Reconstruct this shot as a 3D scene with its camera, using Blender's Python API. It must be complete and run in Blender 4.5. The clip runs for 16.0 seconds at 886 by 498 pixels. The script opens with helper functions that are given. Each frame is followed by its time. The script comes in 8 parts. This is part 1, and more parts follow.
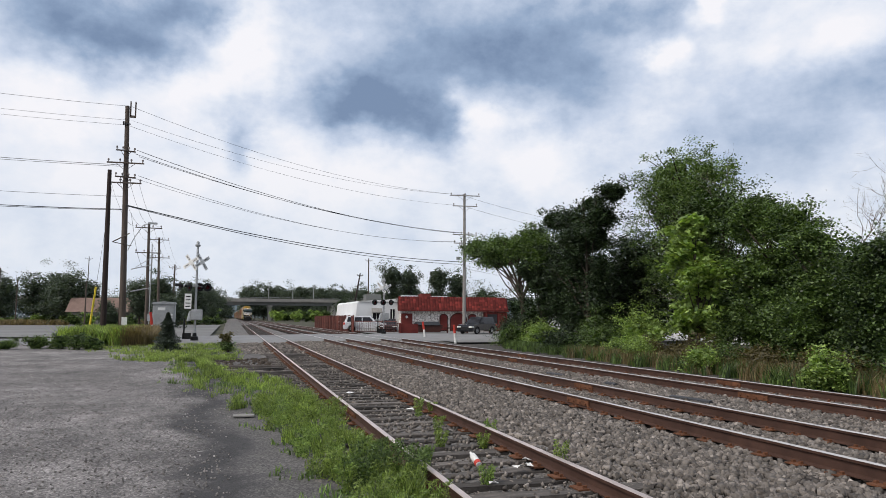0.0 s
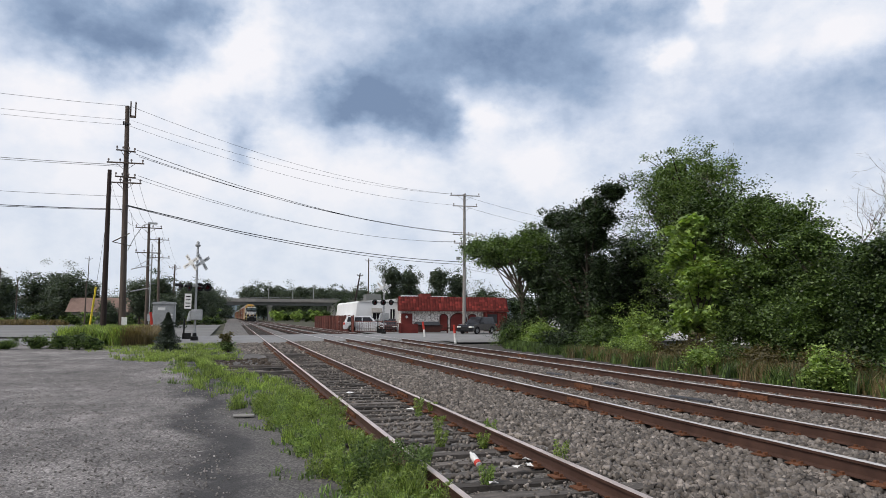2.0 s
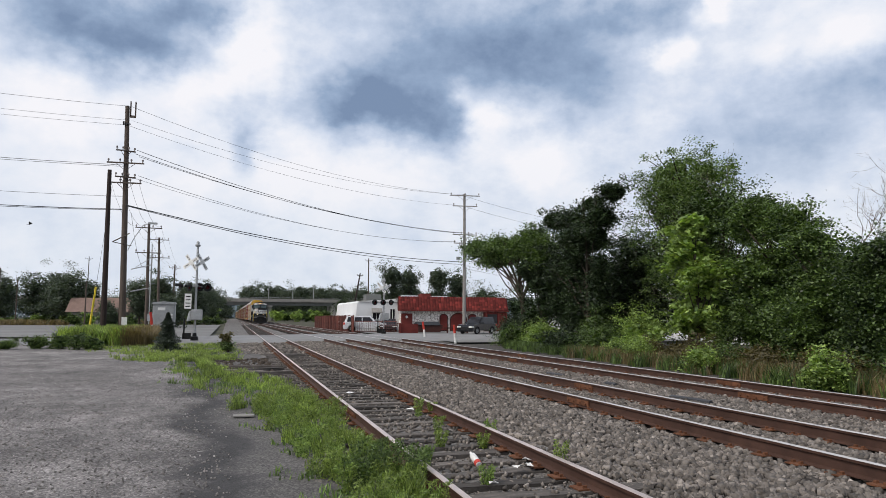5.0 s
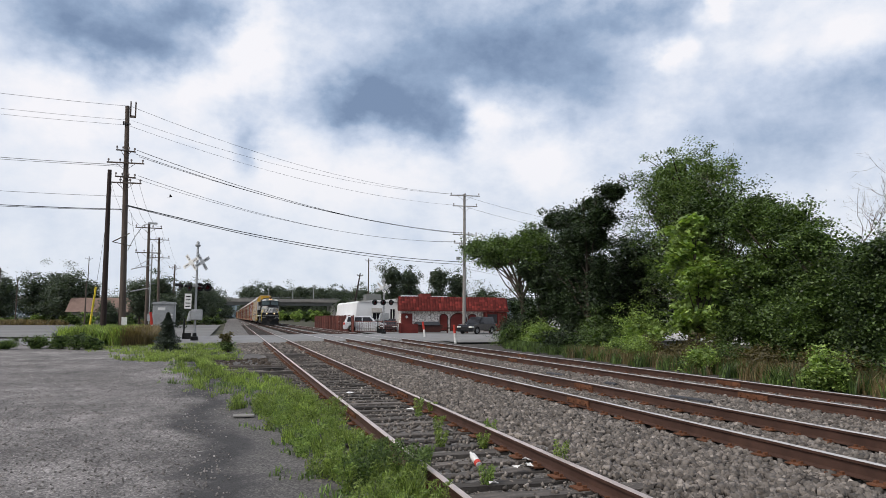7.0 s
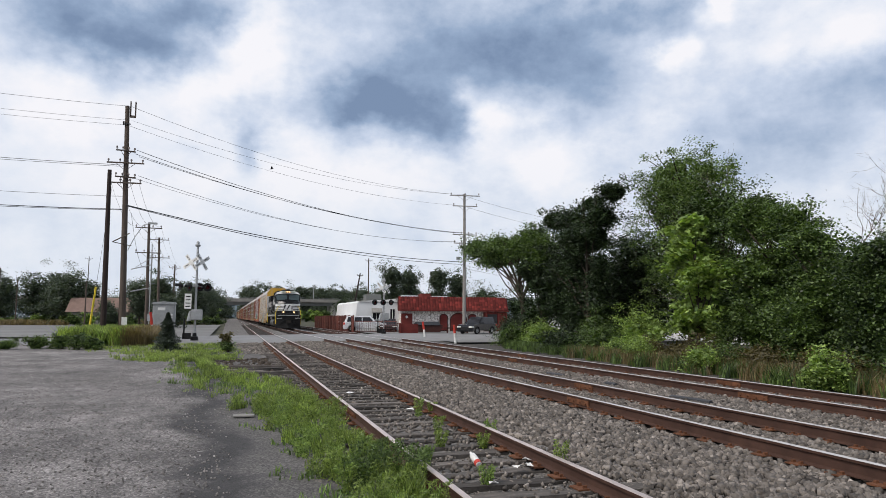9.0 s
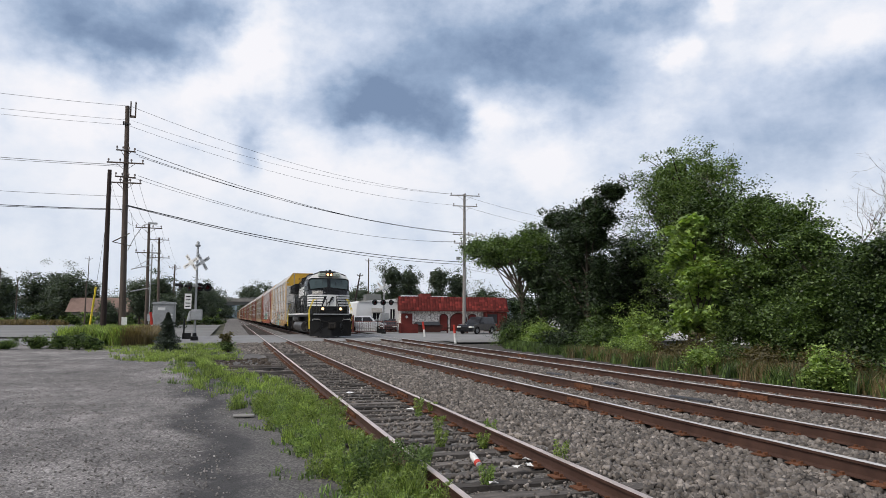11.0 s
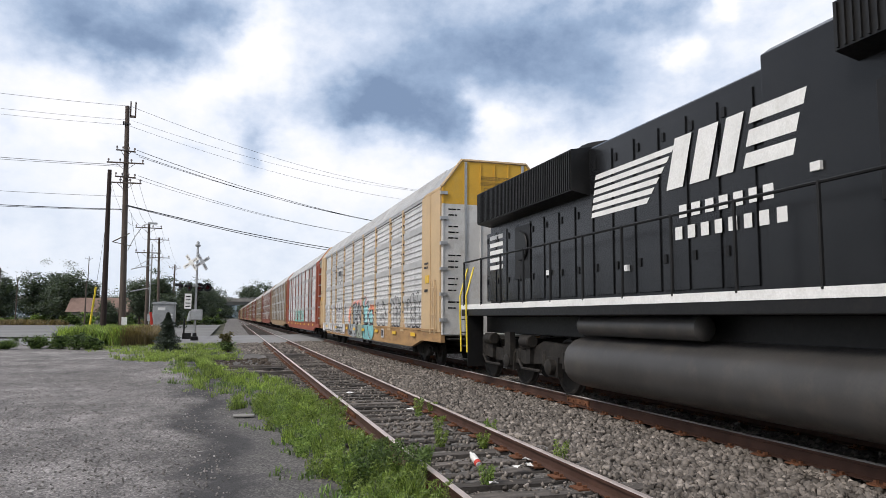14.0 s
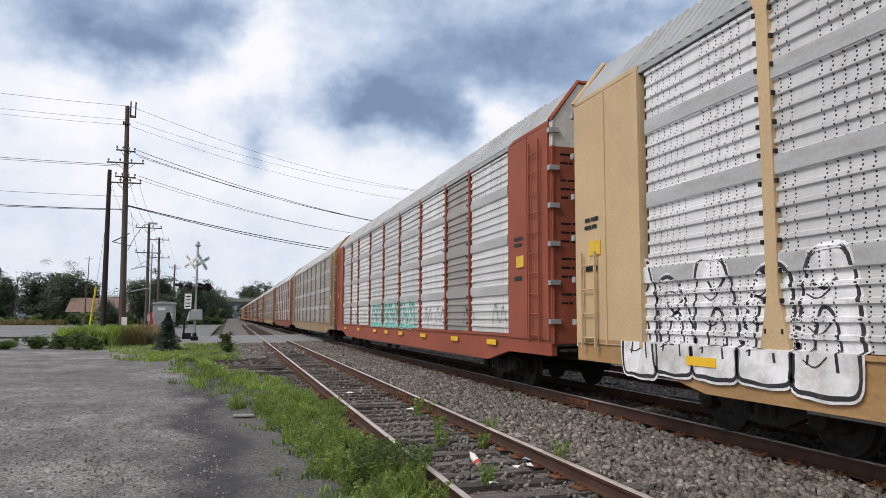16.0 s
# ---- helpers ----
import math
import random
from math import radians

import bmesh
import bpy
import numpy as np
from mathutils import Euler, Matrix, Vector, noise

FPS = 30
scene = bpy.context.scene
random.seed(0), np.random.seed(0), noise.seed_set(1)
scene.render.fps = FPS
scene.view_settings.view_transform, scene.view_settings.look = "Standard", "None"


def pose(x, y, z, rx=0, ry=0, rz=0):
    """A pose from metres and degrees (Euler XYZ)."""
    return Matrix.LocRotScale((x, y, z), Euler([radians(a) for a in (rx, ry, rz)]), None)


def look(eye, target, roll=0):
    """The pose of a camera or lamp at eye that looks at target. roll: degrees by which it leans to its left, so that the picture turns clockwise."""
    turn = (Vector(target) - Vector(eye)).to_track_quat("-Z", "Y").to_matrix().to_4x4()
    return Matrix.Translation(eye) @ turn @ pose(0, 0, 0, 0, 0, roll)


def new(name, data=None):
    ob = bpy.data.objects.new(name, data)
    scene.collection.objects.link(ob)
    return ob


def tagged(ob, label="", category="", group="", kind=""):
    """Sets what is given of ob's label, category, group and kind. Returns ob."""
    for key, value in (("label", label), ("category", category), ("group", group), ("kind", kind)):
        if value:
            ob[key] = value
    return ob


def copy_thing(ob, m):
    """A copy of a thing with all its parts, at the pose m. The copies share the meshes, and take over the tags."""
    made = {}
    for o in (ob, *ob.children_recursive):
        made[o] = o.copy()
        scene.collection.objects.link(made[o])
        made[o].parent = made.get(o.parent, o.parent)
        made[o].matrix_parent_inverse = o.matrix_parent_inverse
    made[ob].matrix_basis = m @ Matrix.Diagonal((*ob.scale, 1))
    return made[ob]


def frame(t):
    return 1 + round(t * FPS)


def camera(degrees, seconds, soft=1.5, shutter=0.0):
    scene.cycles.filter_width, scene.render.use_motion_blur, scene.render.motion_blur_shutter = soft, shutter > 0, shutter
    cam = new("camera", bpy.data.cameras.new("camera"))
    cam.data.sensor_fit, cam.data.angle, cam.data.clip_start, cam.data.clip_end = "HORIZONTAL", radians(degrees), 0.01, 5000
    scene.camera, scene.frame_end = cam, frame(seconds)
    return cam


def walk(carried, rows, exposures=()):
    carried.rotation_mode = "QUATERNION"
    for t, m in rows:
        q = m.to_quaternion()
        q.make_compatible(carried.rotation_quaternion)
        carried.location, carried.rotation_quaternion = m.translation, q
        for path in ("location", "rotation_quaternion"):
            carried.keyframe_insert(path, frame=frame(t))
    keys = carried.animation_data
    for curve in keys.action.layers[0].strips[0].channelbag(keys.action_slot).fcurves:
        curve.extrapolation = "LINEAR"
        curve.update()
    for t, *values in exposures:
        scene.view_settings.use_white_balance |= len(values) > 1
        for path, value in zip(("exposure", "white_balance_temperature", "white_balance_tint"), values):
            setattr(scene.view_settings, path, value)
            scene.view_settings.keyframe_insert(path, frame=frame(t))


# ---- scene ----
# ------------------------------------------------------------ camera
cam = camera(65.05, 16.0, soft=0.7)
EYE = (0.0, 0.0, 1.451)
STAND = look(EYE, (2.92076, 9.51296, 2.43725), 0.264)
walk(cam, [(0.0, STAND), (16.0, STAND)],
     exposures=[(0.0, 0.0), (13.2, 0.02), (14.2, 0.18), (14.8, 0.12), (15.4, 0.08), (16.0, 0.06)])

# ------------------------------------------------------------ world and sun
SUN_AZ, SUN_EL = -112.0, 47.0
world = bpy.data.worlds.new("sky")
scene.world = world
world.use_nodes = True
wn = world.node_tree
sky = wn.nodes.new("ShaderNodeTexSky")
sky.sky_type = "NISHITA"
sky.sun_disc = False
sky.sun_elevation, sky.sun_rotation = radians(SUN_EL), radians(SUN_AZ)
sky.air_density, sky.dust_density = 1.0, 4.0
veil = wn.nodes.new("ShaderNodeMix")
veil.data_type = "RGBA"
veil.inputs[0].default_value = 0.55
veil.inputs[7].default_value = (7.4, 7.9, 8.8, 1)
wn.links.new(sky.outputs[0], veil.inputs[6])
wback = wn.nodes["Background"]
wback.inputs[1].default_value = 0.108
wn.links.new(veil.outputs[2], wback.inputs[0])

sun_data = bpy.data.lights.new("sun", "SUN")
sun_data.energy, sun_data.angle, sun_data.color = 2.1, radians(16), (1.0, 0.95, 0.88)
sun = new("sun", sun_data)
sa, se = radians(SUN_AZ), radians(SUN_EL)
SUN_DIR = Vector((math.sin(sa) * math.cos(se), math.cos(sa) * math.cos(se), math.sin(se)))
sun.matrix_world = look(SUN_DIR * 100, (0, 0, 0))


# ------------------------------------------------------------ materials
class Nodes:
    """Small helper to write a node material."""

    def __init__(self, name):
        self.mat = bpy.data.materials.new(name)
        self.mat.use_nodes = True
        self.tree = self.mat.node_tree
        self.bsdf = self.tree.nodes["Principled BSDF"]
        self.out = self.tree.nodes["Material Output"]
        self.coord = self.tree.nodes.new("ShaderNodeTexCoord").outputs["Object"]

    def add(self, kind):
        return self.tree.nodes.new(kind)

    def link(self, a, b):
        self.tree.links.new(a, b)

    def noise(self, scale, detail=4.0, rough=0.6, source=None, stretch=None):
        src = source or self.coord
        if stretch:
            mp = self.add("ShaderNodeMapping")
            mp.inputs["Scale"].default_value = stretch
            self.link(src, mp.inputs[0])
            src = mp.outputs[0]
        n = self.add("ShaderNodeTexNoise")
        n.inputs["Scale"].default_value, n.inputs["Detail"].default_value, n.inputs["Roughness"].default_value = scale, detail, rough
        self.link(src, n.inputs["Vector"])
        return n.outputs["Fac"]

    def ramp(self, fac, *stops):
        r = self.add("ShaderNodeValToRGB")
        while len(r.color_ramp.elements) < len(stops):
            r.color_ramp.elements.new(0.5)
        for e, (p, c) in zip(r.color_ramp.elements, stops):
            e.position = p
            e.color = (c, c, c, 1) if isinstance(c, (int, float)) else (*c, 1)
        self.link(fac, r.inputs[0])
        return r.outputs[0]

    def mix(self, fac, a, b, blend="MIX"):
        m = self.add("ShaderNodeMix")
        m.data_type, m.blend_type = "RGBA", blend
        for sock, value in ((m.inputs[0], fac), (m.inputs[6], a), (m.inputs[7], b)):
            if isinstance(value, bpy.types.NodeSocket):
                self.link(value, sock)
            elif isinstance(value, (int, float)):
                sock.default_value = value
            else:
                sock.default_value = (*value, 1)
        return m.outputs[2]

    def math(self, op, a, b=0.0):
        m = self.add("ShaderNodeMath")
        m.operation = op
        for sock, value in zip(m.inputs, (a, b)):
            if isinstance(value, bpy.types.NodeSocket):
                self.link(value, sock)
            else:
                sock.default_value = value
        return m.outputs[0]

    def bump(self, height, strength=0.3, distance=0.01):
        b = self.add("ShaderNodeBump")
        b.inputs["Strength"].default_value, b.inputs["Distance"].default_value = strength, distance
        self.link(height, b.inputs["Height"])
        self.link(b.outputs[0], self.bsdf.inputs["Normal"])

    def set(self, colour=None, rough=None, metal=None):
        for key, value in (("Base Color", colour), ("Roughness", rough), ("Metallic", metal)):
            if value is None:
                continue
            sock = self.bsdf.inputs[key]
            if isinstance(value, bpy.types.NodeSocket):
                self.link(value, sock)
            else:
                sock.default_value = (*value, 1) if isinstance(value, tuple) else value


def worn(name, colour, rough=0.6, metal=0.0, scale=3.0, vary=0.35, dirt=(0.08, 0.065, 0.05), dirty=0.25, bump=0.15, fine=60.0, stretch=None, per=None, dist=0.004):
    """A painted, stained or weathered surface: two scales of variation, dirt patches and a fine relief."""
    n = Nodes(name)
    big = n.noise(scale, 5, 0.62, stretch=stretch)
    small = n.noise(fine, 3, 0.6)
    lo, hi = tuple(c * (1 - vary) for c in colour), tuple(min(1, c * (1 + vary * 0.6)) for c in colour)
    base = n.ramp(big, (0.3, lo), (0.72, hi))
    grain = n.ramp(small, (0.3, 0.75), (0.7, 1.1))
    base = n.mix(0.55, base, grain, "MULTIPLY")
    spots = n.ramp(n.noise(scale * 2.7, 6, 0.7, stretch=stretch), (0.5, 0.0), (0.72, 1.0))
    base = n.mix(n.math("MULTIPLY", spots, dirty), base, dirt)
    if per:
        if per == "object":
            rnd = n.add("ShaderNodeObjectInfo").outputs["Random"]
        else:
            rnd = n.add("ShaderNodeNewGeometry").outputs["Random Per Island"]
        base = n.mix(0.8, base, n.ramp(rnd, (0.0, 0.4), (0.8, 1.1), (1.0, 1.9)), "MULTIPLY")
    n.set(base, n.ramp(small, (0.2, max(0, rough - 0.12)), (0.8, min(1, rough + 0.12))), metal)
    n.bsdf.inputs["Specular IOR Level"].default_value = 0.35 if rough < 0.7 else 0.2
    n.bump(small, bump, dist)
    return n.mat


def leaf_material(name, dark, light, glow=0.35):
    n = Nodes(name)
    rnd = n.add("ShaderNodeNewGeometry").outputs["Random Per Island"]
    col = n.ramp(rnd, (0.0, dark), (0.55, tuple((a + b) / 2 for a, b in zip(dark, light))), (1.0, light))
    patch = n.ramp(n.noise(0.8, 4), (0.36, 0.55), (0.66, 1.4))
    col = n.mix(0.8, col, patch, "MULTIPLY")
    n.set(col, 0.55)
    tr = n.add("ShaderNodeBsdfTranslucent")
    n.link(n.mix(1.0, col, (1.6, 1.7, 0.7), "MULTIPLY"), tr.inputs[0])
    mx = n.add("ShaderNodeMixShader")
    mx.inputs[0].default_value = glow
    n.link(n.bsdf.outputs[0], mx.inputs[1])
    n.link(tr.outputs[0], mx.inputs[2])
    n.link(mx.outputs[0], n.out.inputs[0])
    return n.mat


def glow_material(name, colour, strength):
    n = Nodes(name)
    n.set(colour, 0.3)
    n.bsdf.inputs["Emission Color"].default_value = (*colour, 1)
    n.bsdf.inputs["Emission Strength"].default_value = strength
    return n.mat


def stony(name, lo, hi, cell=28.0, bump=0.6, dist=0.02, patch_scale=0.35, patch=(0.65, 1.25), speck=(0.45, 0.44, 0.43), specks=0.8, tint=None):
    """Loose stone or gravel: cells of many greys, specks, and broad patches."""
    n = Nodes(name)
    v = n.add("ShaderNodeTexVoronoi")
    v.inputs["Scale"].default_value = cell
    n.link(n.coord, v.inputs["Vector"])
    col = n.ramp(v.outputs["Color"], (0.1, lo), (0.9, hi))
    col = n.mix(0.9, col, n.ramp(n.noise(patch_scale, 6, 0.65), (0.3, patch[0]), (0.7, patch[1])), "MULTIPLY")
    col = n.mix(0.5, col, n.ramp(n.noise(cell * 3, 2), (0.3, 0.7), (0.7, 1.2)), "MULTIPLY")
    v2 = n.add("ShaderNodeTexVoronoi")
    v2.inputs["Scale"].default_value = cell * 0.55
    n.link(n.coord, v2.inputs["Vector"])
    col = n.mix(n.ramp(v2.outputs["Color"], (0.90, 0.0), (0.96, specks)), col, speck)
    if tint:
        col = n.mix(n.ramp(n.noise(0.22, 6, 0.7), (0.48, 0.0), (0.64, tint[1])), col, tint[0])
    n.set(col, 0.9)
    n.bump(n.math("SUBTRACT", 1.0, v.outputs["Distance"]), bump, dist)
    return n.mat


M_BALLAST_BED = stony("ballast_bed", (0.055, 0.051, 0.05), (0.23, 0.215, 0.2), 22, 0.9, 0.03)
M_STONE = worn("ballast_stone", (0.205, 0.182, 0.163), 0.85, 0, 6, 0.55, (0.06, 0.045, 0.036), 0.45, 0.3, 90, per="island")


def lot_material():
    """Compacted grey gravel that turns to dark cinders beside the track, with oily bands."""
    n = Nodes("lot_gravel")
    v = n.add("ShaderNodeTexVoronoi")
    v.inputs["Scale"].default_value = 44
    n.link(n.coord, v.inputs["Vector"])
    col = n.ramp(v.outputs["Color"], (0.05, (0.085, 0.078, 0.076)), (0.55, (0.175, 0.162, 0.158)), (0.95, (0.38, 0.355, 0.34)))
    col = n.mix(0.85, col, n.ramp(n.noise(0.3, 7, 0.68), (0.34, 0.4), (0.64, 1.25)), "MULTIPLY")
    col = n.mix(0.75, col, n.ramp(n.noise(2.2, 7, 0.75, stretch=(1, 0.45, 1)), (0.36, 0.5), (0.64, 1.35)), "MULTIPLY")
    v2 = n.add("ShaderNodeTexVoronoi")
    v2.inputs["Scale"].default_value = 17
    n.link(n.coord, v2.inputs["Vector"])
    col = n.mix(n.ramp(v2.outputs["Color"], (0.93, 0.0), (0.97, 0.8)), col, (0.5, 0.48, 0.46))
    sep = n.add("ShaderNodeSeparateXYZ")
    n.link(n.coord, sep.inputs[0])
    wob = n.math("MULTIPLY", n.math("SUBTRACT", n.noise(0.55, 6, 0.65), 0.5), 2.6)
    side = n.math("ADD", sep.outputs[0], n.math("ADD", wob, n.math("MULTIPLY", sep.outputs[1], 0.045)))
    cinder = n.ramp(n.math("MULTIPLY", n.math("SUBTRACT", side, 0.15), 1.2), (0.1, 0.0), (0.9, 0.8))
    col = n.mix(cinder, col, n.ramp(v.outputs["Color"], (0.1, (0.03, 0.028, 0.027)), (0.9, (0.12, 0.112, 0.105))))
    oily = n.ramp(n.math("ABSOLUTE", n.math("SUBTRACT", side, 0.25)), (0.12, 0.92), (0.62, 0.0))
    col = n.mix(oily, col, (0.028, 0.027, 0.028))
    n.set(col, 0.92)
    n.bump(n.math("SUBTRACT", 1.0, v.outputs["Distance"]), 0.6, 0.012)
    return n.mat


M_LOT = lot_material()
M_DIRT = stony("dark_dirt", (0.025, 0.022, 0.02), (0.1, 0.09, 0.08), 30, 0.5, 0.01, 0.5)
M_FAR_GROUND = worn("far_ground", (0.07, 0.07, 0.045), 0.95, 0, 0.05, 0.5, (0.14, 0.12, 0.07), 0.6, 0.3, 3)
M_ROAD = worn("road_asphalt", (0.25, 0.25, 0.252), 0.9, 0, 0.3, 0.18, (0.08, 0.08, 0.08), 0.3, 0.3, 40)
M_FAR_LOT = worn("far_lot", (0.2, 0.198, 0.195), 0.9, 0, 0.15, 0.25, (0.2, 0.19, 0.18), 0.4, 0.3, 20)
M_RAIL = worn("rail_rust", (0.082, 0.044, 0.033), 0.7, 0.15, 2.0, 0.35, (0.05, 0.03, 0.024), 0.4, 0.25, 50)
M_RAIL_TOP = worn("rail_polished", (0.66, 0.63, 0.62), 0.38, 0.45, 1.2, 0.2, (0.25, 0.2, 0.17), 0.2, 0.05, 80)
M_RAIL_TOP_DULL = worn("rail_dull_top", (0.58, 0.5, 0.47), 0.45, 0.35, 1.2, 0.25, (0.22, 0.14, 0.1), 0.3, 0.1, 80)
M_TIE = worn("tie_wood", (0.06, 0.05, 0.044), 0.92, 0, 1.6, 0.5, (0.12, 0.11, 0.1), 0.5, 0.7, 22, (8, 0.9, 8), "object", 0.012)
M_TIE_OLD = worn("tie_wood_grey", (0.125, 0.112, 0.103), 0.95, 0, 1.6, 0.5, (0.035, 0.03, 0.028), 0.5, 0.8, 22, (1.2, 9, 9), "object", 0.014)
M_RUST = worn("rusty_steel", (0.16, 0.07, 0.038), 0.85, 0.1, 5, 0.4, (0.06, 0.035, 0.025), 0.5, 0.3, 60)
M_BLACK = worn("black_paint", (0.0095, 0.0102, 0.0118), 0.27, 0, 1.2, 0.3, (0.022, 0.021, 0.02), 0.3, 0.0, 120)
M_BLACK_DULL = worn("black_dull", (0.0065, 0.0065, 0.007), 0.5, 0, 2.0, 0.3, (0.024, 0.021, 0.019), 0.4, 0.05, 20)
M_GRIME = worn("grimy_steel", (0.026, 0.024, 0.0225), 0.7, 0.1, 3, 0.4, (0.075, 0.062, 0.05), 0.5, 0.3, 30)
M_TANK = worn("fuel_tank_paint", (0.05, 0.048, 0.047), 0.42, 0, 1.0, 0.3, (0.11, 0.095, 0.08), 0.4, 0.1, 30)
M_WHITE = worn("white_paint", (0.78, 0.78, 0.77), 0.5, 0, 1.5, 0.08, (0.4, 0.38, 0.34), 0.3, 0.05, 40)
M_YELLOW = worn("yellow_paint", (0.72, 0.46, 0.035), 0.5, 0, 3, 0.15, (0.3, 0.2, 0.06), 0.3, 0.05, 40)
M_HANDRAIL_Y = worn("handrail_yellow", (0.78, 0.6, 0.05), 0.45, 0, 3, 0.12, (0.3, 0.22, 0.08), 0.25, 0.05, 40)
M_BOARD = worn("number_board_plastic", (0.52, 0.57, 0.5), 0.4, 0, 4, 0.1, (0.3, 0.3, 0.26), 0.3, 0.03, 40)
M_GLASS_DARK = worn("cab_glass", (0.07, 0.1, 0.105), 0.03, 0, 2, 0.2, (0.1, 0.1, 0.1), 0.2, 0.0, 10)
M_GALV = worn("galvanised_panel", (0.47, 0.475, 0.48), 0.55, 0.25, 0.9, 0.16, (0.26, 0.235, 0.21), 0.5, 0.08, 30, (1, 0.5, 2.2))
M_ROOF_GALV = worn("galvanised_roof", (0.40, 0.405, 0.41), 0.5, 0.35, 0.8, 0.2, (0.25, 0.2, 0.16), 0.4, 0.1, 30)
M_TAN = worn("tan_rack_paint", (0.54, 0.39, 0.225), 0.6, 0, 0.8, 0.15, (0.45, 0.33, 0.22), 0.5, 0.08, 30)
M_ENDWHITE = worn("faded_white_door", (0.62, 0.61, 0.59), 0.6, 0, 1.1, 0.12, (0.36, 0.31, 0.26), 0.5, 0.06, 30)
M_ENDYELLOW = worn("end_yellow", (0.66, 0.38, 0.045), 0.6, 0, 1.1, 0.12, (0.5, 0.35, 0.1), 0.4, 0.06, 30)
M_SILL = worn("flatcar_sill", (0.40, 0.245, 0.115), 0.7, 0, 1.0, 0.3, (0.16, 0.1, 0.06), 0.7, 0.15, 30, (1, 0.6, 2))
M_RED = worn("oxide_red_rack", (0.29, 0.075, 0.042), 0.65, 0, 0.8, 0.2, (0.2, 0.07, 0.045), 0.5, 0.08, 30)
M_BROWNRED = worn("maroon_rack", (0.22, 0.075, 0.055), 0.7, 0, 0.8, 0.2, (0.12, 0.06, 0.045), 0.5, 0.08, 30)
M_GREYGALV = worn("grey_panel", (0.3, 0.29, 0.27), 0.6, 0.2, 0.9, 0.2, (0.18, 0.15, 0.12), 0.5, 0.08, 30, (1, 0.5, 2.2))
M_WOODPOLE = worn("pole_wood", (0.115, 0.092, 0.078), 0.9, 0, 1.2, 0.35, (0.05, 0.042, 0.038), 0.5, 0.5, 30, (10, 10, 0.8))
M_WOODPOLE_DARK = worn("pole_wood_dark", (0.045, 0.033, 0.03), 0.9, 0, 1.2, 0.35, (0.02, 0.018, 0.017), 0.5, 0.5, 30, (10, 10, 0.8))
M_GREYPOLE = worn("pole_grey", (0.3, 0.285, 0.27), 0.85, 0, 1.2, 0.25, (0.16, 0.15, 0.14), 0.5, 0.3, 30, (10, 10, 0.8))
M_ALU = worn("aluminium", (0.42, 0.43, 0.44), 0.5, 0.5, 2, 0.2, (0.22, 0.21, 0.2), 0.4, 0.1, 40)
M_WIRE = worn("wire", (0.045, 0.045, 0.05), 0.6, 0, 3, 0.2, (0.04, 0.04, 0.04), 0.2, 0.0, 40)
M_INSULATOR = worn("insulator", (0.2, 0.17, 0.16), 0.3, 0, 3, 0.2, (0.1, 0.09, 0.08), 0.2, 0.0, 40)
M_BARK = worn("bark", (0.075, 0.06, 0.048), 0.95, 0, 3, 0.4, (0.03, 0.026, 0.022), 0.5, 0.8, 24, (6, 6, 1), None, 0.02)
M_LEAF_MID = leaf_material("leaf_mid", (0.012, 0.028, 0.01), (0.15, 0.23, 0.06), 0.24)
# near-black greens: dark species, and the second row's shade given as colour
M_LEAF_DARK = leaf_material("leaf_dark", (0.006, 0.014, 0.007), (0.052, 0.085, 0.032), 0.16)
M_LEAF_BRIGHT = leaf_material("leaf_bright", (0.08, 0.14, 0.035), (0.36, 0.48, 0.14), 0.34)
M_LEAF_AIRY = leaf_material("leaf_airy", (0.035, 0.065, 0.022), (0.2, 0.29, 0.09), 0.28)
M_LEAF_DEEP = leaf_material("leaf_deep", (0.008, 0.02, 0.008), (0.095, 0.15, 0.04), 0.2)
# greyed, bluish greens: the haze of distance is part of this colour
M_LEAF_HAZED = leaf_material("leaf_far_hazed", (0.035, 0.052, 0.04), (0.085, 0.11, 0.075), 0.25)
M_GRAVEL = worn("pale_gravel", (0.27, 0.25, 0.24), 0.9, 0, 6, 0.5, (0.12, 0.11, 0.1), 0.35, 0.3, 90, per="island")
M_GRASS = leaf_material("grass_blade", (0.06, 0.1, 0.028), (0.36, 0.45, 0.135), 0.42)
M_GRASS_DRY = leaf_material("grass_dry", (0.11, 0.085, 0.045), (0.25, 0.19, 0.1), 0.3)
M_SCRUB = leaf_material("scrub_leaf", (0.06, 0.052, 0.022), (0.15, 0.125, 0.055), 0.3)
M_SPRUCE = leaf_material("spruce_needle", (0.018, 0.03, 0.02), (0.05, 0.07, 0.045), 0.1)
M_HEADLIGHT = glow_material("headlight_glow", (1.0, 0.6, 0.26), 2.6)
M_DITCHLIGHT = glow_material("ditch_light_glow", (1.0, 0.64, 0.3), 2.0)


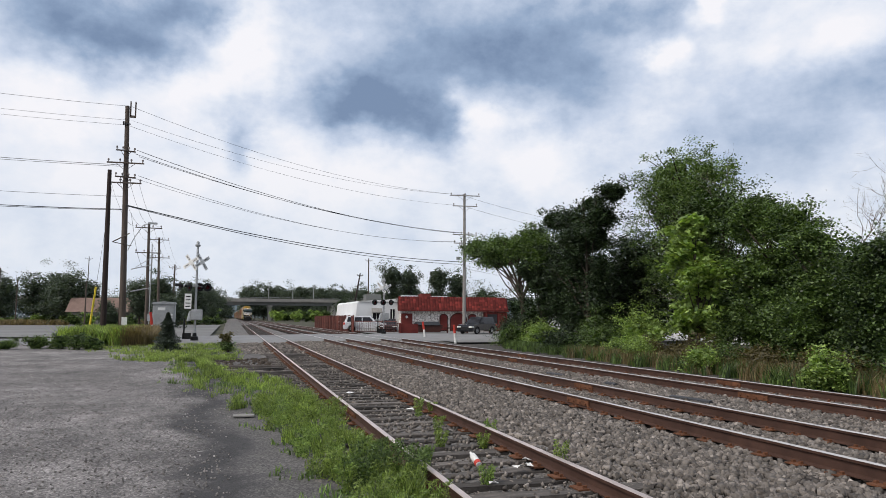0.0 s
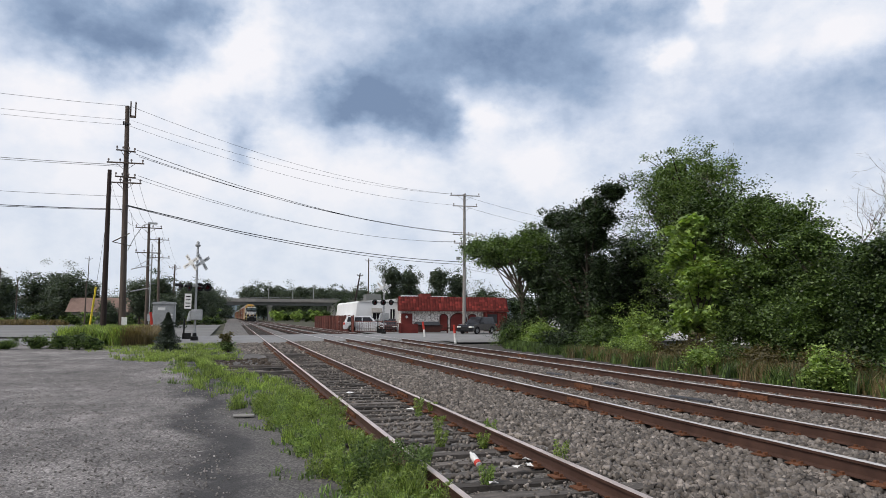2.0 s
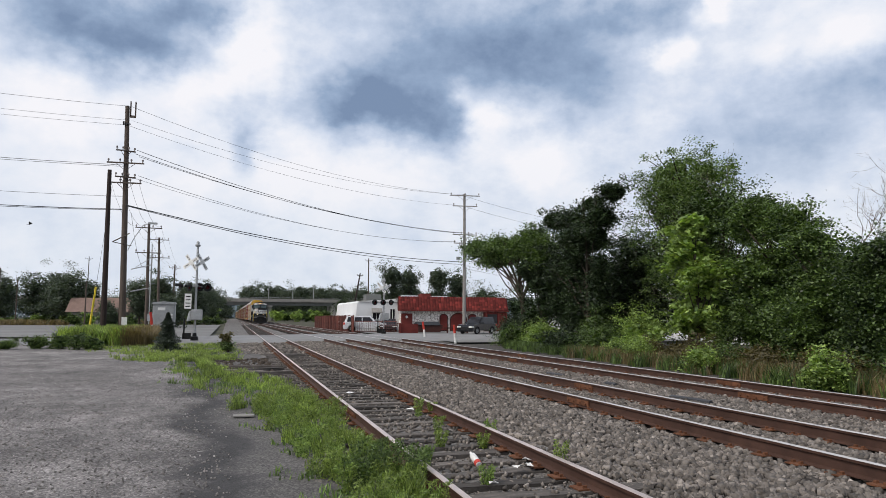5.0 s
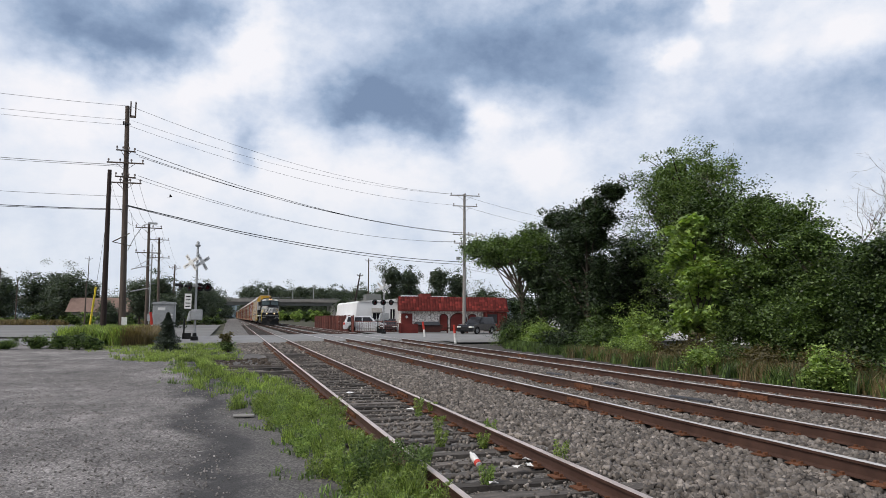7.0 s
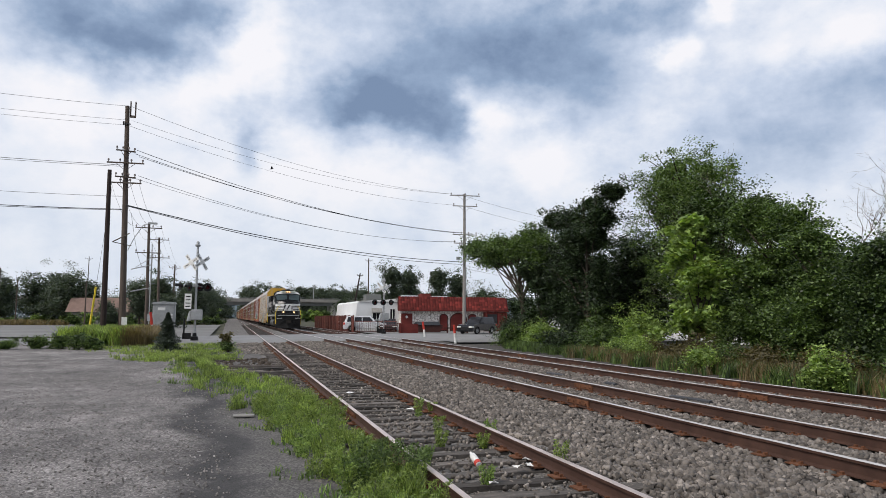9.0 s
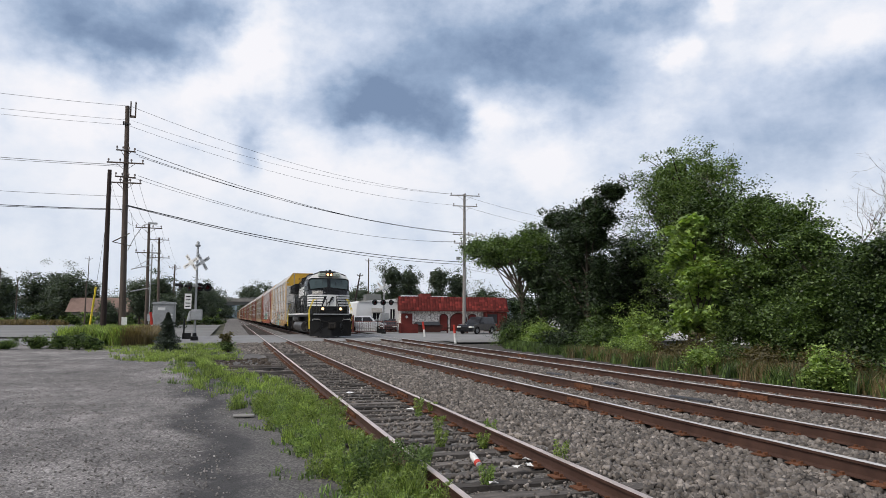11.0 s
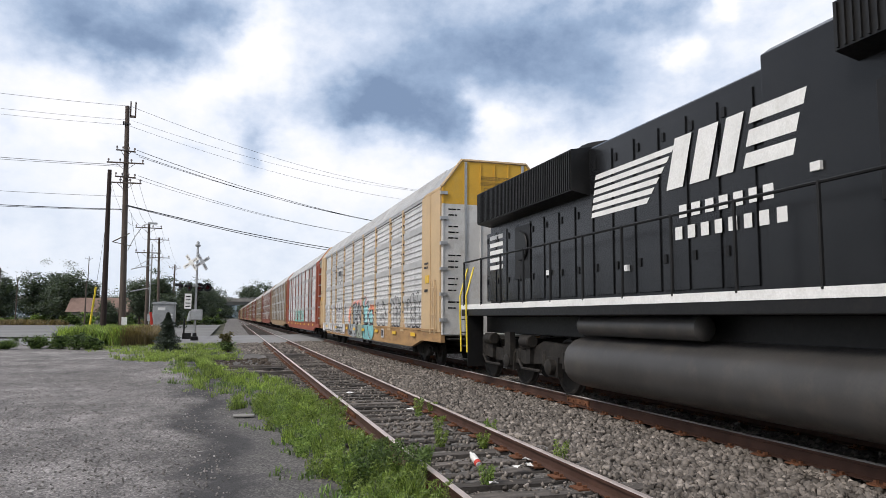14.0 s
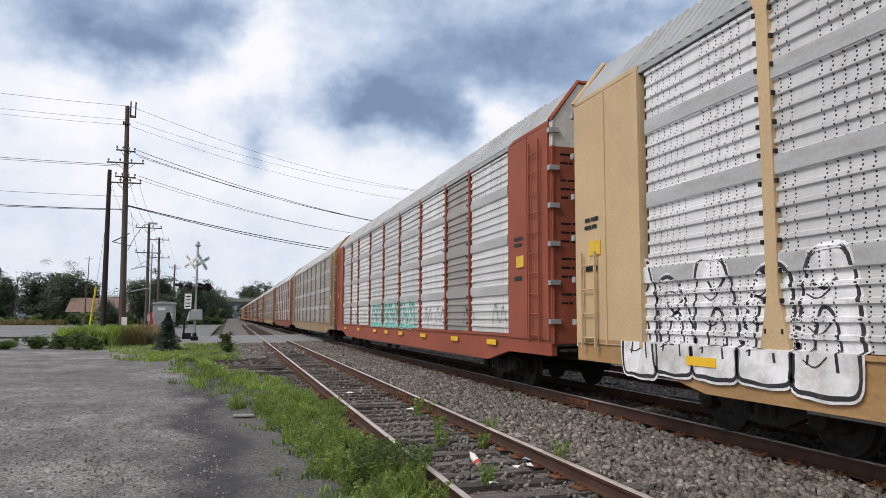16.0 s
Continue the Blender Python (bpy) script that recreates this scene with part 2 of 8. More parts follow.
# ------------------------------------------------------------ mesh helpers
class Mesh:
    """Collects boxes, tubes and prisms, and turns them into one mesh."""

    def __init__(self):
        self.v, self.f = [], []

    def add(self, verts, faces):
        k = len(self.v)
        self.v += [tuple(p) for p in verts]
        self.f += [tuple(i + k for i in face) for face in faces]
        return self

    def box(self, x0, x1, y0, y1, z0, z1):
        v = [(x, y, z) for z in (z0, z1) for y in (y0, y1) for x in (x0, x1)]
        return self.add(v, [(0, 2, 3, 1), (4, 5, 7, 6), (0, 1, 5, 4), (2, 6, 7, 3), (0, 4, 6, 2), (1, 3, 7, 5)])

    def tube(self, pts, r0, r1=None, n=8, caps=True):
        """A round bar along the points; r1 is the radius at its end."""
        pts = [Vector(p) for p in pts]
        r1 = r0 if r1 is None else r1
        rings, prev = [], None
        for i, p in enumerate(pts):
            d = (pts[min(i + 1, len(pts) - 1)] - pts[max(i - 1, 0)]).normalized()
            if prev is None:
                prev = d.orthogonal().normalized()
            side = (prev - d * prev.dot(d)).normalized()
            prev = side
            up = d.cross(side)
            r = r0 + (r1 - r0) * i / max(1, len(pts) - 1)
            rings.append([p + side * (r * math.cos(2 * math.pi * j / n)) + up * (r * math.sin(2 * math.pi * j / n)) for j in range(n)])
        v = [q for ring in rings for q in ring]
        f = [(i * n + j, i * n + (j + 1) % n, (i + 1) * n + (j + 1) % n, (i + 1) * n + j) for i in range(len(rings) - 1) for j in range(n)]
        if caps:
            f += [tuple(range(n - 1, -1, -1)), tuple((len(rings) - 1) * n + j for j in range(n))]
        return self.add(v, f)

    def prism(self, outline, axis, a, b):
        """An outline of 2D points pushed along an axis from a to b. The points are (y, z), (x, z) or (x, y)."""
        def at(p, t):
            return {"x": (t, p[0], p[1]), "y": (p[0], t, p[1]), "z": (p[0], p[1], t)}[axis]
        n = len(outline)
        v = [at(p, a) for p in outline] + [at(p, b) for p in outline]
        f = [(j, (j + 1) % n, n + (j + 1) % n, n + j) for j in range(n)]
        return self.add(v, f + [tuple(range(n - 1, -1, -1)), tuple(range(n, 2 * n))])

    def lathe(self, profile, centre, axis="x", n=20):
        """Rings of (distance along the axis, radius) about an axis through the centre."""
        v = []
        for t, r in profile:
            for j in range(n):
                c, s = r * math.cos(2 * math.pi * j / n), r * math.sin(2 * math.pi * j / n)
                o = {"x": (t, c, s), "y": (c, t, s), "z": (c, s, t)}[axis]
                v.append(tuple(q + w for q, w in zip(centre, o)))
        m = len(profile)
        f = [(i * n + j, i * n + (j + 1) % n, (i + 1) * n + (j + 1) % n, (i + 1) * n + j) for i in range(m - 1) for j in range(n)]
        return self.add(v, f + [tuple(range(n - 1, -1, -1)), tuple((m - 1) * n + j for j in range(n))])

    def data(self, name, mat, smooth=0):
        me = bpy.data.meshes.new(name)
        me.from_pydata(self.v, [], self.f)
        bm = bmesh.new()
        bm.from_mesh(me)
        bmesh.ops.recalc_face_normals(bm, faces=bm.faces)
        bm.to_mesh(me)
        bm.free()
        me.materials.append(mat)
        if smooth:
            me.polygons.foreach_set("use_smooth", [True] * len(me.polygons))
            me.set_sharp_from_angle(angle=radians(smooth))
        return me


def part(name, mesh, mat, parent=None, label="", at=None, smooth=0, bevel=0.0):
    """Links a mesh as one object, under a thing or a part where one is given."""
    data = mesh.data(name, mat, smooth) if isinstance(mesh, Mesh) else mesh
    ob = new(name, data)
    if parent:
        ob.parent = parent
    if at is not None:
        ob.matrix_basis = at if isinstance(at, Matrix) else Matrix.Translation(at)
    if bevel:
        b = ob.modifiers.new("bevel", "BEVEL")
        b.width, b.segments, b.limit_method, b.angle_limit = bevel, 2, "ANGLE", radians(40)
    if label:
        tagged(ob, label)
    return ob


def empty(name, label, category, group="", kind="", at=None):
    ob = new(name)
    if at is not None:
        ob.matrix_basis = at if isinstance(at, Matrix) else Matrix.Translation(at)
    return tagged(ob, label, category, group, kind)


def raw_mesh(name, verts, faces_per, mat):
    """A mesh from arrays: verts (n, 3), with faces of faces_per corners in order."""
    me = bpy.data.meshes.new(name)
    n = len(verts)
    k = n // faces_per
    me.vertices.add(n)
    me.vertices.foreach_set("co", np.asarray(verts, np.float32).ravel())
    me.loops.add(n)
    me.loops.foreach_set("vertex_index", np.arange(n, dtype=np.int32))
    me.polygons.add(k)
    me.polygons.foreach_set("loop_start", np.arange(0, n, faces_per, dtype=np.int32))
    me.polygons.foreach_set("loop_total", np.full(k, faces_per, np.int32))
    me.update(calc_edges=True)
    me.materials.append(mat)
    return me


def leaves(centres, size, rng, mat, name="crown", droop=0.3, narrow=0.34, flat=0.75):
    """Many small leaf quads at the centres, turned at random but lying more flat than upright."""
    n = len(centres)
    up = rng.normal(size=(n, 3))
    up[:, 2] += flat * np.sign(up[:, 2])
    up /= np.linalg.norm(up, axis=1)[:, None]
    d = rng.normal(size=(n, 3))
    d[:, 2] -= droop
    d -= up * (d * up).sum(1)[:, None]
    d /= np.linalg.norm(d, axis=1)[:, None]
    e = np.cross(up, d)
    s = (np.asarray(size) * rng.uniform(0.6, 1.4, n))[:, None]
    base, tip = centres - d * s * 0.5, centres + d * s * 0.5
    nrm = np.cross(d, e)
    l = centres + e * s * narrow + nrm * s * 0.08
    r = centres - e * s * narrow + nrm * s * 0.08
    return raw_mesh(name, np.stack([base, l, tip, r], 1).reshape(-1, 3), 4, mat)


def tree(name, label, base, blobs, rng_seed, n_leaves, size, mat, trunk_r=0.18, clump=0.55, category="tree", group="", limbs=26, bark=None, hollow=0.55, trunk_to=None, core=0.3):
    """A trunk, limbs out to the clumps, and a crown of leaf clumps that fill the given ellipsoids (x, y, z, rx, ry, rz) unevenly."""
    rng = np.random.default_rng(rng_seed)
    root = empty(name, label, category, group, at=base)
    blobs = np.array(blobs, float)
    vol = (blobs[:, 3] * blobs[:, 4] * blobs[:, 5]) ** 0.75
    pick = rng.choice(len(blobs), 900, p=vol / vol.sum())
    d = rng.normal(size=(900, 3))
    d /= np.linalg.norm(d, axis=1)[:, None]
    rad = rng.uniform(hollow, 1.1, 900) * (1 + 0.28 * np.sin(d[:, 0] * 6 + d[:, 2] * 5 + d[:, 1] * 4 + pick * 2.1))
    cl = blobs[pick, :3] + d * blobs[pick, 3:] * rad[:, None]
    keep = max(20, int(n_leaves / 85))
    cl = cl[:min(900, keep)]
    per = rng.integers(0, len(cl), n_leaves)
    spread = clump * rng.uniform(0.5, 1.25, len(cl)) * 0.85
    pts = cl[per] + rng.normal(size=(n_leaves, 3)) * spread[per][:, None] * np.array([1, 1, 0.65])
    pts[:, 2] = np.maximum(pts[:, 2], 0.05)
    # the shaded heart of the crown: larger leaves inside the same forms
    n_core = int(n_leaves * core)
    pc = rng.choice(len(blobs), n_core, p=vol / vol.sum())
    dc = rng.normal(size=(n_core, 3))
    dc /= np.linalg.norm(dc, axis=1)[:, None]
    inner = blobs[pc, :3] + dc * blobs[pc, 3:] * (0.72 * rng.uniform(0, 1, n_core) ** 0.45)[:, None]
    inner[:, 2] = np.maximum(inner[:, 2], 0.05)
    sizes = np.concatenate([np.full(n_leaves, size), np.full(n_core, size * 1.9)])
    part("crown", leaves(np.concatenate([pts, inner]), sizes, rng, mat), None, root)
    top = trunk_to or float((blobs[:, 2] + 0.35 * blobs[:, 5]).max())
    cx, cy = blobs[:, 0].mean(), blobs[:, 1].mean()
    stem = [(cx * t * t + 0.12 * math.sin(5 * t), cy * t * t + 0.1 * math.cos(4 * t) - 0.1, top * t - 0.1 * (1 - t)) for t in np.linspace(0, 1, 8)]
    m = Mesh().tube(stem, trunk_r, trunk_r * 0.25, 8)
    for i in range(min(limbs, len(cl))):
        end = cl[i]
        k = rng.uniform(0.3, 0.95) * min(1.0, max(0.25, end[2] / top))
        j = k * (len(stem) - 1)
        a = Vector(stem[int(j)]).lerp(Vector(stem[min(int(j) + 1, len(stem) - 1)]), j % 1)
        mid = a.lerp(Vector(end), 0.5) + Vector((0, 0, 0.12 * (Vector(end) - a).length)) * rng.uniform(-0.5, 1.0)
        m.tube([a, mid, end], trunk_r * 0.33, 0.012, 5, False)
    part("trunk", m, bark or M_BARK, root, smooth=60)
    return root


# ------------------------------------------------------------ sky backdrop with drifting clouds
def cloud_material():
    """Broken cumulus: bright heaps with blue-grey undersides, laid out by compass bearing and height above the horizon."""
    n = Nodes("cloud_sky")
    sep = n.add("ShaderNodeSeparateXYZ")
    n.link(n.coord, sep.inputs[0])
    x, y, z = sep.outputs
    az = n.math("MULTIPLY", n.math("ARCTAN2", x, y), 57.2958)
    flat = n.math("SQRT", n.math("ADD", n.math("MULTIPLY", x, x), n.math("MULTIPLY", y, y)))
    el = n.math("MULTIPLY", n.math("ARCTAN2", z, flat), 57.2958)
    comb = n.add("ShaderNodeCombineXYZ")
    n.link(az, comb.inputs[0])
    n.link(n.math("MULTIPLY", el, 1.35), comb.inputs[1])
    warp = n.add("ShaderNodeTexNoise")
    warp.inputs["Scale"].default_value, warp.inputs["Detail"].default_value = 0.17, 9
    warp.inputs["Roughness"].default_value = 0.55
    n.link(comb.outputs[0], warp.inputs["Vector"])
    ws = n.add("ShaderNodeSeparateColor")
    n.link(warp.outputs["Color"], ws.inputs[0])
    wx = n.math("ADD", az, n.math("MULTIPLY", n.math("SUBTRACT", ws.outputs[0], 0.5), 8.0))
    wy = n.math("ADD", el, n.math("MULTIPLY", n.math("SUBTRACT", ws.outputs[1], 0.5), 5.5))

    def heap(a, e, wide, high, power):
        dx = n.math("DIVIDE", n.math("SUBTRACT", wx, a), wide)
        dy = n.math("DIVIDE", n.math("SUBTRACT", wy, e), high)
        q = n.math("ADD", n.math("MULTIPLY", dx, dx), n.math("MULTIPLY", dy, dy))
        return n.math("MULTIPLY", n.math("EXPONENT", n.math("MULTIPLY", q, -1.0)), power)

    # bearing, height, half-width, half-height, weight
    dark = [(12.6, 17.9, 5.6, 2.5, 0.66), (15.8, 15.7, 3.2, 1.9, 0.5), (8.4, 17.4, 3.6, 1.7, 0.34), (17.5, 22.0, 9.0, 3.4, 0.44), (26.5, 21.5, 7.0, 3.4, 0.46), (28.5, 17.5, 4.2, 2.6, 0.3),
            (-8.0, 21.0, 5.0, 2.4, 0.66), (-13.5, 20.6, 4.0, 2.4, 0.36), (-3.6, 23.2, 3.4, 1.6, 0.4), (0.3, 13.1, 1.3, 2.3, 0.42), (4.2, 16.4, 2.4, 1.2, 0.26), (44.5, 15.0, 8.0, 4.0, 0.36), (50.5, 17.0, 5.0, 2.6, 0.24),
            (33.0, 23.4, 5.0, 1.4, 0.3), (37.0, 12.0, 6.0, 2.4, 0.16), (-20.0, 26.0, 10.0, 5.0, 0.4), (8.0, 27.5, 20.0, 3.0, 0.3)]
    pale = [(0.6, 21.6, 2.0, 2.6, 0.5), (38.7, 24.0, 1.7, 1.0, 0.75), (35.9, 20.5, 1.5, 1.2, 0.5), (-2.6, 17.6, 3.6, 1.3, 0.34), (20.6, 15.9, 2.6, 1.7, 0.4), (25.0, 12.6, 4.0, 1.6, 0.3), (6.8, 11.6, 7.0, 2.4, 0.36),
            (46.5, 20.5, 5.0, 1.8, 0.34), (-12.0, 15.5, 6.0, 2.2, 0.3), (19.0, 18.4, 1.2, 1.2, 0.18), (-9.0, 10.0, 8.0, 2.5, 0.25)]
    total = n.math("MULTIPLY", n.noise(0.16, 10, 0.58, comb.outputs[0]), 0.78)
    total = n.math("ADD", total, n.math("MULTIPLY", n.math("SUBTRACT", n.noise(0.5, 8, 0.62, comb.outputs[0]), 0.5), 0.3))
    total = n.math("SUBTRACT", total, 0.14)
    for h in dark:
        total = n.math("ADD", total, heap(*h))
    for h in pale:
        total = n.math("SUBTRACT", total, heap(*h))
    col = n.ramp(total, (0.0, (0.92, 0.915, 0.96)), (0.2, (0.79, 0.83, 0.92)), (0.42, (0.58, 0.66, 0.81)), (0.75, (0.31, 0.41, 0.58)), (1.0, (0.2, 0.28, 0.43)))
    low = n.ramp(n.math("DIVIDE", el, 14.0), (0.0, 1.0), (1.0, 0.0))
    col = n.mix(n.math("MULTIPLY", low, 0.65), col, (0.71, 0.77, 0.85))
    em = n.add("ShaderNodeEmission")
    n.link(col, em.inputs[0])
    em.inputs[1].default_value = 1.0
    n.link(em.outputs[0], n.out.inputs[0])
    return n.mat


def cloud_backdrop():
    m = Mesh()
    r, na, ne = 2600.0, 40, 18
    for i in range(na + 1):
        for j in range(ne + 1):
            a, e = radians(-45 + 125 * i / na), radians(-3 + 43 * j / ne)
            m.v.append((r * math.sin(a) * math.cos(e), r * math.cos(a) * math.cos(e), r * math.sin(e)))
    m.f = [(i * (ne + 1) + j, (i + 1) * (ne + 1) + j, (i + 1) * (ne + 1) + j + 1, i * (ne + 1) + j + 1) for i in range(na) for j in range(ne)]
    ob = part("backdrop", m, cloud_material(), smooth=60)
    return tagged(ob, "broken grey and white clouds in a pale blue sky", "sky", kind="structure")


CLOUDS = cloud_backdrop()

# ------------------------------------------------------------ ground
XS, ZS = 1.969, -0.079       # centre of the siding's left rail, height of its rail tops
HD = 0.0079                  # how far the siding leans to the main line, per metre
XM, XN = 6.335, 10.30        # left rails of the two main tracks
G = 1.505                    # rail centre to rail centre
TRAIN_X = XM + G / 2
R_NOISE = np.random.default_rng(5)


def smooth_noise(x, y, s, seed=0):
    return noise.noise(Vector((x / s + seed * 17.3, y / s - seed * 9.1, seed * 3.7)))


def sheet(name, xs, ys, height, mat, label, category, keep=None):
    """A ground sheet over a grid of xs and ys."""
    m = Mesh()
    for yy in ys:
        for xx in xs:
            m.v.append((xx, yy, height(xx, yy)))
    w = len(xs)
    for j in range(len(ys) - 1):
        for i in range(w - 1):
            if keep is None or keep((xs[i] + xs[i + 1]) / 2, (ys[j] + ys[j + 1]) / 2):
                m.f.append((j * w + i, j * w + i + 1, (j + 1) * w + i + 1, (j + 1) * w + i))
    return tagged(part(name, m, mat, smooth=80), label, category, kind="structure")


def steps(a, b, n, power=1.0):
    return [a + (b - a) * (i / n) ** power for i in range(n + 1)]


sheet("ground", [-2500, -600, -150, -40, 0, 40, 150, 600, 2500], [-400, -100, -20, 20, 60, 140, 400, 1000, 2500], lambda x, y: -0.42,
      M_FAR_GROUND, "flat grassy ground reaching to the horizon", "ground")


def bed_height(x, y):
    """The ballast: level under the tracks, with a low rise between siding and main line."""
    siding = XS + G / 2 + HD * y
    z = -0.235
    if x < siding + 1.2:
        z = -0.285
    if x < siding - 1.2:
        z = -0.30 - 0.05 * min(1, (siding - 1.2 - x))
    elif siding + 1.2 <= x < siding + 1.9:
        z = -0.285 + 0.07 * (x - siding - 1.2) / 0.7
    elif x > XN + G + 0.9:
        z = -0.235 - 0.22 * min(1.2, x - XN - G - 0.9)
    return z + 0.022 * smooth_noise(x, y, 0.5) + 0.02 * smooth_noise(x, y, 1.7, 2)


sheet("ballast", steps(-0.6, 14.6, 76), steps(1.0, 48.9, 150, 1.3) , bed_height, M_BALLAST_BED, "grey crushed stone track ballast", "ballast")
sheet("ballast", steps(-0.6, 14.6, 40), steps(61.6, 600, 90, 1.6), bed_height, M_BALLAST_BED, "grey crushed stone track ballast beyond the crossing", "ballast")


def lot_height(x, y):
    return -0.285 + 0.018 * smooth_noise(x, y, 2.5, 1) + 0.006 * smooth_noise(x, y, 0.4, 3)


sheet("gravel_lot", [-60, -40, -25] + steps(-15, 1.45, 66), [-20, -5] + steps(1, 49.0, 120, 1.2), lot_height, M_LOT, "grey gravel lot with dark cinders beside the track", "gravel lot")
sheet("verge", [13.6, 15, 16.5, 18, 22, 30, 60], [-20, 0] + steps(8, 48.7, 20), lambda x, y: -0.40 + 0.22 * max(0.0, (y - 38) / 10.7), M_DIRT, "dark dirt verge below the trees", "dirt")

# the road over the tracks, and the yards beyond it
ROAD_Y0, ROAD_Y1 = 48.6, 62.0


def road_height(x, y):
    d = max(0.0, abs(x - 7.5) - 8.0)
    low = 0.085 * min(1.0, max(0.0, (5.6 - x) / 1.2))
    edge = max(0.0, ROAD_Y0 - y, y - ROAD_Y1)
    return -0.022 - low - 0.2 * min(1.0, d / 14.0) - 0.3 * min(1.0, edge / 1.2)


sheet("road", [-160, -60, -30] + steps(-20, 34, 60) + [45, 80, 160], [ROAD_Y0 - 1.2, ROAD_Y0 - 0.5] + steps(ROAD_Y0, ROAD_Y1, 8) + [ROAD_Y1 + 0.5, ROAD_Y1 + 1.2], road_height, M_ROAD, "grey asphalt road crossing the tracks at grade", "road",
      lambda x, y: True)
sheet("far_lot", [-150, -60, -30, -15, -6, -1.5], steps(62, 150, 6), lambda x, y: -0.2, M_FAR_LOT, "grey paved yard beyond the road", "yard")
sheet("parking_lot", [13.8, 16, 20, 30, 60, 120], steps(62, 84, 4), lambda x, y: -0.13, M_FAR_LOT, "grey asphalt parking lot by the restaurant", "parking lot")
sheet("parking_lot", [14.6, 16, 20, 30, 60], steps(44, 48.5, 2), lambda x, y: -0.16, M_FAR_LOT, "asphalt apron beside the road", "parking lot")


# ------------------------------------------------------------ tracks
def rail_profile(h, x):
    """Foot, web and head of a rail whose top is h above its foot."""
    half = [(0.07, 0), (0.07, 0.012), (0.012, 0.03), (0.009, h - 0.045), (0.034, h - 0.036), (0.036, h - 0.008)]
    return [(x + a, z) for a, z in half] + [(x - a, z) for a, z in reversed(half)]


def track(label, x, z, h, lean, y1, tie_mat, plates, rng, tie_z, top_mat, span=(2.2, 48.4), long_end=600.0):
    root = empty("railway_track", label, "railway track", "tracks", kind="structure", at=(0, 0, z))
    for side in (0, G):
        m = Mesh()
        for a, b in ((-40.0, 0.0), (0.0, 30.0), (30.0, 120.0), (120.0, long_end)):
            prof = rail_profile(h, 0)
            v = [(x + side + lean * yy + p, yy, q - h) for yy in (a, b) for p, q in prof]
            n = len(prof)
            m.add(v, [(j, (j + 1) % n, n + (j + 1) % n, n + j) for j in range(n)])
        rail = part("rail", m, M_RAIL, root)
        # the running surface
        t = Mesh()
        for a, b in ((-40.0, 30.0), (30.0, 120.0), (120.0, long_end)):
            t.add([(x + side + lean * yy + dx, yy, dz) for yy in (a, b) for dx, dz in ((-0.035, -0.007), (-0.026, 0.001), (0.026, 0.001), (0.035, -0.007))],
                  [(0, 1, 5, 4), (1, 2, 6, 5), (2, 3, 7, 6)])
        part("running_surface", t, top_mat, rail, "worn shiny rail head")
        for yj in (11.9, 24.5, 36.0):
            yy = yj + side * 1.7
            joint = Mesh()
            for sx in (-0.028, 0.028):
                joint.box(x + side + lean * yy + sx - 0.012, x + side + lean * yy + sx + 0.012, yy - 0.42, yy + 0.42, -h + 0.035, -0.045)
            for k in (-0.33, -0.12, 0.12, 0.33):
                joint.tube([(x + side + lean * yy - 0.065, yy + k, -h * 0.55), (x + side + lean * yy + 0.065, yy + k, -h * 0.55)], 0.016, n=6)
            part("joint_bar", joint, M_RUST, rail)
    # ties: a few shapes that the whole track shares
    shapes = []
    for k in range(5):
        m = Mesh()
        n = 9
        for i in range(n + 1):
            xx = -1.28 + 2.56 * i / n
            for yy, zz in ((-0.112, -0.17), (0.112, -0.17), (0.112 + rng.uniform(-0.012, 0.006), -rng.uniform(0, 0.02)), (rng.uniform(-0.03, 0.03), -rng.uniform(-0.003, 0.015)), (-0.112 + rng.uniform(-0.006, 0.012), -rng.uniform(0, 0.02))):
                m.v.append((xx, yy, zz))
        m.f = [(i * 5 + j, i * 5 + (j + 1) % 5, i * 5 + 5 + (j + 1) % 5, i * 5 + 5 + j) for i in range(n) for j in range(5)] + [(4, 3, 2, 1, 0), tuple(n * 5 + j for j in range(5))]
        shapes.append(m.data("tie", tie_mat))
    spikes = Mesh()
    yy = span[0]
    far = Mesh()
    while yy < 150:
        cx = x + G / 2 + lean * yy
        if yy < span[1]:
            ob = part("tie", shapes[int(rng.integers(5))], None, root)
            ob.matrix_basis = pose(cx + rng.uniform(-0.1, 0.1), yy, tie_z - z + rng.uniform(-0.018, 0.006), 0, rng.uniform(-0.5, 0.5), rng.uniform(-2.2, 2.2))
            if plates:
                for s in (-G / 2, G / 2):
                    spikes.box(cx + s - 0.19, cx + s + 0.17, yy - 0.1, yy + 0.1, -h - 0.004, -h + 0.012)
                    for dx in (-0.105, 0.09):
                        for dy in (-0.055, 0.055):
                            spikes.box(cx + s + dx - 0.02, cx + s + dx + 0.02, yy + dy - 0.016, yy + dy + 0.016, -h + 0.012, -h + 0.04)
        elif yy > 62.2:
            far.box(cx - 1.28, cx + 1.28, yy - 0.11, yy + 0.11, tie_z - z - 0.1, tie_z - z)
        yy += 0.535 + rng.uniform(-0.03, 0.03)
    if plates:
        tagged(part("tie_plates", spikes, M_RUST, root, "rusty tie plates and spikes"), kind="stuff")
    tagged(part("far_ties", far, tie_mat, root), kind="stuff")
    return root


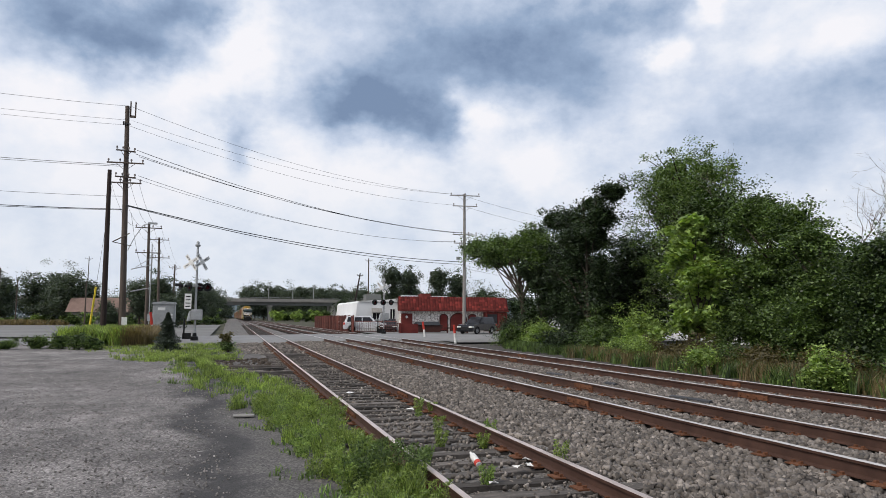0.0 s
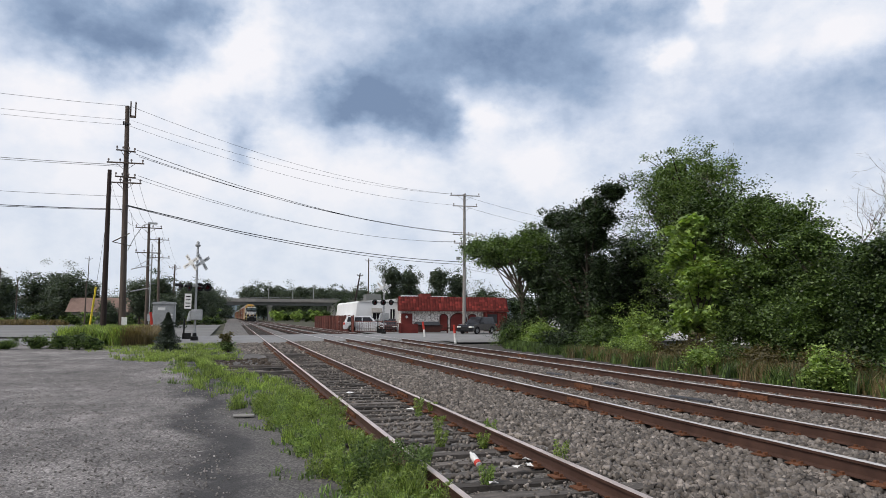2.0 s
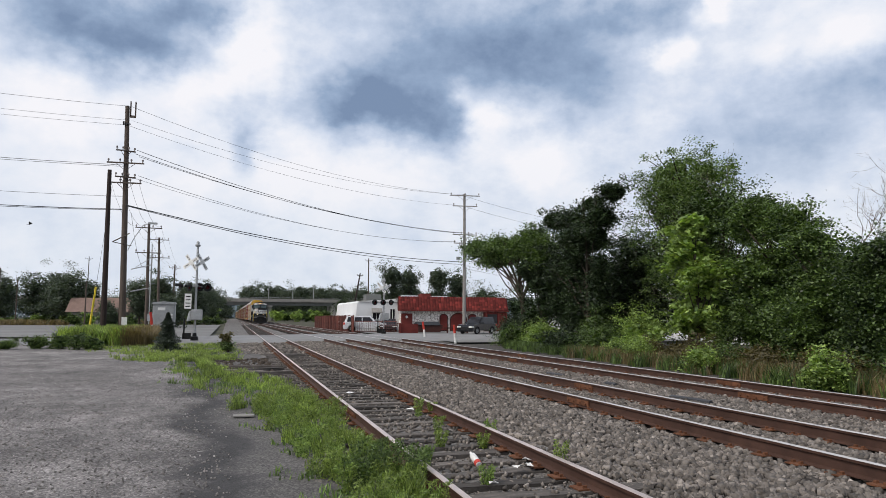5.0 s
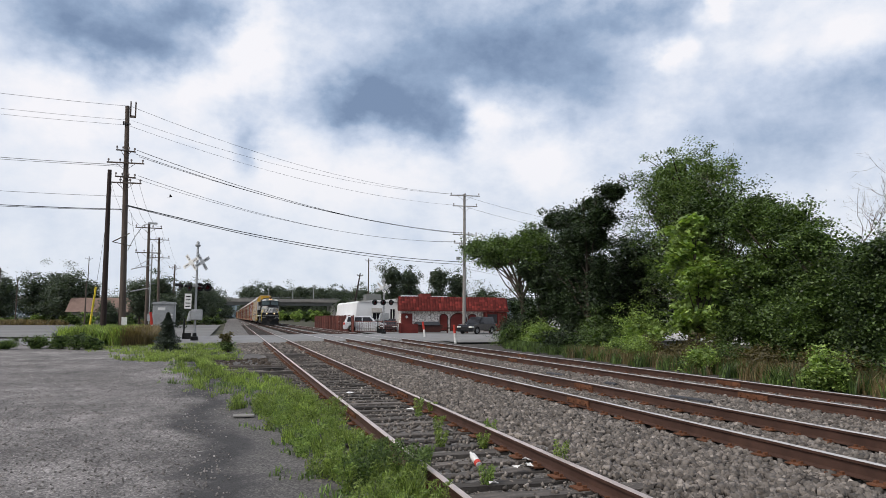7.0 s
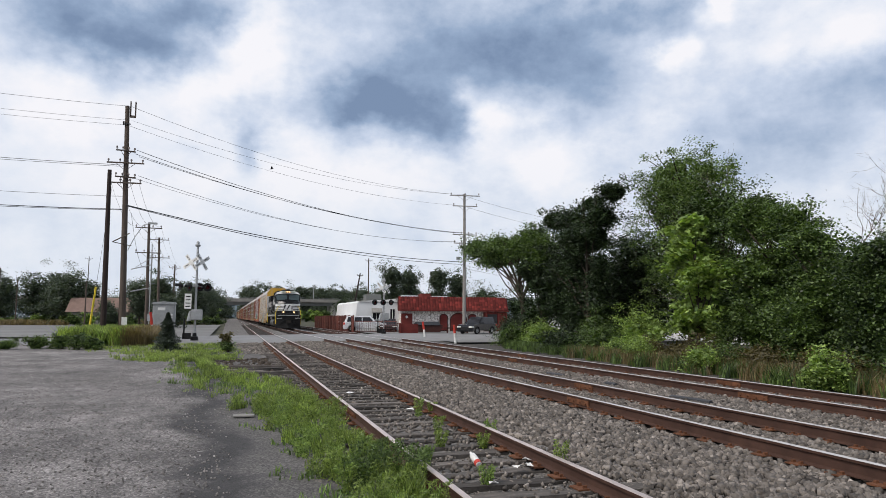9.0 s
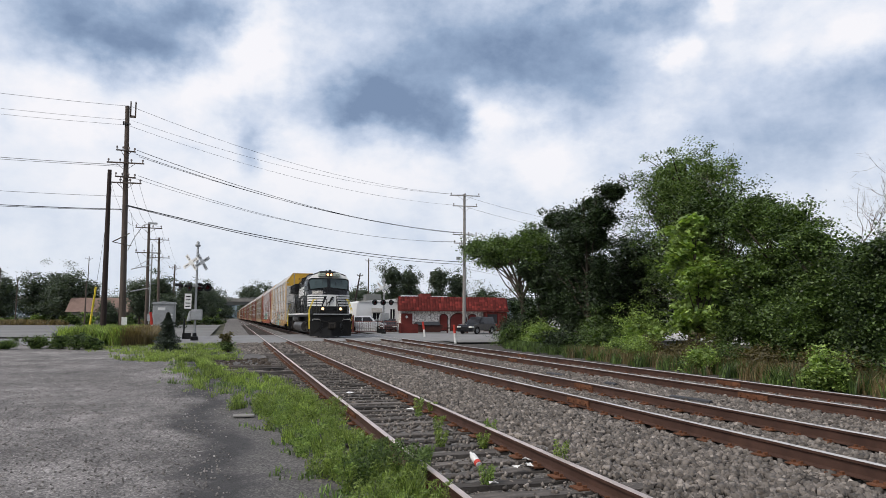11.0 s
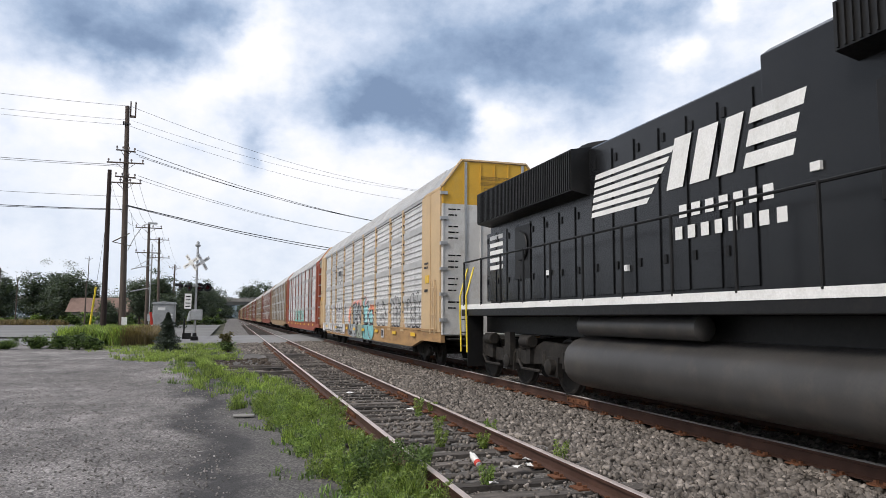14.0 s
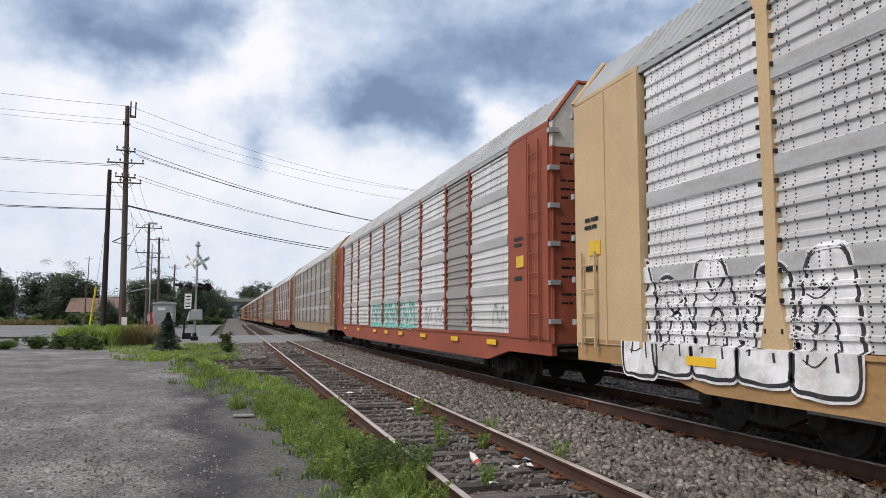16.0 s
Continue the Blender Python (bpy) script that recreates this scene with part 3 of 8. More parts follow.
RT = np.random.default_rng(11)
track("rusty siding track on weathered grey ties", XS, ZS, 0.150, HD, 600, M_TIE_OLD, True, RT, ZS - 0.158, M_RAIL_TOP_DULL)
track("main line track with polished rail heads", XM, 0.0, 0.180, 0.0, 600, M_TIE, True, RT, -0.192, M_RAIL_TOP)
track("second main line track beside the tree line", XN, -0.02, 0.180, 0.0, 600, M_TIE, True, RT, -0.212, M_RAIL_TOP)


# ------------------------------------------------------------ train (each vehicle's origin is on the rail tops; its front faces towards -y)
def wheelset(parent, y, r, name="wheelset"):
    m = Mesh()
    for s in (-1, 1):
        prof = [(s * 0.685, r + 0.028), (s * 0.705, r + 0.028), (s * 0.72, r), (s * 0.80, r - 0.006), (s * 0.81, r - 0.05), (s * 0.77, r - 0.09), (s * 0.765, 0.2), (s * 0.82, 0.17), (s * 0.83, 0.09)]
        m.lathe(prof, (0, 0, 0), "x", 28)
    m.tube([(-0.85, 0, 0), (0.85, 0, 0)], 0.085, n=10)
    return part(name, m, M_GRIME, parent, at=(0, y, r), smooth=40)


def stripes(m, face_x, y0, y1, z0, z1, n, gap, slope=0.0):
    """n paint bars on a side face."""
    step = (z1 - z0) / n
    for i in range(n):
        a, b = z0 + step * i, z0 + step * i + step * (1 - gap)
        ya = y0 + slope * i
        m.add([(face_x, ya, a), (face_x, y1, a), (face_x, y1, b), (face_x, ya + slope * 0.6, b)], [(0, 1, 2, 3)])


def loco_truck(loco, y0, flip, wheels):
    """A three-axle truck: side frames with boxes, springs and brake gear, and its wheelsets."""
    yc = (wheels[0] + wheels[-1]) / 2
    m = Mesh()
    for s in (-1, 1):
        x0, x1 = (s * 0.98, s * 1.12) if s > 0 else (-1.12, -0.98)
        out = [(wheels[0] - 0.75, 0.72), (wheels[0] - 0.7, 0.95), (wheels[0] + 0.45, 1.0), (yc - 0.9, 0.78), (yc + 0.9, 0.78), (wheels[2] - 0.45, 1.0), (wheels[2] + 0.7, 0.95), (wheels[2] + 0.75, 0.72),
               (wheels[2] + 0.4, 0.62), (yc + 0.7, 0.5), (yc - 0.7, 0.5), (wheels[0] - 0.4, 0.62)]
        m.prism(out, "x", x0, x1)
        for w in wheels:
            m.prism([(w - 0.2, 0.34), (w + 0.2, 0.34), (w + 0.24, 0.72), (w - 0.24, 0.72)], "x", x0 + s * 0.03, x1 + s * 0.05)
            m.lathe([(0, 0.15), (s * 0.12, 0.15), (s * 0.15, 0.1)], (s * 1.13, w, 0.53), "x", 14)
            for d in (-0.42, 0.42):
                m.lathe([(0, 0.1), (0.3, 0.1)], (s * 1.05, w + d, 0.52), "z", 10)
        for d in (-1.05, 1.05):
            m.lathe([(-0.22, 0.11), (-0.2, 0.13), (0.2, 0.13), (0.22, 0.11)], (s * 1.2, yc + d, 0.98), "y", 12)
            m.box(min(s * 1.05, s * 1.2), max(s * 1.05, s * 1.2), yc + d - 0.1, yc + d + 0.1, 0.55, 0.95)
            m.tube([(s * 1.2, yc + d - 0.6, 0.42), (s * 1.2, yc + d + 0.3, 0.42), (s * 1.2, yc + d + 0.5, 0.6)], 0.03, n=6)
        m.box(min(s * 1.1, s * 1.22), max(s * 1.1, s * 1.22), yc - 0.16, yc + 0.16, 0.45, 1.15)
    m.box(-1.0, 1.0, yc - 0.3, yc + 0.3, 0.6, 1.0)
    for w in (wheels[0] - 0.72, wheels[2] + 0.72):
        m.box(-1.0, 1.0, w - 0.08, w + 0.08, 0.68, 0.92)
    tr = part("truck", m, M_GRIME, loco, smooth=35)
    return tr, [wheelset(tr, w, 0.53) for w in wheels]


def handrail(loco, s, y0, y1, n, mat):
    m = Mesh()
    m.tube([(s * 1.5, y0, 2.82), (s * 1.5, y1, 2.82)], 0.02, n=6)
    part("handrail", m, mat, loco)
    for i in range(n):
        yy = y0 + (y1 - y0) * i / (n - 1)
        part("stanchion", Mesh().tube([(s * 1.5, yy, 1.75), (s * 1.5, yy, 2.84)], 0.024, n=6), mat, loco)


def bar_text(m, x, y0, y1, z0, z1, words, axis="x"):
    """Bars in the place of small print."""
    yy = y0
    span = y1 - y0
    for w in words:
        q = yy + span * w
        if axis == "x":
            m.add([(x, yy, z0), (x, q, z0), (x, q, z1), (x, yy, z1)], [(0, 1, 2, 3)])
        else:
            m.add([(yy, x, z0), (q, x, z0), (q, x, z1), (yy, x, z1)], [(0, 1, 2, 3)])
        yy = q + span * 0.06


def text_part(body, size, mat, parent, at, label="", squash=1.0):
    """Lettering as a thin mesh of its own."""
    cu = bpy.data.curves.new("lettering", "FONT")
    cu.body, cu.size, cu.align_x, cu.align_y, cu.extrude = body, size, "CENTER", "CENTER", 0.002
    tmp = new("lettering_source", cu)
    me = bpy.data.meshes.new_from_object(tmp.evaluated_get(bpy.context.evaluated_depsgraph_get()))
    bpy.data.objects.remove(tmp)
    me.materials.clear()
    me.materials.append(mat)
    ob = new("lettering", me)
    ob.parent = parent
    ob.matrix_basis = at @ Matrix.Diagonal((squash, 1, 1, 1))
    if label:
        tagged(ob, label)
    return ob


FACE_FRONT = Matrix(((1, 0, 0, 0), (0, 0, -1, 0), (0, 1, 0, 0), (0, 0, 0, 1)))      # text that faces -y
FACE_LEFT = Matrix(((0, 0, -1, 0), (-1, 0, 0, 0), (0, 1, 0, 0), (0, 0, 0, 1)))      # text that faces -x


def locomotive():
    loco = empty("locomotive", "black six-axle diesel freight locomotive with white nose stripes and lit headlights", "locomotive")
    # frame and walkway
    m = Mesh().box(-1.5, 1.5, -1.05, 18.4, 1.5, 1.72).box(-0.9, 0.9, -0.9, 18.2, 1.1, 1.5)
    part("frame", m, M_BLACK_DULL, loco, bevel=0.015)
    m = Mesh()
    for s in (-1, 1):
        m.box(min(s * 1.5, s * 1.512), max(s * 1.5, s * 1.512), 0.2, 18.4, 1.66, 1.775)
    part("sill_stripe", m, M_WHITE, loco, "worn white sill stripe")
    # nose and cab: front view outline with chamfered shoulders, faceted front
    nose = Mesh()
    # low nose, slightly pointed in plan
    plan = [(-1.505, 0.35), (-1.3, -0.05), (-0.55, -0.42), (0.55, -0.42), (1.3, -0.05), (1.505, 0.35), (1.505, 0.6), (-1.505, 0.6)]
    lower = [(x, y, 1.72) for x, y in plan]
    mid = [(x, y, 3.12) for x, y in plan]
    upper = [(x * 0.985, y + (0.14 if y < 0.6 else 0), 3.42) for x, y in plan]
    n = len(plan)
    nose.add(lower + mid + upper, [(k * n + j, k * n + (j + 1) % n, (k + 1) * n + (j + 1) % n, (k + 1) * n + j) for k in range(2) for j in range(n)] + [tuple(range(n)), tuple(2 * n + j for j in range(n))])
    part("nose", nose, M_BLACK, loco, bevel=0.03)
    cab = Mesh()
    sec = [(-1.52, 1.72), (-1.52, 4.2), (-1.3, 4.58), (-0.7, 4.78), (0.7, 4.78), (1.3, 4.58), (1.52, 4.2), (1.52, 1.72)]
    front = [(x, 0.42 + 0.22 * abs(x) * 0.2 + (z - 3.4) * 0.28 if z > 3.0 else 0.42, z) for x, z in sec]
    back = [(x, 3.3, z) for x, z in sec]
    n = len(sec)
    cab.add(front + back, [(j, (j + 1) % n, n + (j + 1) % n, n + j) for j in range(n)] + [tuple(range(n)), tuple(n + j for j in range(n))])
    part("cab", cab, M_BLACK, loco, bevel=0.025)
    # white brow over the windshields, with the number boards and headlights
    brow = Mesh()
    bs = [(-1.49, 4.26), (-1.28, 4.54), (-0.7, 4.74), (0.7, 4.74), (1.28, 4.54), (1.49, 4.26), (1.25, 4.36), (-1.25, 4.36)]
    brow.add([(x, 0.40 + (z - 3.4) * 0.28, z) for x, z in bs] + [(x, 0.6 + (z - 3.4) * 0.28, z) for x, z in bs],
             [(0, 1, 2, 3, 4, 5, 6, 7)] + [(j, (j + 1) % 8, 8 + (j + 1) % 8, 8 + j) for j in range(8)])
    part("brow", brow, M_WHITE, loco, "white painted cab brow")
    roof = Mesh().prism([(-1.31, 4.575), (-0.72, 4.775), (0.72, 4.775), (1.31, 4.575), (1.29, 4.62), (0.72, 4.83), (-0.72, 4.83), (-1.29, 4.62)], "y", 0.86, 3.35)
    part("cab_roof", roof, M_BLACK_DULL, loco)
    for s in (-1, 1):
        board = part("number_board", Mesh().box(s * 0.54 - 0.26, s * 0.54 + 0.26, 0.36, 0.8, 4.48, 4.74), M_BOARD, loco, bevel=0.035)
        plate = part("board_face", Mesh().box(s * 0.54 - 0.235, s * 0.54 + 0.235, 0.352, 0.362, 4.515, 4.705), M_BOARD, board, "pale green-white number board")
        at = Matrix.Translation((s * 0.54, 0.345, 4.61)) @ FACE_FRONT
        text_part("1814", 0.19, M_BLACK, board, at, "black numerals", 0.95)
    hb = part("headlight_housing", Mesh().box(-0.265, 0.265, 0.34, 0.75, 4.49, 4.74), M_RUST, loco, "rusty headlight housing", bevel=0.02)
    for x in (-0.125, 0.125):
        part("headlight", Mesh().lathe([(0, 0.085), (-0.03, 0.08), (-0.045, 0.04)], (x, 0.345, 4.61), "y", 16), M_HEADLIGHT, hb, "lit warm headlight", smooth=40)
    # windshields and side windows
    for s in (-1, 1):
        w = Mesh()
        zs = (3.68, 4.26)
        pts = [(s * 0.12, zs[0]), (s * 1.36, zs[0] - 0.14), (s * 1.44, zs[1] - 0.16), (s * 1.32, zs[1] - 0.02), (s * 0.12, zs[1] + 0.05)]
        v = [(x, 0.395 + (z - 3.4) * 0.28 + 0.044 * abs(x), z) for x, z in pts]
        w.add(v + [(x, y + 0.03, z) for x, y, z in v], [(0, 1, 2, 3, 4)] + [(j, (j + 1) % 5, 5 + (j + 1) % 5, 5 + j) for j in range(5)])
        part("windshield", w, M_GLASS_DARK, loco, "tinted windshield")
        part("wiper", Mesh().tube([(s * 0.45, 0.57, 4.2), (s * 0.5, 0.48, 3.85)], 0.012, n=5), M_BLACK_DULL, loco)
        part("wiper", Mesh().tube([(s * 0.95, 0.6, 4.2), (s * 1.0, 0.52, 3.85)], 0.012, n=5), M_BLACK_DULL, loco)
        g = Mesh()
        for y0, y1 in ((1.2, 1.62), (1.68, 2.1), (2.2, 2.68)):
            g.box(min(s * 1.5, s * 1.528), max(s * 1.5, s * 1.528), y0, y1, 3.8, 4.2)
        win = part("side_window", g, M_GLASS_DARK, loco)
        fr = Mesh().box(min(s * 1.5, s * 1.545), max(s * 1.5, s * 1.545), 1.12, 2.75, 4.2, 4.26).box(min(s * 1.5, s * 1.57), max(s * 1.5, s * 1.57), 1.12, 2.75, 3.73, 3.8)
        for yy in (1.12, 1.62, 2.12, 2.68):
            fr.box(min(s * 1.5, s * 1.54), max(s * 1.5, s * 1.54), yy, yy + 0.06, 3.8, 4.2)
        part("window_frame", fr, M_BLACK_DULL, win)
        text_part("1814", 0.42, M_WHITE, loco, Matrix.Translation((-1.532 * 1, 2.15, 3.2)) @ FACE_LEFT, "white road number", 0.9) if s < 0 else None
        d = Mesh().box(min(s * 1.5, s * 1.53), max(s * 1.5, s * 1.53), 1.45, 3.2, 1.95, 2.52)
        part("side_door", d, M_BLACK, loco, bevel=0.01)
        part("grab_iron", Mesh().tube([(s * 1.53, 1.0, 3.42), (s * 1.57, 1.0, 3.42), (s * 1.57, 0.75, 3.42), (s * 1.53, 0.75, 3.42)], 0.018, n=6), M_BLACK_DULL, loco)
        part("builder_plate", Mesh().box(min(s * 1.52, s * 1.534), max(s * 1.52, s * 1.534), 0.62, 0.78, 2.2, 2.36), M_WHITE, loco)
    # nose stripes: bars right round the nose
    def on_nose(x, lift=0.012):
        ax = abs(x)
        if ax <= 0.55:
            return -0.42 - lift
        if ax <= 1.3:
            return -0.42 + 0.37 * (ax - 0.55) / 0.75 - lift
        return -0.05 + 0.4 * (ax - 1.3) / 0.22 - lift

    bars = [(2.99, 3.1), (2.82, 2.93), (2.64, 2.75), (2.46, 2.57), (2.27, 2.38)]
    for i, (a, b) in enumerate(bars):
        for s in (-1, 1):
            m = Mesh()
            inner = 0.0 if i == 0 else 0.42 + 0.05 * i
            xs = [inner] + [q for q in (0.55, 0.95, 1.3) if q > inner] + [1.525]
            for p, q in zip(xs, xs[1:]):
                m.add([(s * p, on_nose(p), a), (s * q, on_nose(q), a), (s * q, on_nose(q), b), (s * p, on_nose(p), b)], [(0, 1, 2, 3)])
            m.add([(s * 1.532, 0.34, a), (s * 1.532, 0.86 + 0.07 * i * -1 + 0.1, a), (s * 1.532, 0.9 - 0.07 * i + 0.1, b), (s * 1.532, 0.34, b)], [(0, 1, 2, 3)])
            part("stripe", m, M_WHITE, loco, "white nose stripe")
    part("emblem_field", Mesh().add([(-0.55, -0.44, 2.26), (0.55, -0.44, 2.26), (0.4, -0.44, 3.0), (-0.25, -0.44, 3.0)], [(0, 1, 2, 3)]), M_WHITE, loco, "white emblem panel")
    # dark emblem: a plain rearing shape of joined strokes
    e = Mesh()
    e.tube([(0.16, -0.45, 2.93), (0.05, -0.45, 2.78), (-0.02, -0.45, 2.62), (-0.12, -0.45, 2.5)], 0.07, 0.05, 8)
    e.tube([(-0.12, -0.45, 2.52), (-0.06, -0.45, 2.4), (-0.1, -0.45, 2.3)], 0.035, 0.02, 6).tube([(-0.1, -0.45, 2.6), (-0.2, -0.45, 2.52), (-0.22, -0.45, 2.38)], 0.03, 0.015, 6)
    e.tube([(0.06, -0.45, 2.74), (0.2, -0.45, 2.72), (0.22, -0.45, 2.6)], 0.03, 0.015, 6).tube([(0.14, -0.45, 2.93), (0.24, -0.45, 2.88)], 0.045, 0.03, 6)
    part("emblem", e, M_BLACK, loco, "dark emblem on the nose")
    # raised middle of the nose, nose door
    hump = [(-0.5, 3.1), (0.5, 3.1), (0.44, 3.62), (-0.44, 3.62)]
    part("nose_hump", Mesh().prism(hump, "y", -0.41, 0.45), M_BLACK, loco, bevel=0.03)
    part("nose_door", Mesh().box(0.18, 0.62, -0.445, -0.40, 3.1, 3.4), M_BLACK, loco, bevel=0.01)
    part("nose_placard", Mesh().box(-0.5, -0.36, -0.446, -0.42, 3.26, 3.29), M_WHITE, loco)
    # front platform: anticlimber, ditch lights, pilot
    part("anticlimber", Mesh().box(-1.28, 1.28, -1.3, -1.0, 1.63, 1.71), M_ALU, loco, "worn pale-edged anticlimber", bevel=0.02)
    dl = Mesh().box(-0.86, 0.86, -1.08, -0.92, 1.9, 2.2)
    fh = part("ditch_light_bracket", Mesh().box(-0.86, -0.42, -1.2, -0.98, 1.86, 2.24).box(0.42, 0.86, -1.2, -0.98, 1.86, 2.24).box(-0.86, 0.86, -1.05, -0.98, 1.74, 1.9), M_BLACK_DULL, loco, bevel=0.01)
    for x in (-0.64, 0.64):
        part("ditch_light", Mesh().lathe([(0, 0.1), (-0.04, 0.095), (-0.055, 0.05)], (x, -1.2, 2.06), "y", 16), M_DITCHLIGHT, fh, "lit ditch light", smooth=40)
    for s in (-1, 1):
        face = [(0, -1.42, 0.12), (s * 1.45, -0.98, 0.12), (s * 1.52, -1.02, 1.2), (s * 0.55, -1.3, 1.05), (0, -1.36, 1.0)]
        rear = [(x, y + 0.06, z) for x, y, z in face]
        wing = [(s * 1.45, -0.6, 0.12), (s * 1.52, -0.6, 1.2)]
        plow = Mesh().add(face + rear + wing, [(0, 1, 2, 3, 4), (5, 6, 7, 8, 9), (0, 1, 6, 5), (2, 3, 8, 7), (3, 4, 9, 8), (1, 2, 11, 10)])
        part("plow_blade", plow, M_BLACK_DULL, loco)
        for k, x in enumerate((0.62, 0.72, 0.82)):
            hang = Mesh().tube([(s * x, -1.33 + 0.05 * k, 1.02), (s * (x + 0.02), -1.42 + 0.1 * k, 0.7), (s * (x + 0.08), -1.4 + 0.1 * k, 0.32)], 0.024, n=6)
            part("air_hose", hang, M_BLACK, loco)
    part("pilot", Mesh().box(-1.45, 1.45, -1.0, -0.86, 0.3, 1.6), M_BLACK_DULL, loco)
    cp = Mesh().box(-0.14, 0.14, -1.75, -0.9, 0.72, 0.98).box(-0.24, 0.2, -1.95, -1.62, 0.68, 1.02).box(0.1, 0.26, -2.05, -1.85, 0.72, 0.98).box(-0.28, 0.28, -1.5, -1.38, 0.6, 1.1)
    part("coupler", cp, M_GRIME, loco, bevel=0.03)
    hose = Mesh()
    for s in (-1, 1):
        hose.tube([(s * 0.95, -1.2, 1.5), (s * 0.75, -1.42, 1.22), (s * 0.42, -1.46, 1.12), (s * 0.2, -1.46, 1.2), (s * 0.02, -1.42, 1.4)], 0.022, n=7)
    part("mu_hose", hose, M_GRIME, loco, "grey looped hose")
    for s in (-1, 1):
        lv = Mesh().tube([(s * 0.78, -1.3, 1.2), (s * 0.8, -1.35, 1.32), (s * 1.35, -1.3, 1.32), (s * 1.38, -1.25, 1.2)], 0.02, n=6)
        part("uncoupling_lever", lv, M_WHITE, loco, "white painted lever")
        # steps and yellow grab rails at the front corners
        st = Mesh()
        for z in (0.42, 0.75, 1.08, 1.4):
            st.box(min(s * 1.1, s * 1.52), max(s * 1.1, s * 1.52), -0.86, -0.42, z, z + 0.03)
        st.box(min(s * 1.08, s * 1.1), max(s * 1.08, s * 1.1), -0.9, -0.38, 0.35, 1.6)
        part("steps", st, M_BLACK_DULL, loco)
        for yy, top in ((-0.9, 2.62), (-0.36, 2.62)):
            gr = Mesh().tube([(s * 1.5, yy, 0.62), (s * 1.53, yy, 1.6), (s * 1.53, yy, 2.0), (s * 1.25, yy - 0.03, 2.72), (s * 1.05, yy - 0.03, 2.76)], 0.024, n=7)
            part("grab_rail", gr, M_HANDRAIL_Y, loco, "yellow grab rail")
        fr = Mesh().tube([(s * 0.35, -1.15, 2.76), (s * 1.05, -0.95, 2.76)], 0.022, n=6)
        for x in (0.35, 1.05):
            fr.tube([(s * x, -1.1, 1.72), (s * x, -1.1 if x < 0.5 else -0.95, 2.77)], 0.024, n=6)
        part("front_handrail", fr, M_BLACK_DULL, loco)
    # long hood: three lengths with their own sections
    def hood(name, y0, y1, w, top, shoulder, mat=M_BLACK):
        sec = [(-w, 1.72), (-w, shoulder), (-w + 0.14, top - 0.12), (-w + 0.5, top), (w - 0.5, top), (w - 0.14, top - 0.12), (w, shoulder), (w, 1.72)]
        return part(name, Mesh().prism(sec, "y", y0, y1), mat, loco, bevel=0.015)
    hood("inverter_cabinet", 3.32, 4.6, 1.3, 4.66, 4.45)
    hood("equipment_hood", 4.6, 8.45, 1.06, 4.84, 4.62)
    hood("engine_hood", 8.45, 17.6, 1.02, 4.66, 4.46)
    # dynamic brake: flared grilles
    for s in (-1, 1):
        g = Mesh()
        def flared(y0, y1, z0, z1, inn, outw, name, bars):
            f = Mesh().prism([(s * inn, z0), (s * outw, z0 + 0.08), (s * outw, z1 - 0.02), (s * inn, z1 + 0.06)], "y", y0, y1)
            body = part(name, f, M_BLACK_DULL, loco)
            k = Mesh()
            for i in range(bars):
                yy = y0 + 0.05 + (y1 - y0 - 0.1) * i / (bars - 1)
                k.box(min(s * outw, s * (outw + 0.025)), max(s * outw, s * (outw + 0.025)), yy - 0.012, yy + 0.012, z0 + 0.1, z1 - 0.04)
            part("grille", k, M_BLACK_DULL, body)
        flared(4.75, 7.1, 4.05, 4.66, 1.0, 1.36, "dynamic_brake_box", 26)
        flared(12.7, 17.55, 3.62, 4.46, 0.95, 1.38, "radiator_box", 60)
        # hood doors with latches
        yy = 8.6
        while yy < 17.3:
            wdt = 0.62
            top = 4.3 if yy < 12.1 else 3.5
            part("hood_door", Mesh().box(min(s * 1.02, s * 1.045), max(s * 1.02, s * 1.045), yy + 0.02, yy + wdt - 0.02, 1.85, top), M_BLACK, loco, bevel=0.008)
            for z in (2.25, top - 0.25):
                part("latch", Mesh().box(min(s * 1.045, s * 1.065), max(s * 1.045, s * 1.065), yy + wdt - 0.12, yy + wdt - 0.05, z, z + 0.13), M_BLACK_DULL, loco)
            yy += 0.66
        part("air_intake", Mesh().box(min(s * 1.06, s * 1.09), max(s * 1.06, s * 1.09), 5.0, 6.9, 2.6, 3.8), M_BLACK_DULL, loco, bevel=0.01)
        handrail(loco, s, 3.6, 18.2, 13, M_BLACK_DULL)
        # side emblem: slanted bars and a plain block mark
        for i in range(6):
            z = 3.2 + 0.13 * i
            em = Mesh().add([(s * 1.052, 12.6 - 0.03 * i, z), (s * 1.052, 10.9 - 0.13 * i, z), (s * 1.052, 10.82 - 0.13 * i, z + 0.085), (s * 1.052, 12.57 - 0.03 * i, z + 0.085)], [(0, 1, 2, 3)])
            part("side_bar", em, M_WHITE, loco, "white slanted bar on the hood")
        # the mark as plain slanted blocks: three upright, three lying
        for a, b, z0, z1 in ((10.38, 10.0, 3.3, 4.02), (9.85, 9.45, 3.3, 4.02), (9.3, 8.98, 3.3, 4.02),
                             (8.8, 8.0, 3.3, 3.48), (8.74, 7.94, 3.56, 3.76), (8.68, 7.82, 3.84, 4.02)):
            lean = 0.32 * (z1 - z0)
            blk = Mesh().add([(s * 1.064, a, z0), (s * 1.064, b, z0), (s * 1.064, b - lean, z1), (s * 1.064, a - lean, z1)], [(0, 1, 2, 3)])
            part("mark_block", blk, M_WHITE, loco, "white block of the mark on the hood")
        bt = Mesh()
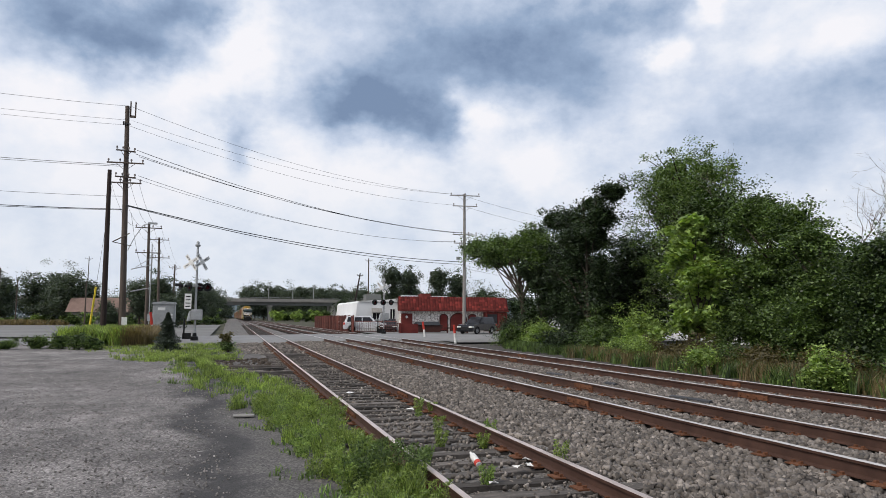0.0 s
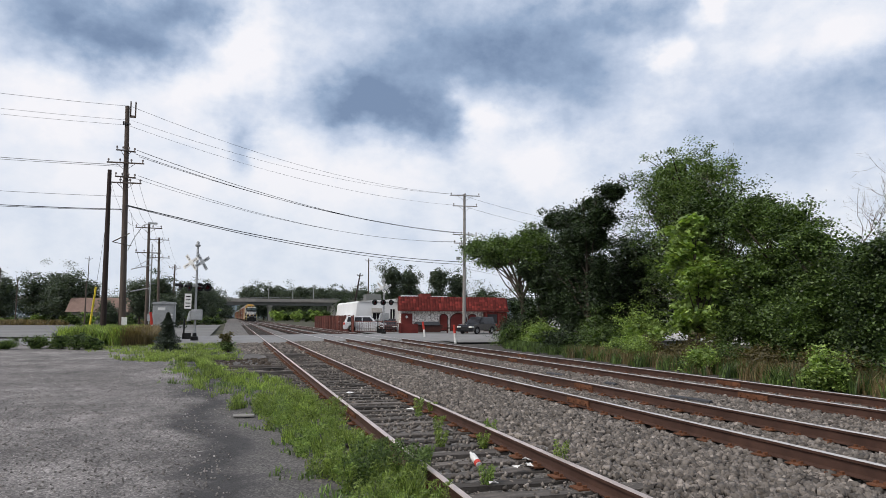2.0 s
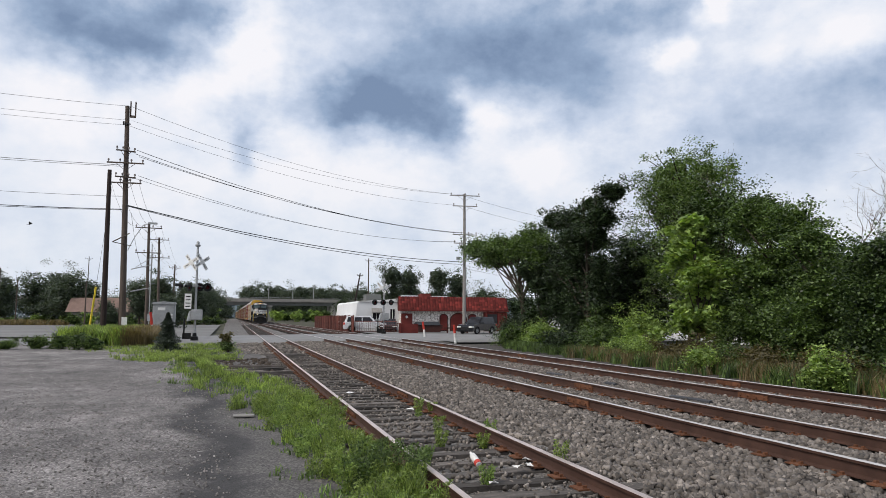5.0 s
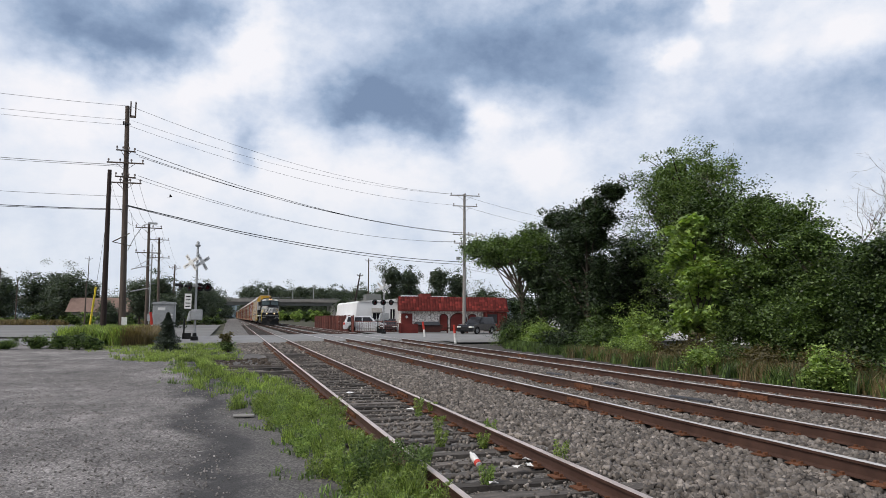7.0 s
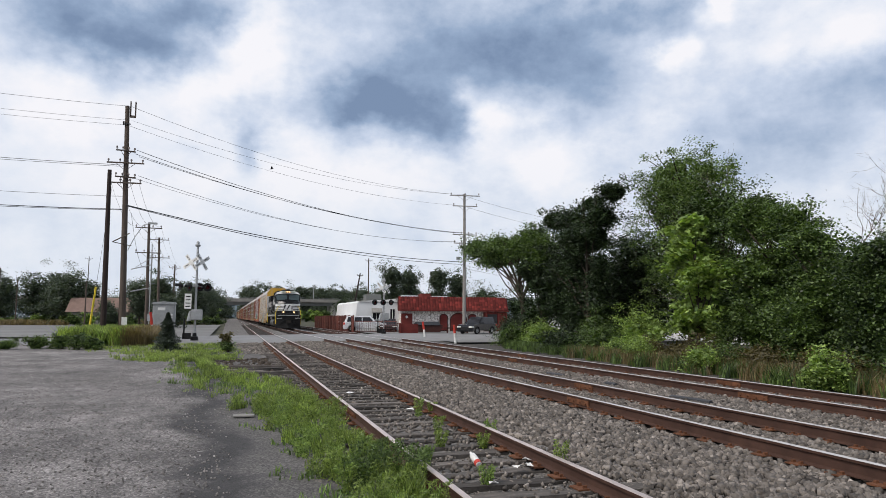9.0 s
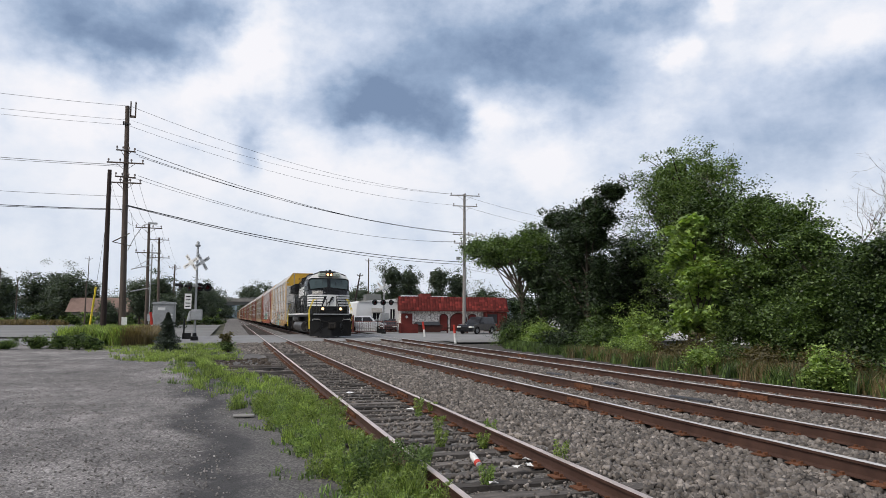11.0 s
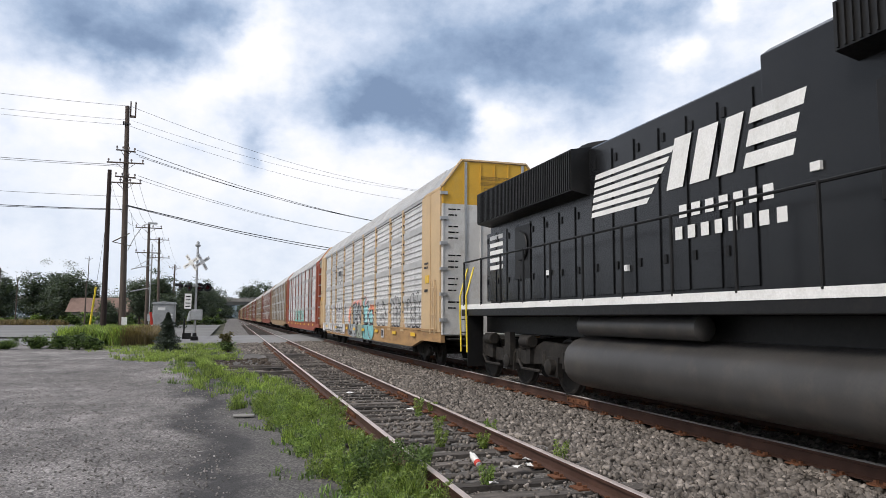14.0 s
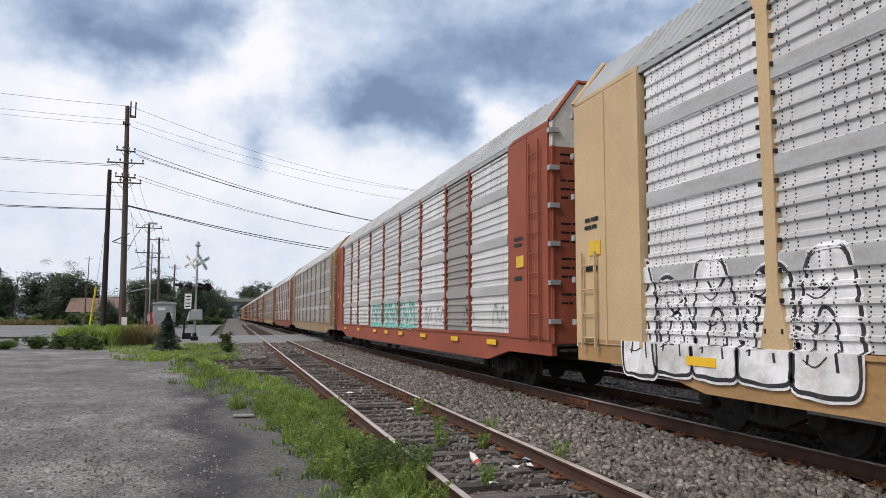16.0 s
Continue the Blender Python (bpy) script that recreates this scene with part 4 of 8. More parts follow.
        bar_text(bt, s * 1.064, 10.1, 8.4, 2.86, 3.04, (0.1, 0.11, 0.1, 0.1, 0.1, 0.08, 0.1))
        bar_text(bt, s * 1.064, 10.2, 8.2, 2.56, 2.74, (0.08, 0.08, 0.08, 0.07, 0.08, 0.07, 0.08, 0.08))
        tagged(part("side_wordmark", bt, M_WHITE, loco, "white bars in place of a name"), kind="stuff")
        rb = Mesh()
        stripes(rb, s * 1.048, 17.58, 16.75, 2.6, 3.5, 5, 0.45, 0.0)
        part("rear_bars", rb, M_WHITE, loco, "white bars at the rear of the hood")
        for yy, z in ((7.6, 3.05), (6.4, 2.2), (14.2, 2.3), (11.4, 2.2)):
            part("placard", Mesh().box(min(s * 1.06, s * 1.1), max(s * 1.06, s * 1.1), yy, yy + 0.14, z, z + 0.1), M_WHITE, loco)
        # fuel tank side pieces: air reservoirs over the tank
        part("air_reservoir", Mesh().lathe([(0, 0.1), (0.05, 0.17), (3.2, 0.17), (3.25, 0.1)], (s * 1.2, 9.4, 1.33), "y", 16), M_TANK, loco, smooth=40)
    tank = []
    for k in range(28):
        a = 2 * math.pi * k / 28
        c, q = math.cos(a), math.sin(a)
        tank.append((1.44 * math.copysign(abs(c) ** 0.55, c), 0.7 + 0.5 * math.copysign(abs(q) ** 0.75, q)))
    part("fuel_tank", Mesh().prism(tank, "y", 5.9, 12.95), M_TANK, loco, "dusty grey-black fuel tank", smooth=50)
    part("blower_housing", Mesh().box(-1.0, 1.0, 4.7, 7.2, 4.8, 4.9), M_BLACK_DULL, loco, bevel=0.03)
    part("exhaust_stack", Mesh().box(-0.3, 0.3, 9.6, 10.5, 4.6, 4.84), M_BLACK_DULL, loco, bevel=0.03)
    for yy in (13.6, 15.1, 16.6):
        part("radiator_fan", Mesh().lathe([(0, 0.66), (0.16, 0.66), (0.17, 0.6), (0.1, 0.56)], (0, yy, 4.62), "z", 24), M_BLACK_DULL, loco, smooth=40)
    part("horn", Mesh().lathe([(0, 0.05), (-0.3, 0.09), (-0.34, 0.12)], (0.25, 2.3, 4.97), "y", 10).lathe([(0, 0.04), (-0.26, 0.08), (-0.3, 0.1)], (0.0, 2.3, 4.95), "y", 10).box(-0.1, 0.35, 2.25, 2.4, 4.78, 4.92), M_BLACK_DULL, loco, smooth=40)
    part("air_conditioner", Mesh().box(-0.6, 0.6, 1.3, 2.0, 4.8, 4.93), M_BLACK_DULL, loco, bevel=0.03)
    part("rear_coupler", Mesh().box(-0.14, 0.14, 18.3, 19.45, 0.72, 0.98), M_GRIME, loco)
    for s in (-1, 1):
        st = Mesh()
        for z in (0.42, 0.75, 1.08, 1.4):
            st.box(min(s * 1.1, s * 1.5), max(s * 1.1, s * 1.5), 18.0, 18.4, z, z + 0.03)
        st.box(min(s * 1.08, s * 1.1), max(s * 1.08, s * 1.1), 17.95, 18.45, 0.35, 1.6).box(min(s * 1.1, s * 1.5), max(s * 1.1, s * 1.5), 17.9, 17.94, 0.3, 1.6)
        part("rear_steps", st, M_BLACK_DULL, loco)
        for yy in (17.95, 18.42):
            part("grab_rail", Mesh().tube([(s * 1.5, yy, 0.62), (s * 1.53, yy, 1.6), (s * 1.53, yy, 2.0), (s * 1.3, yy + 0.1, 2.7)], 0.024, n=7), M_HANDRAIL_Y, loco, "yellow grab rail")
        hw = part("hand_brake", Mesh().lathe([(0, 0.3), (s * 0.02, 0.32), (s * 0.04, 0.3)], (s * 1.07, 15.6, 3.0), "x", 20).box(min(s * 1.03, s * 1.06), max(s * 1.03, s * 1.06), 15.2, 16.0, 2.3, 3.45), M_BLACK_DULL, loco, smooth=40)
    t1, w1 = loco_truck(loco, 0, 1, (0.4, 2.45, 4.55))
    t2, w2 = loco_truck(loco, 0, 1, (14.0, 16.08, 18.15))
    return loco, w1 + w2


LOCO, LOCO_WHEELS = locomotive()

CAR_LEN, CAR_PITCH, CAR_FIRST = 25.85, 26.85, 20.0


def corrugated_panel(length, z0, z1, mat, ribs=22):
    """One side panel with horizontal ribs standing proud."""
    m = Mesh()
    prof = []
    step = (z1 - z0) / ribs
    for i in range(ribs):
        z = z0 + step * i
        prof += [(0.0, z), (0.0, z + step * 0.58), (-0.03, z + step * 0.66), (-0.03, z + step * 0.92)]
    prof.append((0.0, z1))
    k = len(prof)
    for yy in (0, length):
        m.v += [(x, yy, z) for x, z in prof]
    m.f = [(j, j + 1, k + j + 1, k + j) for j in range(k - 1)]
    m.add([(0.05, 0, z0), (0.05, length, z0), (0.05, length, z1), (0.05, 0, z1)], [(0, 1, 2, 3)])
    return m.data("panel", mat)


def punched(n, y, z):
    """Upright rows of small holes: 1 inside a hole, else 0."""
    fy = n.math("SUBTRACT", n.math("FRACT", n.math("MULTIPLY", y, 7.4)), 0.5)
    fz = n.math("SUBTRACT", n.math("FRACT", n.math("MULTIPLY", z, 22.0)), 0.5)
    d = n.math("SQRT", n.math("ADD", n.math("MULTIPLY", n.math("MULTIPLY", fy, 3.0), n.math("MULTIPLY", fy, 3.0)), n.math("MULTIPLY", fz, fz)))
    wide = n.math("GREATER_THAN", n.math("FRACT", n.math("MULTIPLY", y, 0.93)), 0.22)
    return n.math("MULTIPLY", n.math("LESS_THAN", d, 0.26), wide)


def panel_material(name, colour, dirt):
    """Galvanised sheet with rows of small punched holes and streaks."""
    n = Nodes(name)
    sep = n.add("ShaderNodeSeparateXYZ")
    n.link(n.coord, sep.inputs[0])
    y, z = sep.outputs[1], sep.outputs[2]
    big = n.noise(0.8, 5, 0.65, stretch=(1, 0.5, 2.5))
    base = n.ramp(big, (0.3, tuple(c * 0.86 for c in colour)), (0.7, tuple(c * 1.1 for c in colour)))
    rnd = n.add("ShaderNodeObjectInfo").outputs["Random"]
    base = n.mix(0.7, base, n.ramp(rnd, (0, 0.8), (1, 1.12)), "MULTIPLY")
    streak = n.ramp(n.noise(2.5, 4, 0.6, stretch=(1, 4, 0.25)), (0.52, 0.0), (0.75, 0.55))
    base = n.mix(streak, base, dirt)
    base = n.mix(punched(n, y, z), base, (0.02, 0.02, 0.02))
    n.set(base, 0.5, 0.2)
    n.bump(n.noise(6, 3), 0.06, 0.01)
    return n.mat


M_PANEL = panel_material("punched_panel", (0.655, 0.655, 0.66), (0.36, 0.33, 0.3))
M_PANEL_GREY = panel_material("punched_panel_grey", (0.36, 0.345, 0.325), (0.2, 0.17, 0.14))
M_PANEL_PINK = panel_material("punched_panel_rusty", (0.45, 0.4, 0.37), (0.3, 0.14, 0.09))
PANEL_Z = (1.14, 4.96)
POSTS = (1.98, 4.48, 6.42, 9.03, 11.75, 14.35, 16.98, 19.68, 21.5, 23.9)
END_BAY = 1.95


def autorack(label, paint, panel_mat, sill_mat, end_low, end_high, ladder_end, odd=()):
    car = empty("autorack_car", label, "freight car", "autorack cars of the train")
    body = Mesh()
    # flat car deck and inner box, so that light does not pass
    body.box(-1.42, 1.42, 0.08, CAR_LEN - 0.08, 0.95, 5.0)
    part("rack_body", body, M_GREYGALV, car)
    # sill
    for s in (-1, 1):
        m = Mesh().prism([(0.0, 0.78), (2.0, 0.78), (3.2, 0.55), (CAR_LEN - 3.2, 0.55), (CAR_LEN - 2.0, 0.78), (CAR_LEN, 0.78), (CAR_LEN, 1.13), (0, 1.13)], "x", s * 1.44, s * 1.55)
        m.box(min(s * 1.5, s * 1.58), max(s * 1.5, s * 1.58), 0.3, CAR_LEN - 0.3, 1.08, 1.13)
        part("side_sill", m, sill_mat, car)
    part("underframe", Mesh().box(-0.45, 0.45, 0.2, CAR_LEN - 0.2, 0.62, 0.98).box(-1.3, 1.3, 6, 6.3, 0.5, 0.95).box(-1.3, 1.3, 19.4, 19.7, 0.5, 0.95).box(-0.9, -0.2, 12, 14.5, 0.45, 0.9), M_GRIME, car)
    part("brake_pipe", Mesh().tube([(-1.3, 4.5, 0.5), (-1.3, CAR_LEN - 4.5, 0.5)], 0.025, n=6), M_ALU, car, "bare metal pipe under the sill")
    # roof: sloping shoulders and a corrugated top
    roof = Mesh().prism([(-1.56, 4.97), (-1.56, 5.08), (-0.98, 5.82), (-0.5, 5.88), (0.5, 5.88), (0.98, 5.82), (1.56, 5.08), (1.56, 4.97)], "y", 0.02, CAR_LEN - 0.02)
    part("roof", roof, M_ROOF_GALV, car)
    ribs = Mesh()
    yy = 1.3
    while yy < CAR_LEN - 1.3:
        for s in (-1, 1):
            v = [(s * 1.575, yy, 5.06), (s * 0.99, yy, 5.85), (s * 0.99, yy + 0.07, 5.85), (s * 1.575, yy + 0.07, 5.06), (s * 1.53, yy - 0.03, 5.04), (s * 0.95, yy - 0.03, 5.81), (s * 0.95, yy + 0.1, 5.81), (s * 1.53, yy + 0.1, 5.04)]
            ribs.add(v, [(0, 1, 2, 3), (0, 4, 5, 1), (2, 6, 7, 3)])
        yy += 0.2
    tagged(part("roof_ribs", ribs, M_ROOF_GALV, car), kind="stuff")
    # end caps: chamfered gable of two painted zones, with door leaves, hinges and edges
    for y0, sgn in ((0.0, -1), (CAR_LEN, 1)):
        low = Mesh().prism([(-1.55, 1.0), (-1.55, 4.6), (1.55, 4.6), (1.55, 1.0)], "y", y0, y0 + sgn * 0.04)
        high = Mesh().prism([(-1.55, 4.6), (-1.55, 5.1), (-0.97, 5.84), (0.97, 5.84), (1.55, 5.1), (1.55, 4.6)], "y", y0, y0 + sgn * 0.04)
        door = part("end_door", low, end_low, car)
        part("door_top", high, end_high, door)
        for x in (-1.52, -0.86, -0.42, 0.0, 0.42, 0.86, 1.52):
            top = 5.8 if abs(x) < 1 else 5.08
            w, grey = (0.035, True) if abs(x) == 0.86 else (0.014, False)
            ya, yb = min(y0 + sgn * 0.03, y0 + sgn * 0.07), max(y0 + sgn * 0.03, y0 + sgn * 0.07)
            part("door_post", Mesh().box(x - w, x + w, ya, yb, 1.0, 4.6), M_ALU if grey else end_low, door)
            part("door_post", Mesh().box(x - w, x + w, ya, yb, 4.6, top), M_ALU if grey else end_high, door)
        part("roof_cap", Mesh().tube([(-1.56, y0 + sgn * 0.03, 5.08), (-0.98, y0 + sgn * 0.03, 5.86), (0.98, y0 + sgn * 0.03, 5.86), (1.56, y0 + sgn * 0.03, 5.08)], 0.045, n=6), paint, door)
        for s in (-1, 1):
            for z in (1.35, 2.05, 2.75, 3.45, 4.15, 4.85):
                part("hinge", Mesh().box(s * 1.5 - 0.1, s * 1.5 + 0.1, min(y0, y0 + sgn * 0.1), max(y0, y0 + sgn * 0.1), z, z + 0.09), M_ALU, door)
        pr = Mesh()
        rr = np.random.default_rng(3)
        for z in np.arange(1.7, 4.5, 0.16):
            if (z * 10) % 7 < 4.6:
                bar_text(pr, y0 + sgn * 0.092, -1.38, -0.98, z, z + 0.04, (rr.uniform(0.3, 0.6), rr.uniform(0.1, 0.35)), "y")
        tagged(part("door_print", pr, M_BLACK, door), "rows of small black print as bars", kind="stuff")
        part("coupler", Mesh().box(-0.14, 0.14, min(y0, y0 + sgn * 0.48), max(y0, y0 + sgn * 0.48), 0.72, 0.98), M_GRIME, car)
        part("platform", Mesh().box(-1.4, 1.4, min(y0, y0 + sgn * 0.3), max(y0, y0 + sgn * 0.3), 0.86, 0.9), M_GRIME, car)
    # side panels, posts and end bays
    pw = 0.045 if ladder_end else 0.085
    out = [(-pw, 1.12), (pw, 1.12), (pw, 4.86), (pw * 1.9, 5.06), (-pw * 1.9, 5.06), (-pw, 4.86)]
    if not ladder_end:
        out = [(-0.24, 1.0), (0.24, 1.0), (pw, 1.7)] + out[2:] + [(-pw, 1.7)]
    post = Mesh().prism(out, "x", -1.562, -1.48)
    post = post.data("post", paint)
    bolt = Mesh()
    for z in np.arange(1.3, 4.9, 0.32):
        bolt.box(-1.572, -1.53, -0.135, -0.11, z, z + 0.05).box(-1.572, -1.53, 0.11, 0.135, z, z + 0.05)
    bolt = bolt.data("bolts", M_GRIME)
    turn = Matrix.Rotation(math.pi, 4, "Z")
    made = {}
    for i in range(len(POSTS) - 1):
        width = POSTS[i + 1] - POSTS[i] - 0.16
        flat = Mesh()
        for z in (0.0,):
            flat.box(-0.042, -0.028, 0, width, z, z + 0.2)
        made[i] = (corrugated_panel(width, *PANEL_Z, M_PANEL_GREY if i in odd else panel_mat), flat.data("band", M_PANEL_GREY if i in odd else M_GALV), width)
    for s in (-1, 1):
        side = Matrix.Identity(4) if s < 0 else Matrix.Translation((0, CAR_LEN, 0)) @ turn
        for i in range(len(POSTS) - 1):
            y0 = POSTS[i]
            pan, band, width = made[i]
            p = part("panel", pan, None, car, at=side @ Matrix.Translation((-1.5, y0 + 0.08, 0)))
            for z in (1.95, 3.0, 4.05):
                part("band", band, None, car, at=side @ Matrix.Translation((-1.5, y0 + 0.08, z)))
            if i:
                part("post", post, None, car, at=side @ Matrix.Translation((0, y0, 0)))
                tagged(part("bolts", bolt, None, car, at=side @ Matrix.Translation((0, y0, 0))), kind="stuff")
        for e0, e1 in ((0.0, END_BAY), (CAR_LEN - END_BAY, CAR_LEN)):
            m = Mesh().box(-1.575, -1.45, e0 + 0.02, e1, 1.05, 5.02)
            m.prism([(e0 + 0.02, 5.02), (e1, 5.02), (e1 - 0.3, 5.1), (e0 + 0.02, 5.1)], "x", -1.575, -1.5)
            bay = part("end_bay", m, paint, car, at=side, bevel=0.012)
            mid = (e0 + e1) / 2
            part("bay_seam", Mesh().box(-1.592, -1.57, mid - 0.02, mid + 0.02, 1.05, 5.02).box(-1.592, -1.57, e0 + 0.02, e0 + 0.09, 1.05, 5.02), paint, bay)
            ly = e0 + 0.3 if e0 < 1 else e1 - 0.75
            hi = 4.8 if ladder_end else 2.5
            stile = Mesh().box(-1.66, -1.62, 0, 0.03, 1.0, hi).data("ladder_rail", paint)
            rung = Mesh().tube([(-1.64, 0, 0), (-1.64, 0.44, 0)], 0.014, n=5).data("ladder_rung", paint)
            for k in range(2):
                part("ladder_rail", stile, None, bay, at=(0, ly + 0.42 * k, 0))
            z = 1.15
            while z < hi:
                part("ladder_rung", rung, None, bay, at=(0, ly, z))
                z += 0.38
            part("placard", Mesh().box(-1.595, -1.578, mid - 0.25 + 0.4, mid + 0.1 + 0.4, 2.45, 2.68), M_YELLOW, bay, "small yellow sign")
            pr = Mesh()
            bar_text(pr, -1.59, mid + 0.2, mid + 0.75, 3.0, 3.06, (0.4, 0.3))
            bar_text(pr, -1.59, mid + 0.25, mid + 0.7, 2.88, 2.94, (0.3, 0.5))
            bar_text(pr, -1.59, mid + 0.25, mid + 0.7, 2.2, 2.28, (0.8,))
            tagged(part("stencil_print", pr, M_BLACK_DULL, bay), "small black stencil print as bars", kind="stuff")
    # trucks
    wheels = []
    for yc in (3.55, CAR_LEN - 3.55):
        m = Mesh()
        for s in (-1, 1):
            x0, x1 = (0.9, 1.06) if s > 0 else (-1.06, -0.9)
            m.prism([(yc - 1.15, 0.4), (yc - 1.1, 0.56), (yc - 0.4, 0.68), (yc + 0.4, 0.68), (yc + 1.1, 0.56), (yc + 1.15, 0.4), (yc + 0.75, 0.42), (yc + 0.35, 0.24), (yc - 0.35, 0.24), (yc - 0.75, 0.42)], "x", x0, x1)
            for d in (-0.89, 0.89):
                m.lathe([(0, 0.13), (s * 0.14, 0.13), (s * 0.17, 0.07)], (s * 1.0, yc + d, 0.42), "x", 12)
            for d in (-0.2, 0, 0.2):
                m.lathe([(0, 0.075), (0.26, 0.075)], (s * 1.03, yc + d, 0.32), "z", 8)
        m.box(-0.95, 0.95, yc - 0.18, yc + 0.18, 0.4, 0.64)
        tr = part("truck", m, M_GRIME, car, smooth=35)
        wheels += [wheelset(tr, yc + d, 0.42) for d in (-0.89, 0.89)]
    return car, wheels


M_ENDSILVER = M_ENDWHITE
CAR_A, WHEELS_A = autorack("tan autorack car with silver punched panels, yellow top and spray-painted sides", M_TAN, M_PANEL, M_SILL, M_ENDWHITE, M_ENDYELLOW, False)
CAR_B, WHEELS_B = autorack("oxide red autorack car with silver corrugated side panels", M_RED, M_PANEL, M_RED, M_RED, M_ENDWHITE, True, (1,))
M_DULLTAN = worn("dull_brown_tan_paint", (0.3, 0.215, 0.135), 0.7, 0, 0.8, 0.2, (0.16, 0.11, 0.075), 0.5, 0.08, 30)
CAR_C, WHEELS_C = autorack("dull brown-tan autorack car with grey side panels", M_DULLTAN, M_PANEL_GREY, M_DULLTAN, M_DULLTAN, M_ENDYELLOW, True)
CAR_D, WHEELS_D = autorack("maroon autorack car with rust-stained side panels", M_BROWNRED, M_PANEL_PINK, M_BROWNRED, M_BROWNRED, M_ENDWHITE, True)
CARS = [CAR_A, CAR_B, CAR_C, CAR_D]
for source in (CAR_C, CAR_D, CAR_C, CAR_B, CAR_C, CAR_D, CAR_C, CAR_A, CAR_C, CAR_D, CAR_C):
    CARS.append(copy_thing(source, Matrix.Identity(4)))


# ------------------------------------------------------------ trees along the tracks
tree("tree", "spreading tree with bright upper leaves by the tracks", (19.2, 44.0, -0.4), [(-0.2, 3.4, 6.9, 1.9, 2.6, 0.9), (-0.4, 7.4, 7.3, 1.4, 2.4, 0.8), (0.3, 0.4, 6.7, 1.7, 2.4, 1.0), (0.2, 4.4, 6.2, 1.6, 3.4, 0.6), (0.4, -1.4, 7.3, 0.9, 1.2, 0.7), (0.1, -3.2, 6.2, 1.2, 1.8, 1.0)], 1, 34000, 0.14, M_LEAF_MID, 0.22, 0.36, hollow=0.3, core=0.45)
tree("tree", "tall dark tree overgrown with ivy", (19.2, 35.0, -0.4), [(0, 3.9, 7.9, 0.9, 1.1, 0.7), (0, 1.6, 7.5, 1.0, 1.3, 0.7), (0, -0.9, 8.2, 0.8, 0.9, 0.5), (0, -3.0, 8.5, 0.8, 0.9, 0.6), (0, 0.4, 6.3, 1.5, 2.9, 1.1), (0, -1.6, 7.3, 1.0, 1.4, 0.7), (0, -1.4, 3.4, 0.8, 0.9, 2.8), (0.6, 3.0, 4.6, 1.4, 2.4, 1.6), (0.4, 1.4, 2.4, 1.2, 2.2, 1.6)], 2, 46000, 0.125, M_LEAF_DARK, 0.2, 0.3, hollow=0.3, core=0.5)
tree("tree", "tall airy tree rising over the tree line", (23.0, 31.0, -0.4), [(0, 0.3, 9.3, 2.2, 2.7, 1.5), (0, 1.6, 8.5, 2.0, 2.1, 1.5), (0, -1.6, 8.4, 2.0, 2.1, 1.5), (0, 0, 7.0, 2.2, 3.4, 1.5), (0, 0, 4.5, 2.4, 3.4, 2.2)], 3, 52000, 0.10, M_LEAF_AIRY, 0.2, 0.3, limbs=90, hollow=0.5, core=0.12)
tree("tree", "bright-leaved young tree before the tree line", (17.6, 23.4, -0.4), [(0, 0, 5.6, 0.7, 0.9, 0.6), (0, 0.4, 4.5, 0.9, 0.9, 0.8), (0, -0.3, 3.4, 0.9, 1.0, 0.8), (0.1, 0.3, 1.9, 0.9, 1.1, 1.0)], 4, 7000, 0.2, M_LEAF_BRIGHT, 0.1, 0.26, hollow=0.4)
tree("tree", "leafy roadside tree beside the tracks", (21.5, 27.0, -0.4), [(0, 0, 6.6, 1.5, 1.8, 1.2), (0, 0.8, 4.4, 1.8, 2.2, 1.6), (0.4, -2.4, 6.4, 1.3, 1.5, 1.0), (0, -1, 2.4, 1.8, 2.6, 1.6)], 5, 36000, 0.11, M_LEAF_DEEP, 0.2, 0.3, core=0.5)
tree("tree", "leafy roadside tree beside the tracks", (19.4, 21.2, -0.4), [(0, 0.9, 5.5, 1.2, 1.2, 0.9), (0, -0.8, 5.2, 1.1, 1.1, 0.8), (0, 0.2, 3.6, 1.4, 1.9, 1.3), (-0.3, 0, 1.8, 1.5, 2.0, 1.3)], 6, 40000, 0.095, M_LEAF_MID, 0.16, 0.26, core=0.5)
tree("tree", "light green roadside tree beside the tracks", (18.4, 18.0, -0.4), [(0, 0.3, 4.3, 0.9, 0.9, 0.7), (0, -0.5, 3.0, 1.1, 1.2, 1.1), (-0.2, 0.2, 1.6, 1.3, 1.6, 1.2)], 7, 26000, 0.095, M_LEAF_MID, 0.14, 0.24, core=0.4)
tree("tree", "leafy roadside tree beside the tracks", (17.9, 14.6, -0.4), [(0, 0.8, 3.6, 0.9, 1.0, 0.8), (0, -0.6, 3.9, 0.8, 0.9, 0.8), (-0.2, 0.2, 2.2, 1.3, 1.6, 1.2), (0.2, -2.2, 4.2, 1.1, 1.1, 1.3), (-0.4, 0.2, 0.9, 1.3, 1.8, 0.9)], 8, 38000, 0.09, M_LEAF_DEEP, 0.14, 0.24, core=0.5)
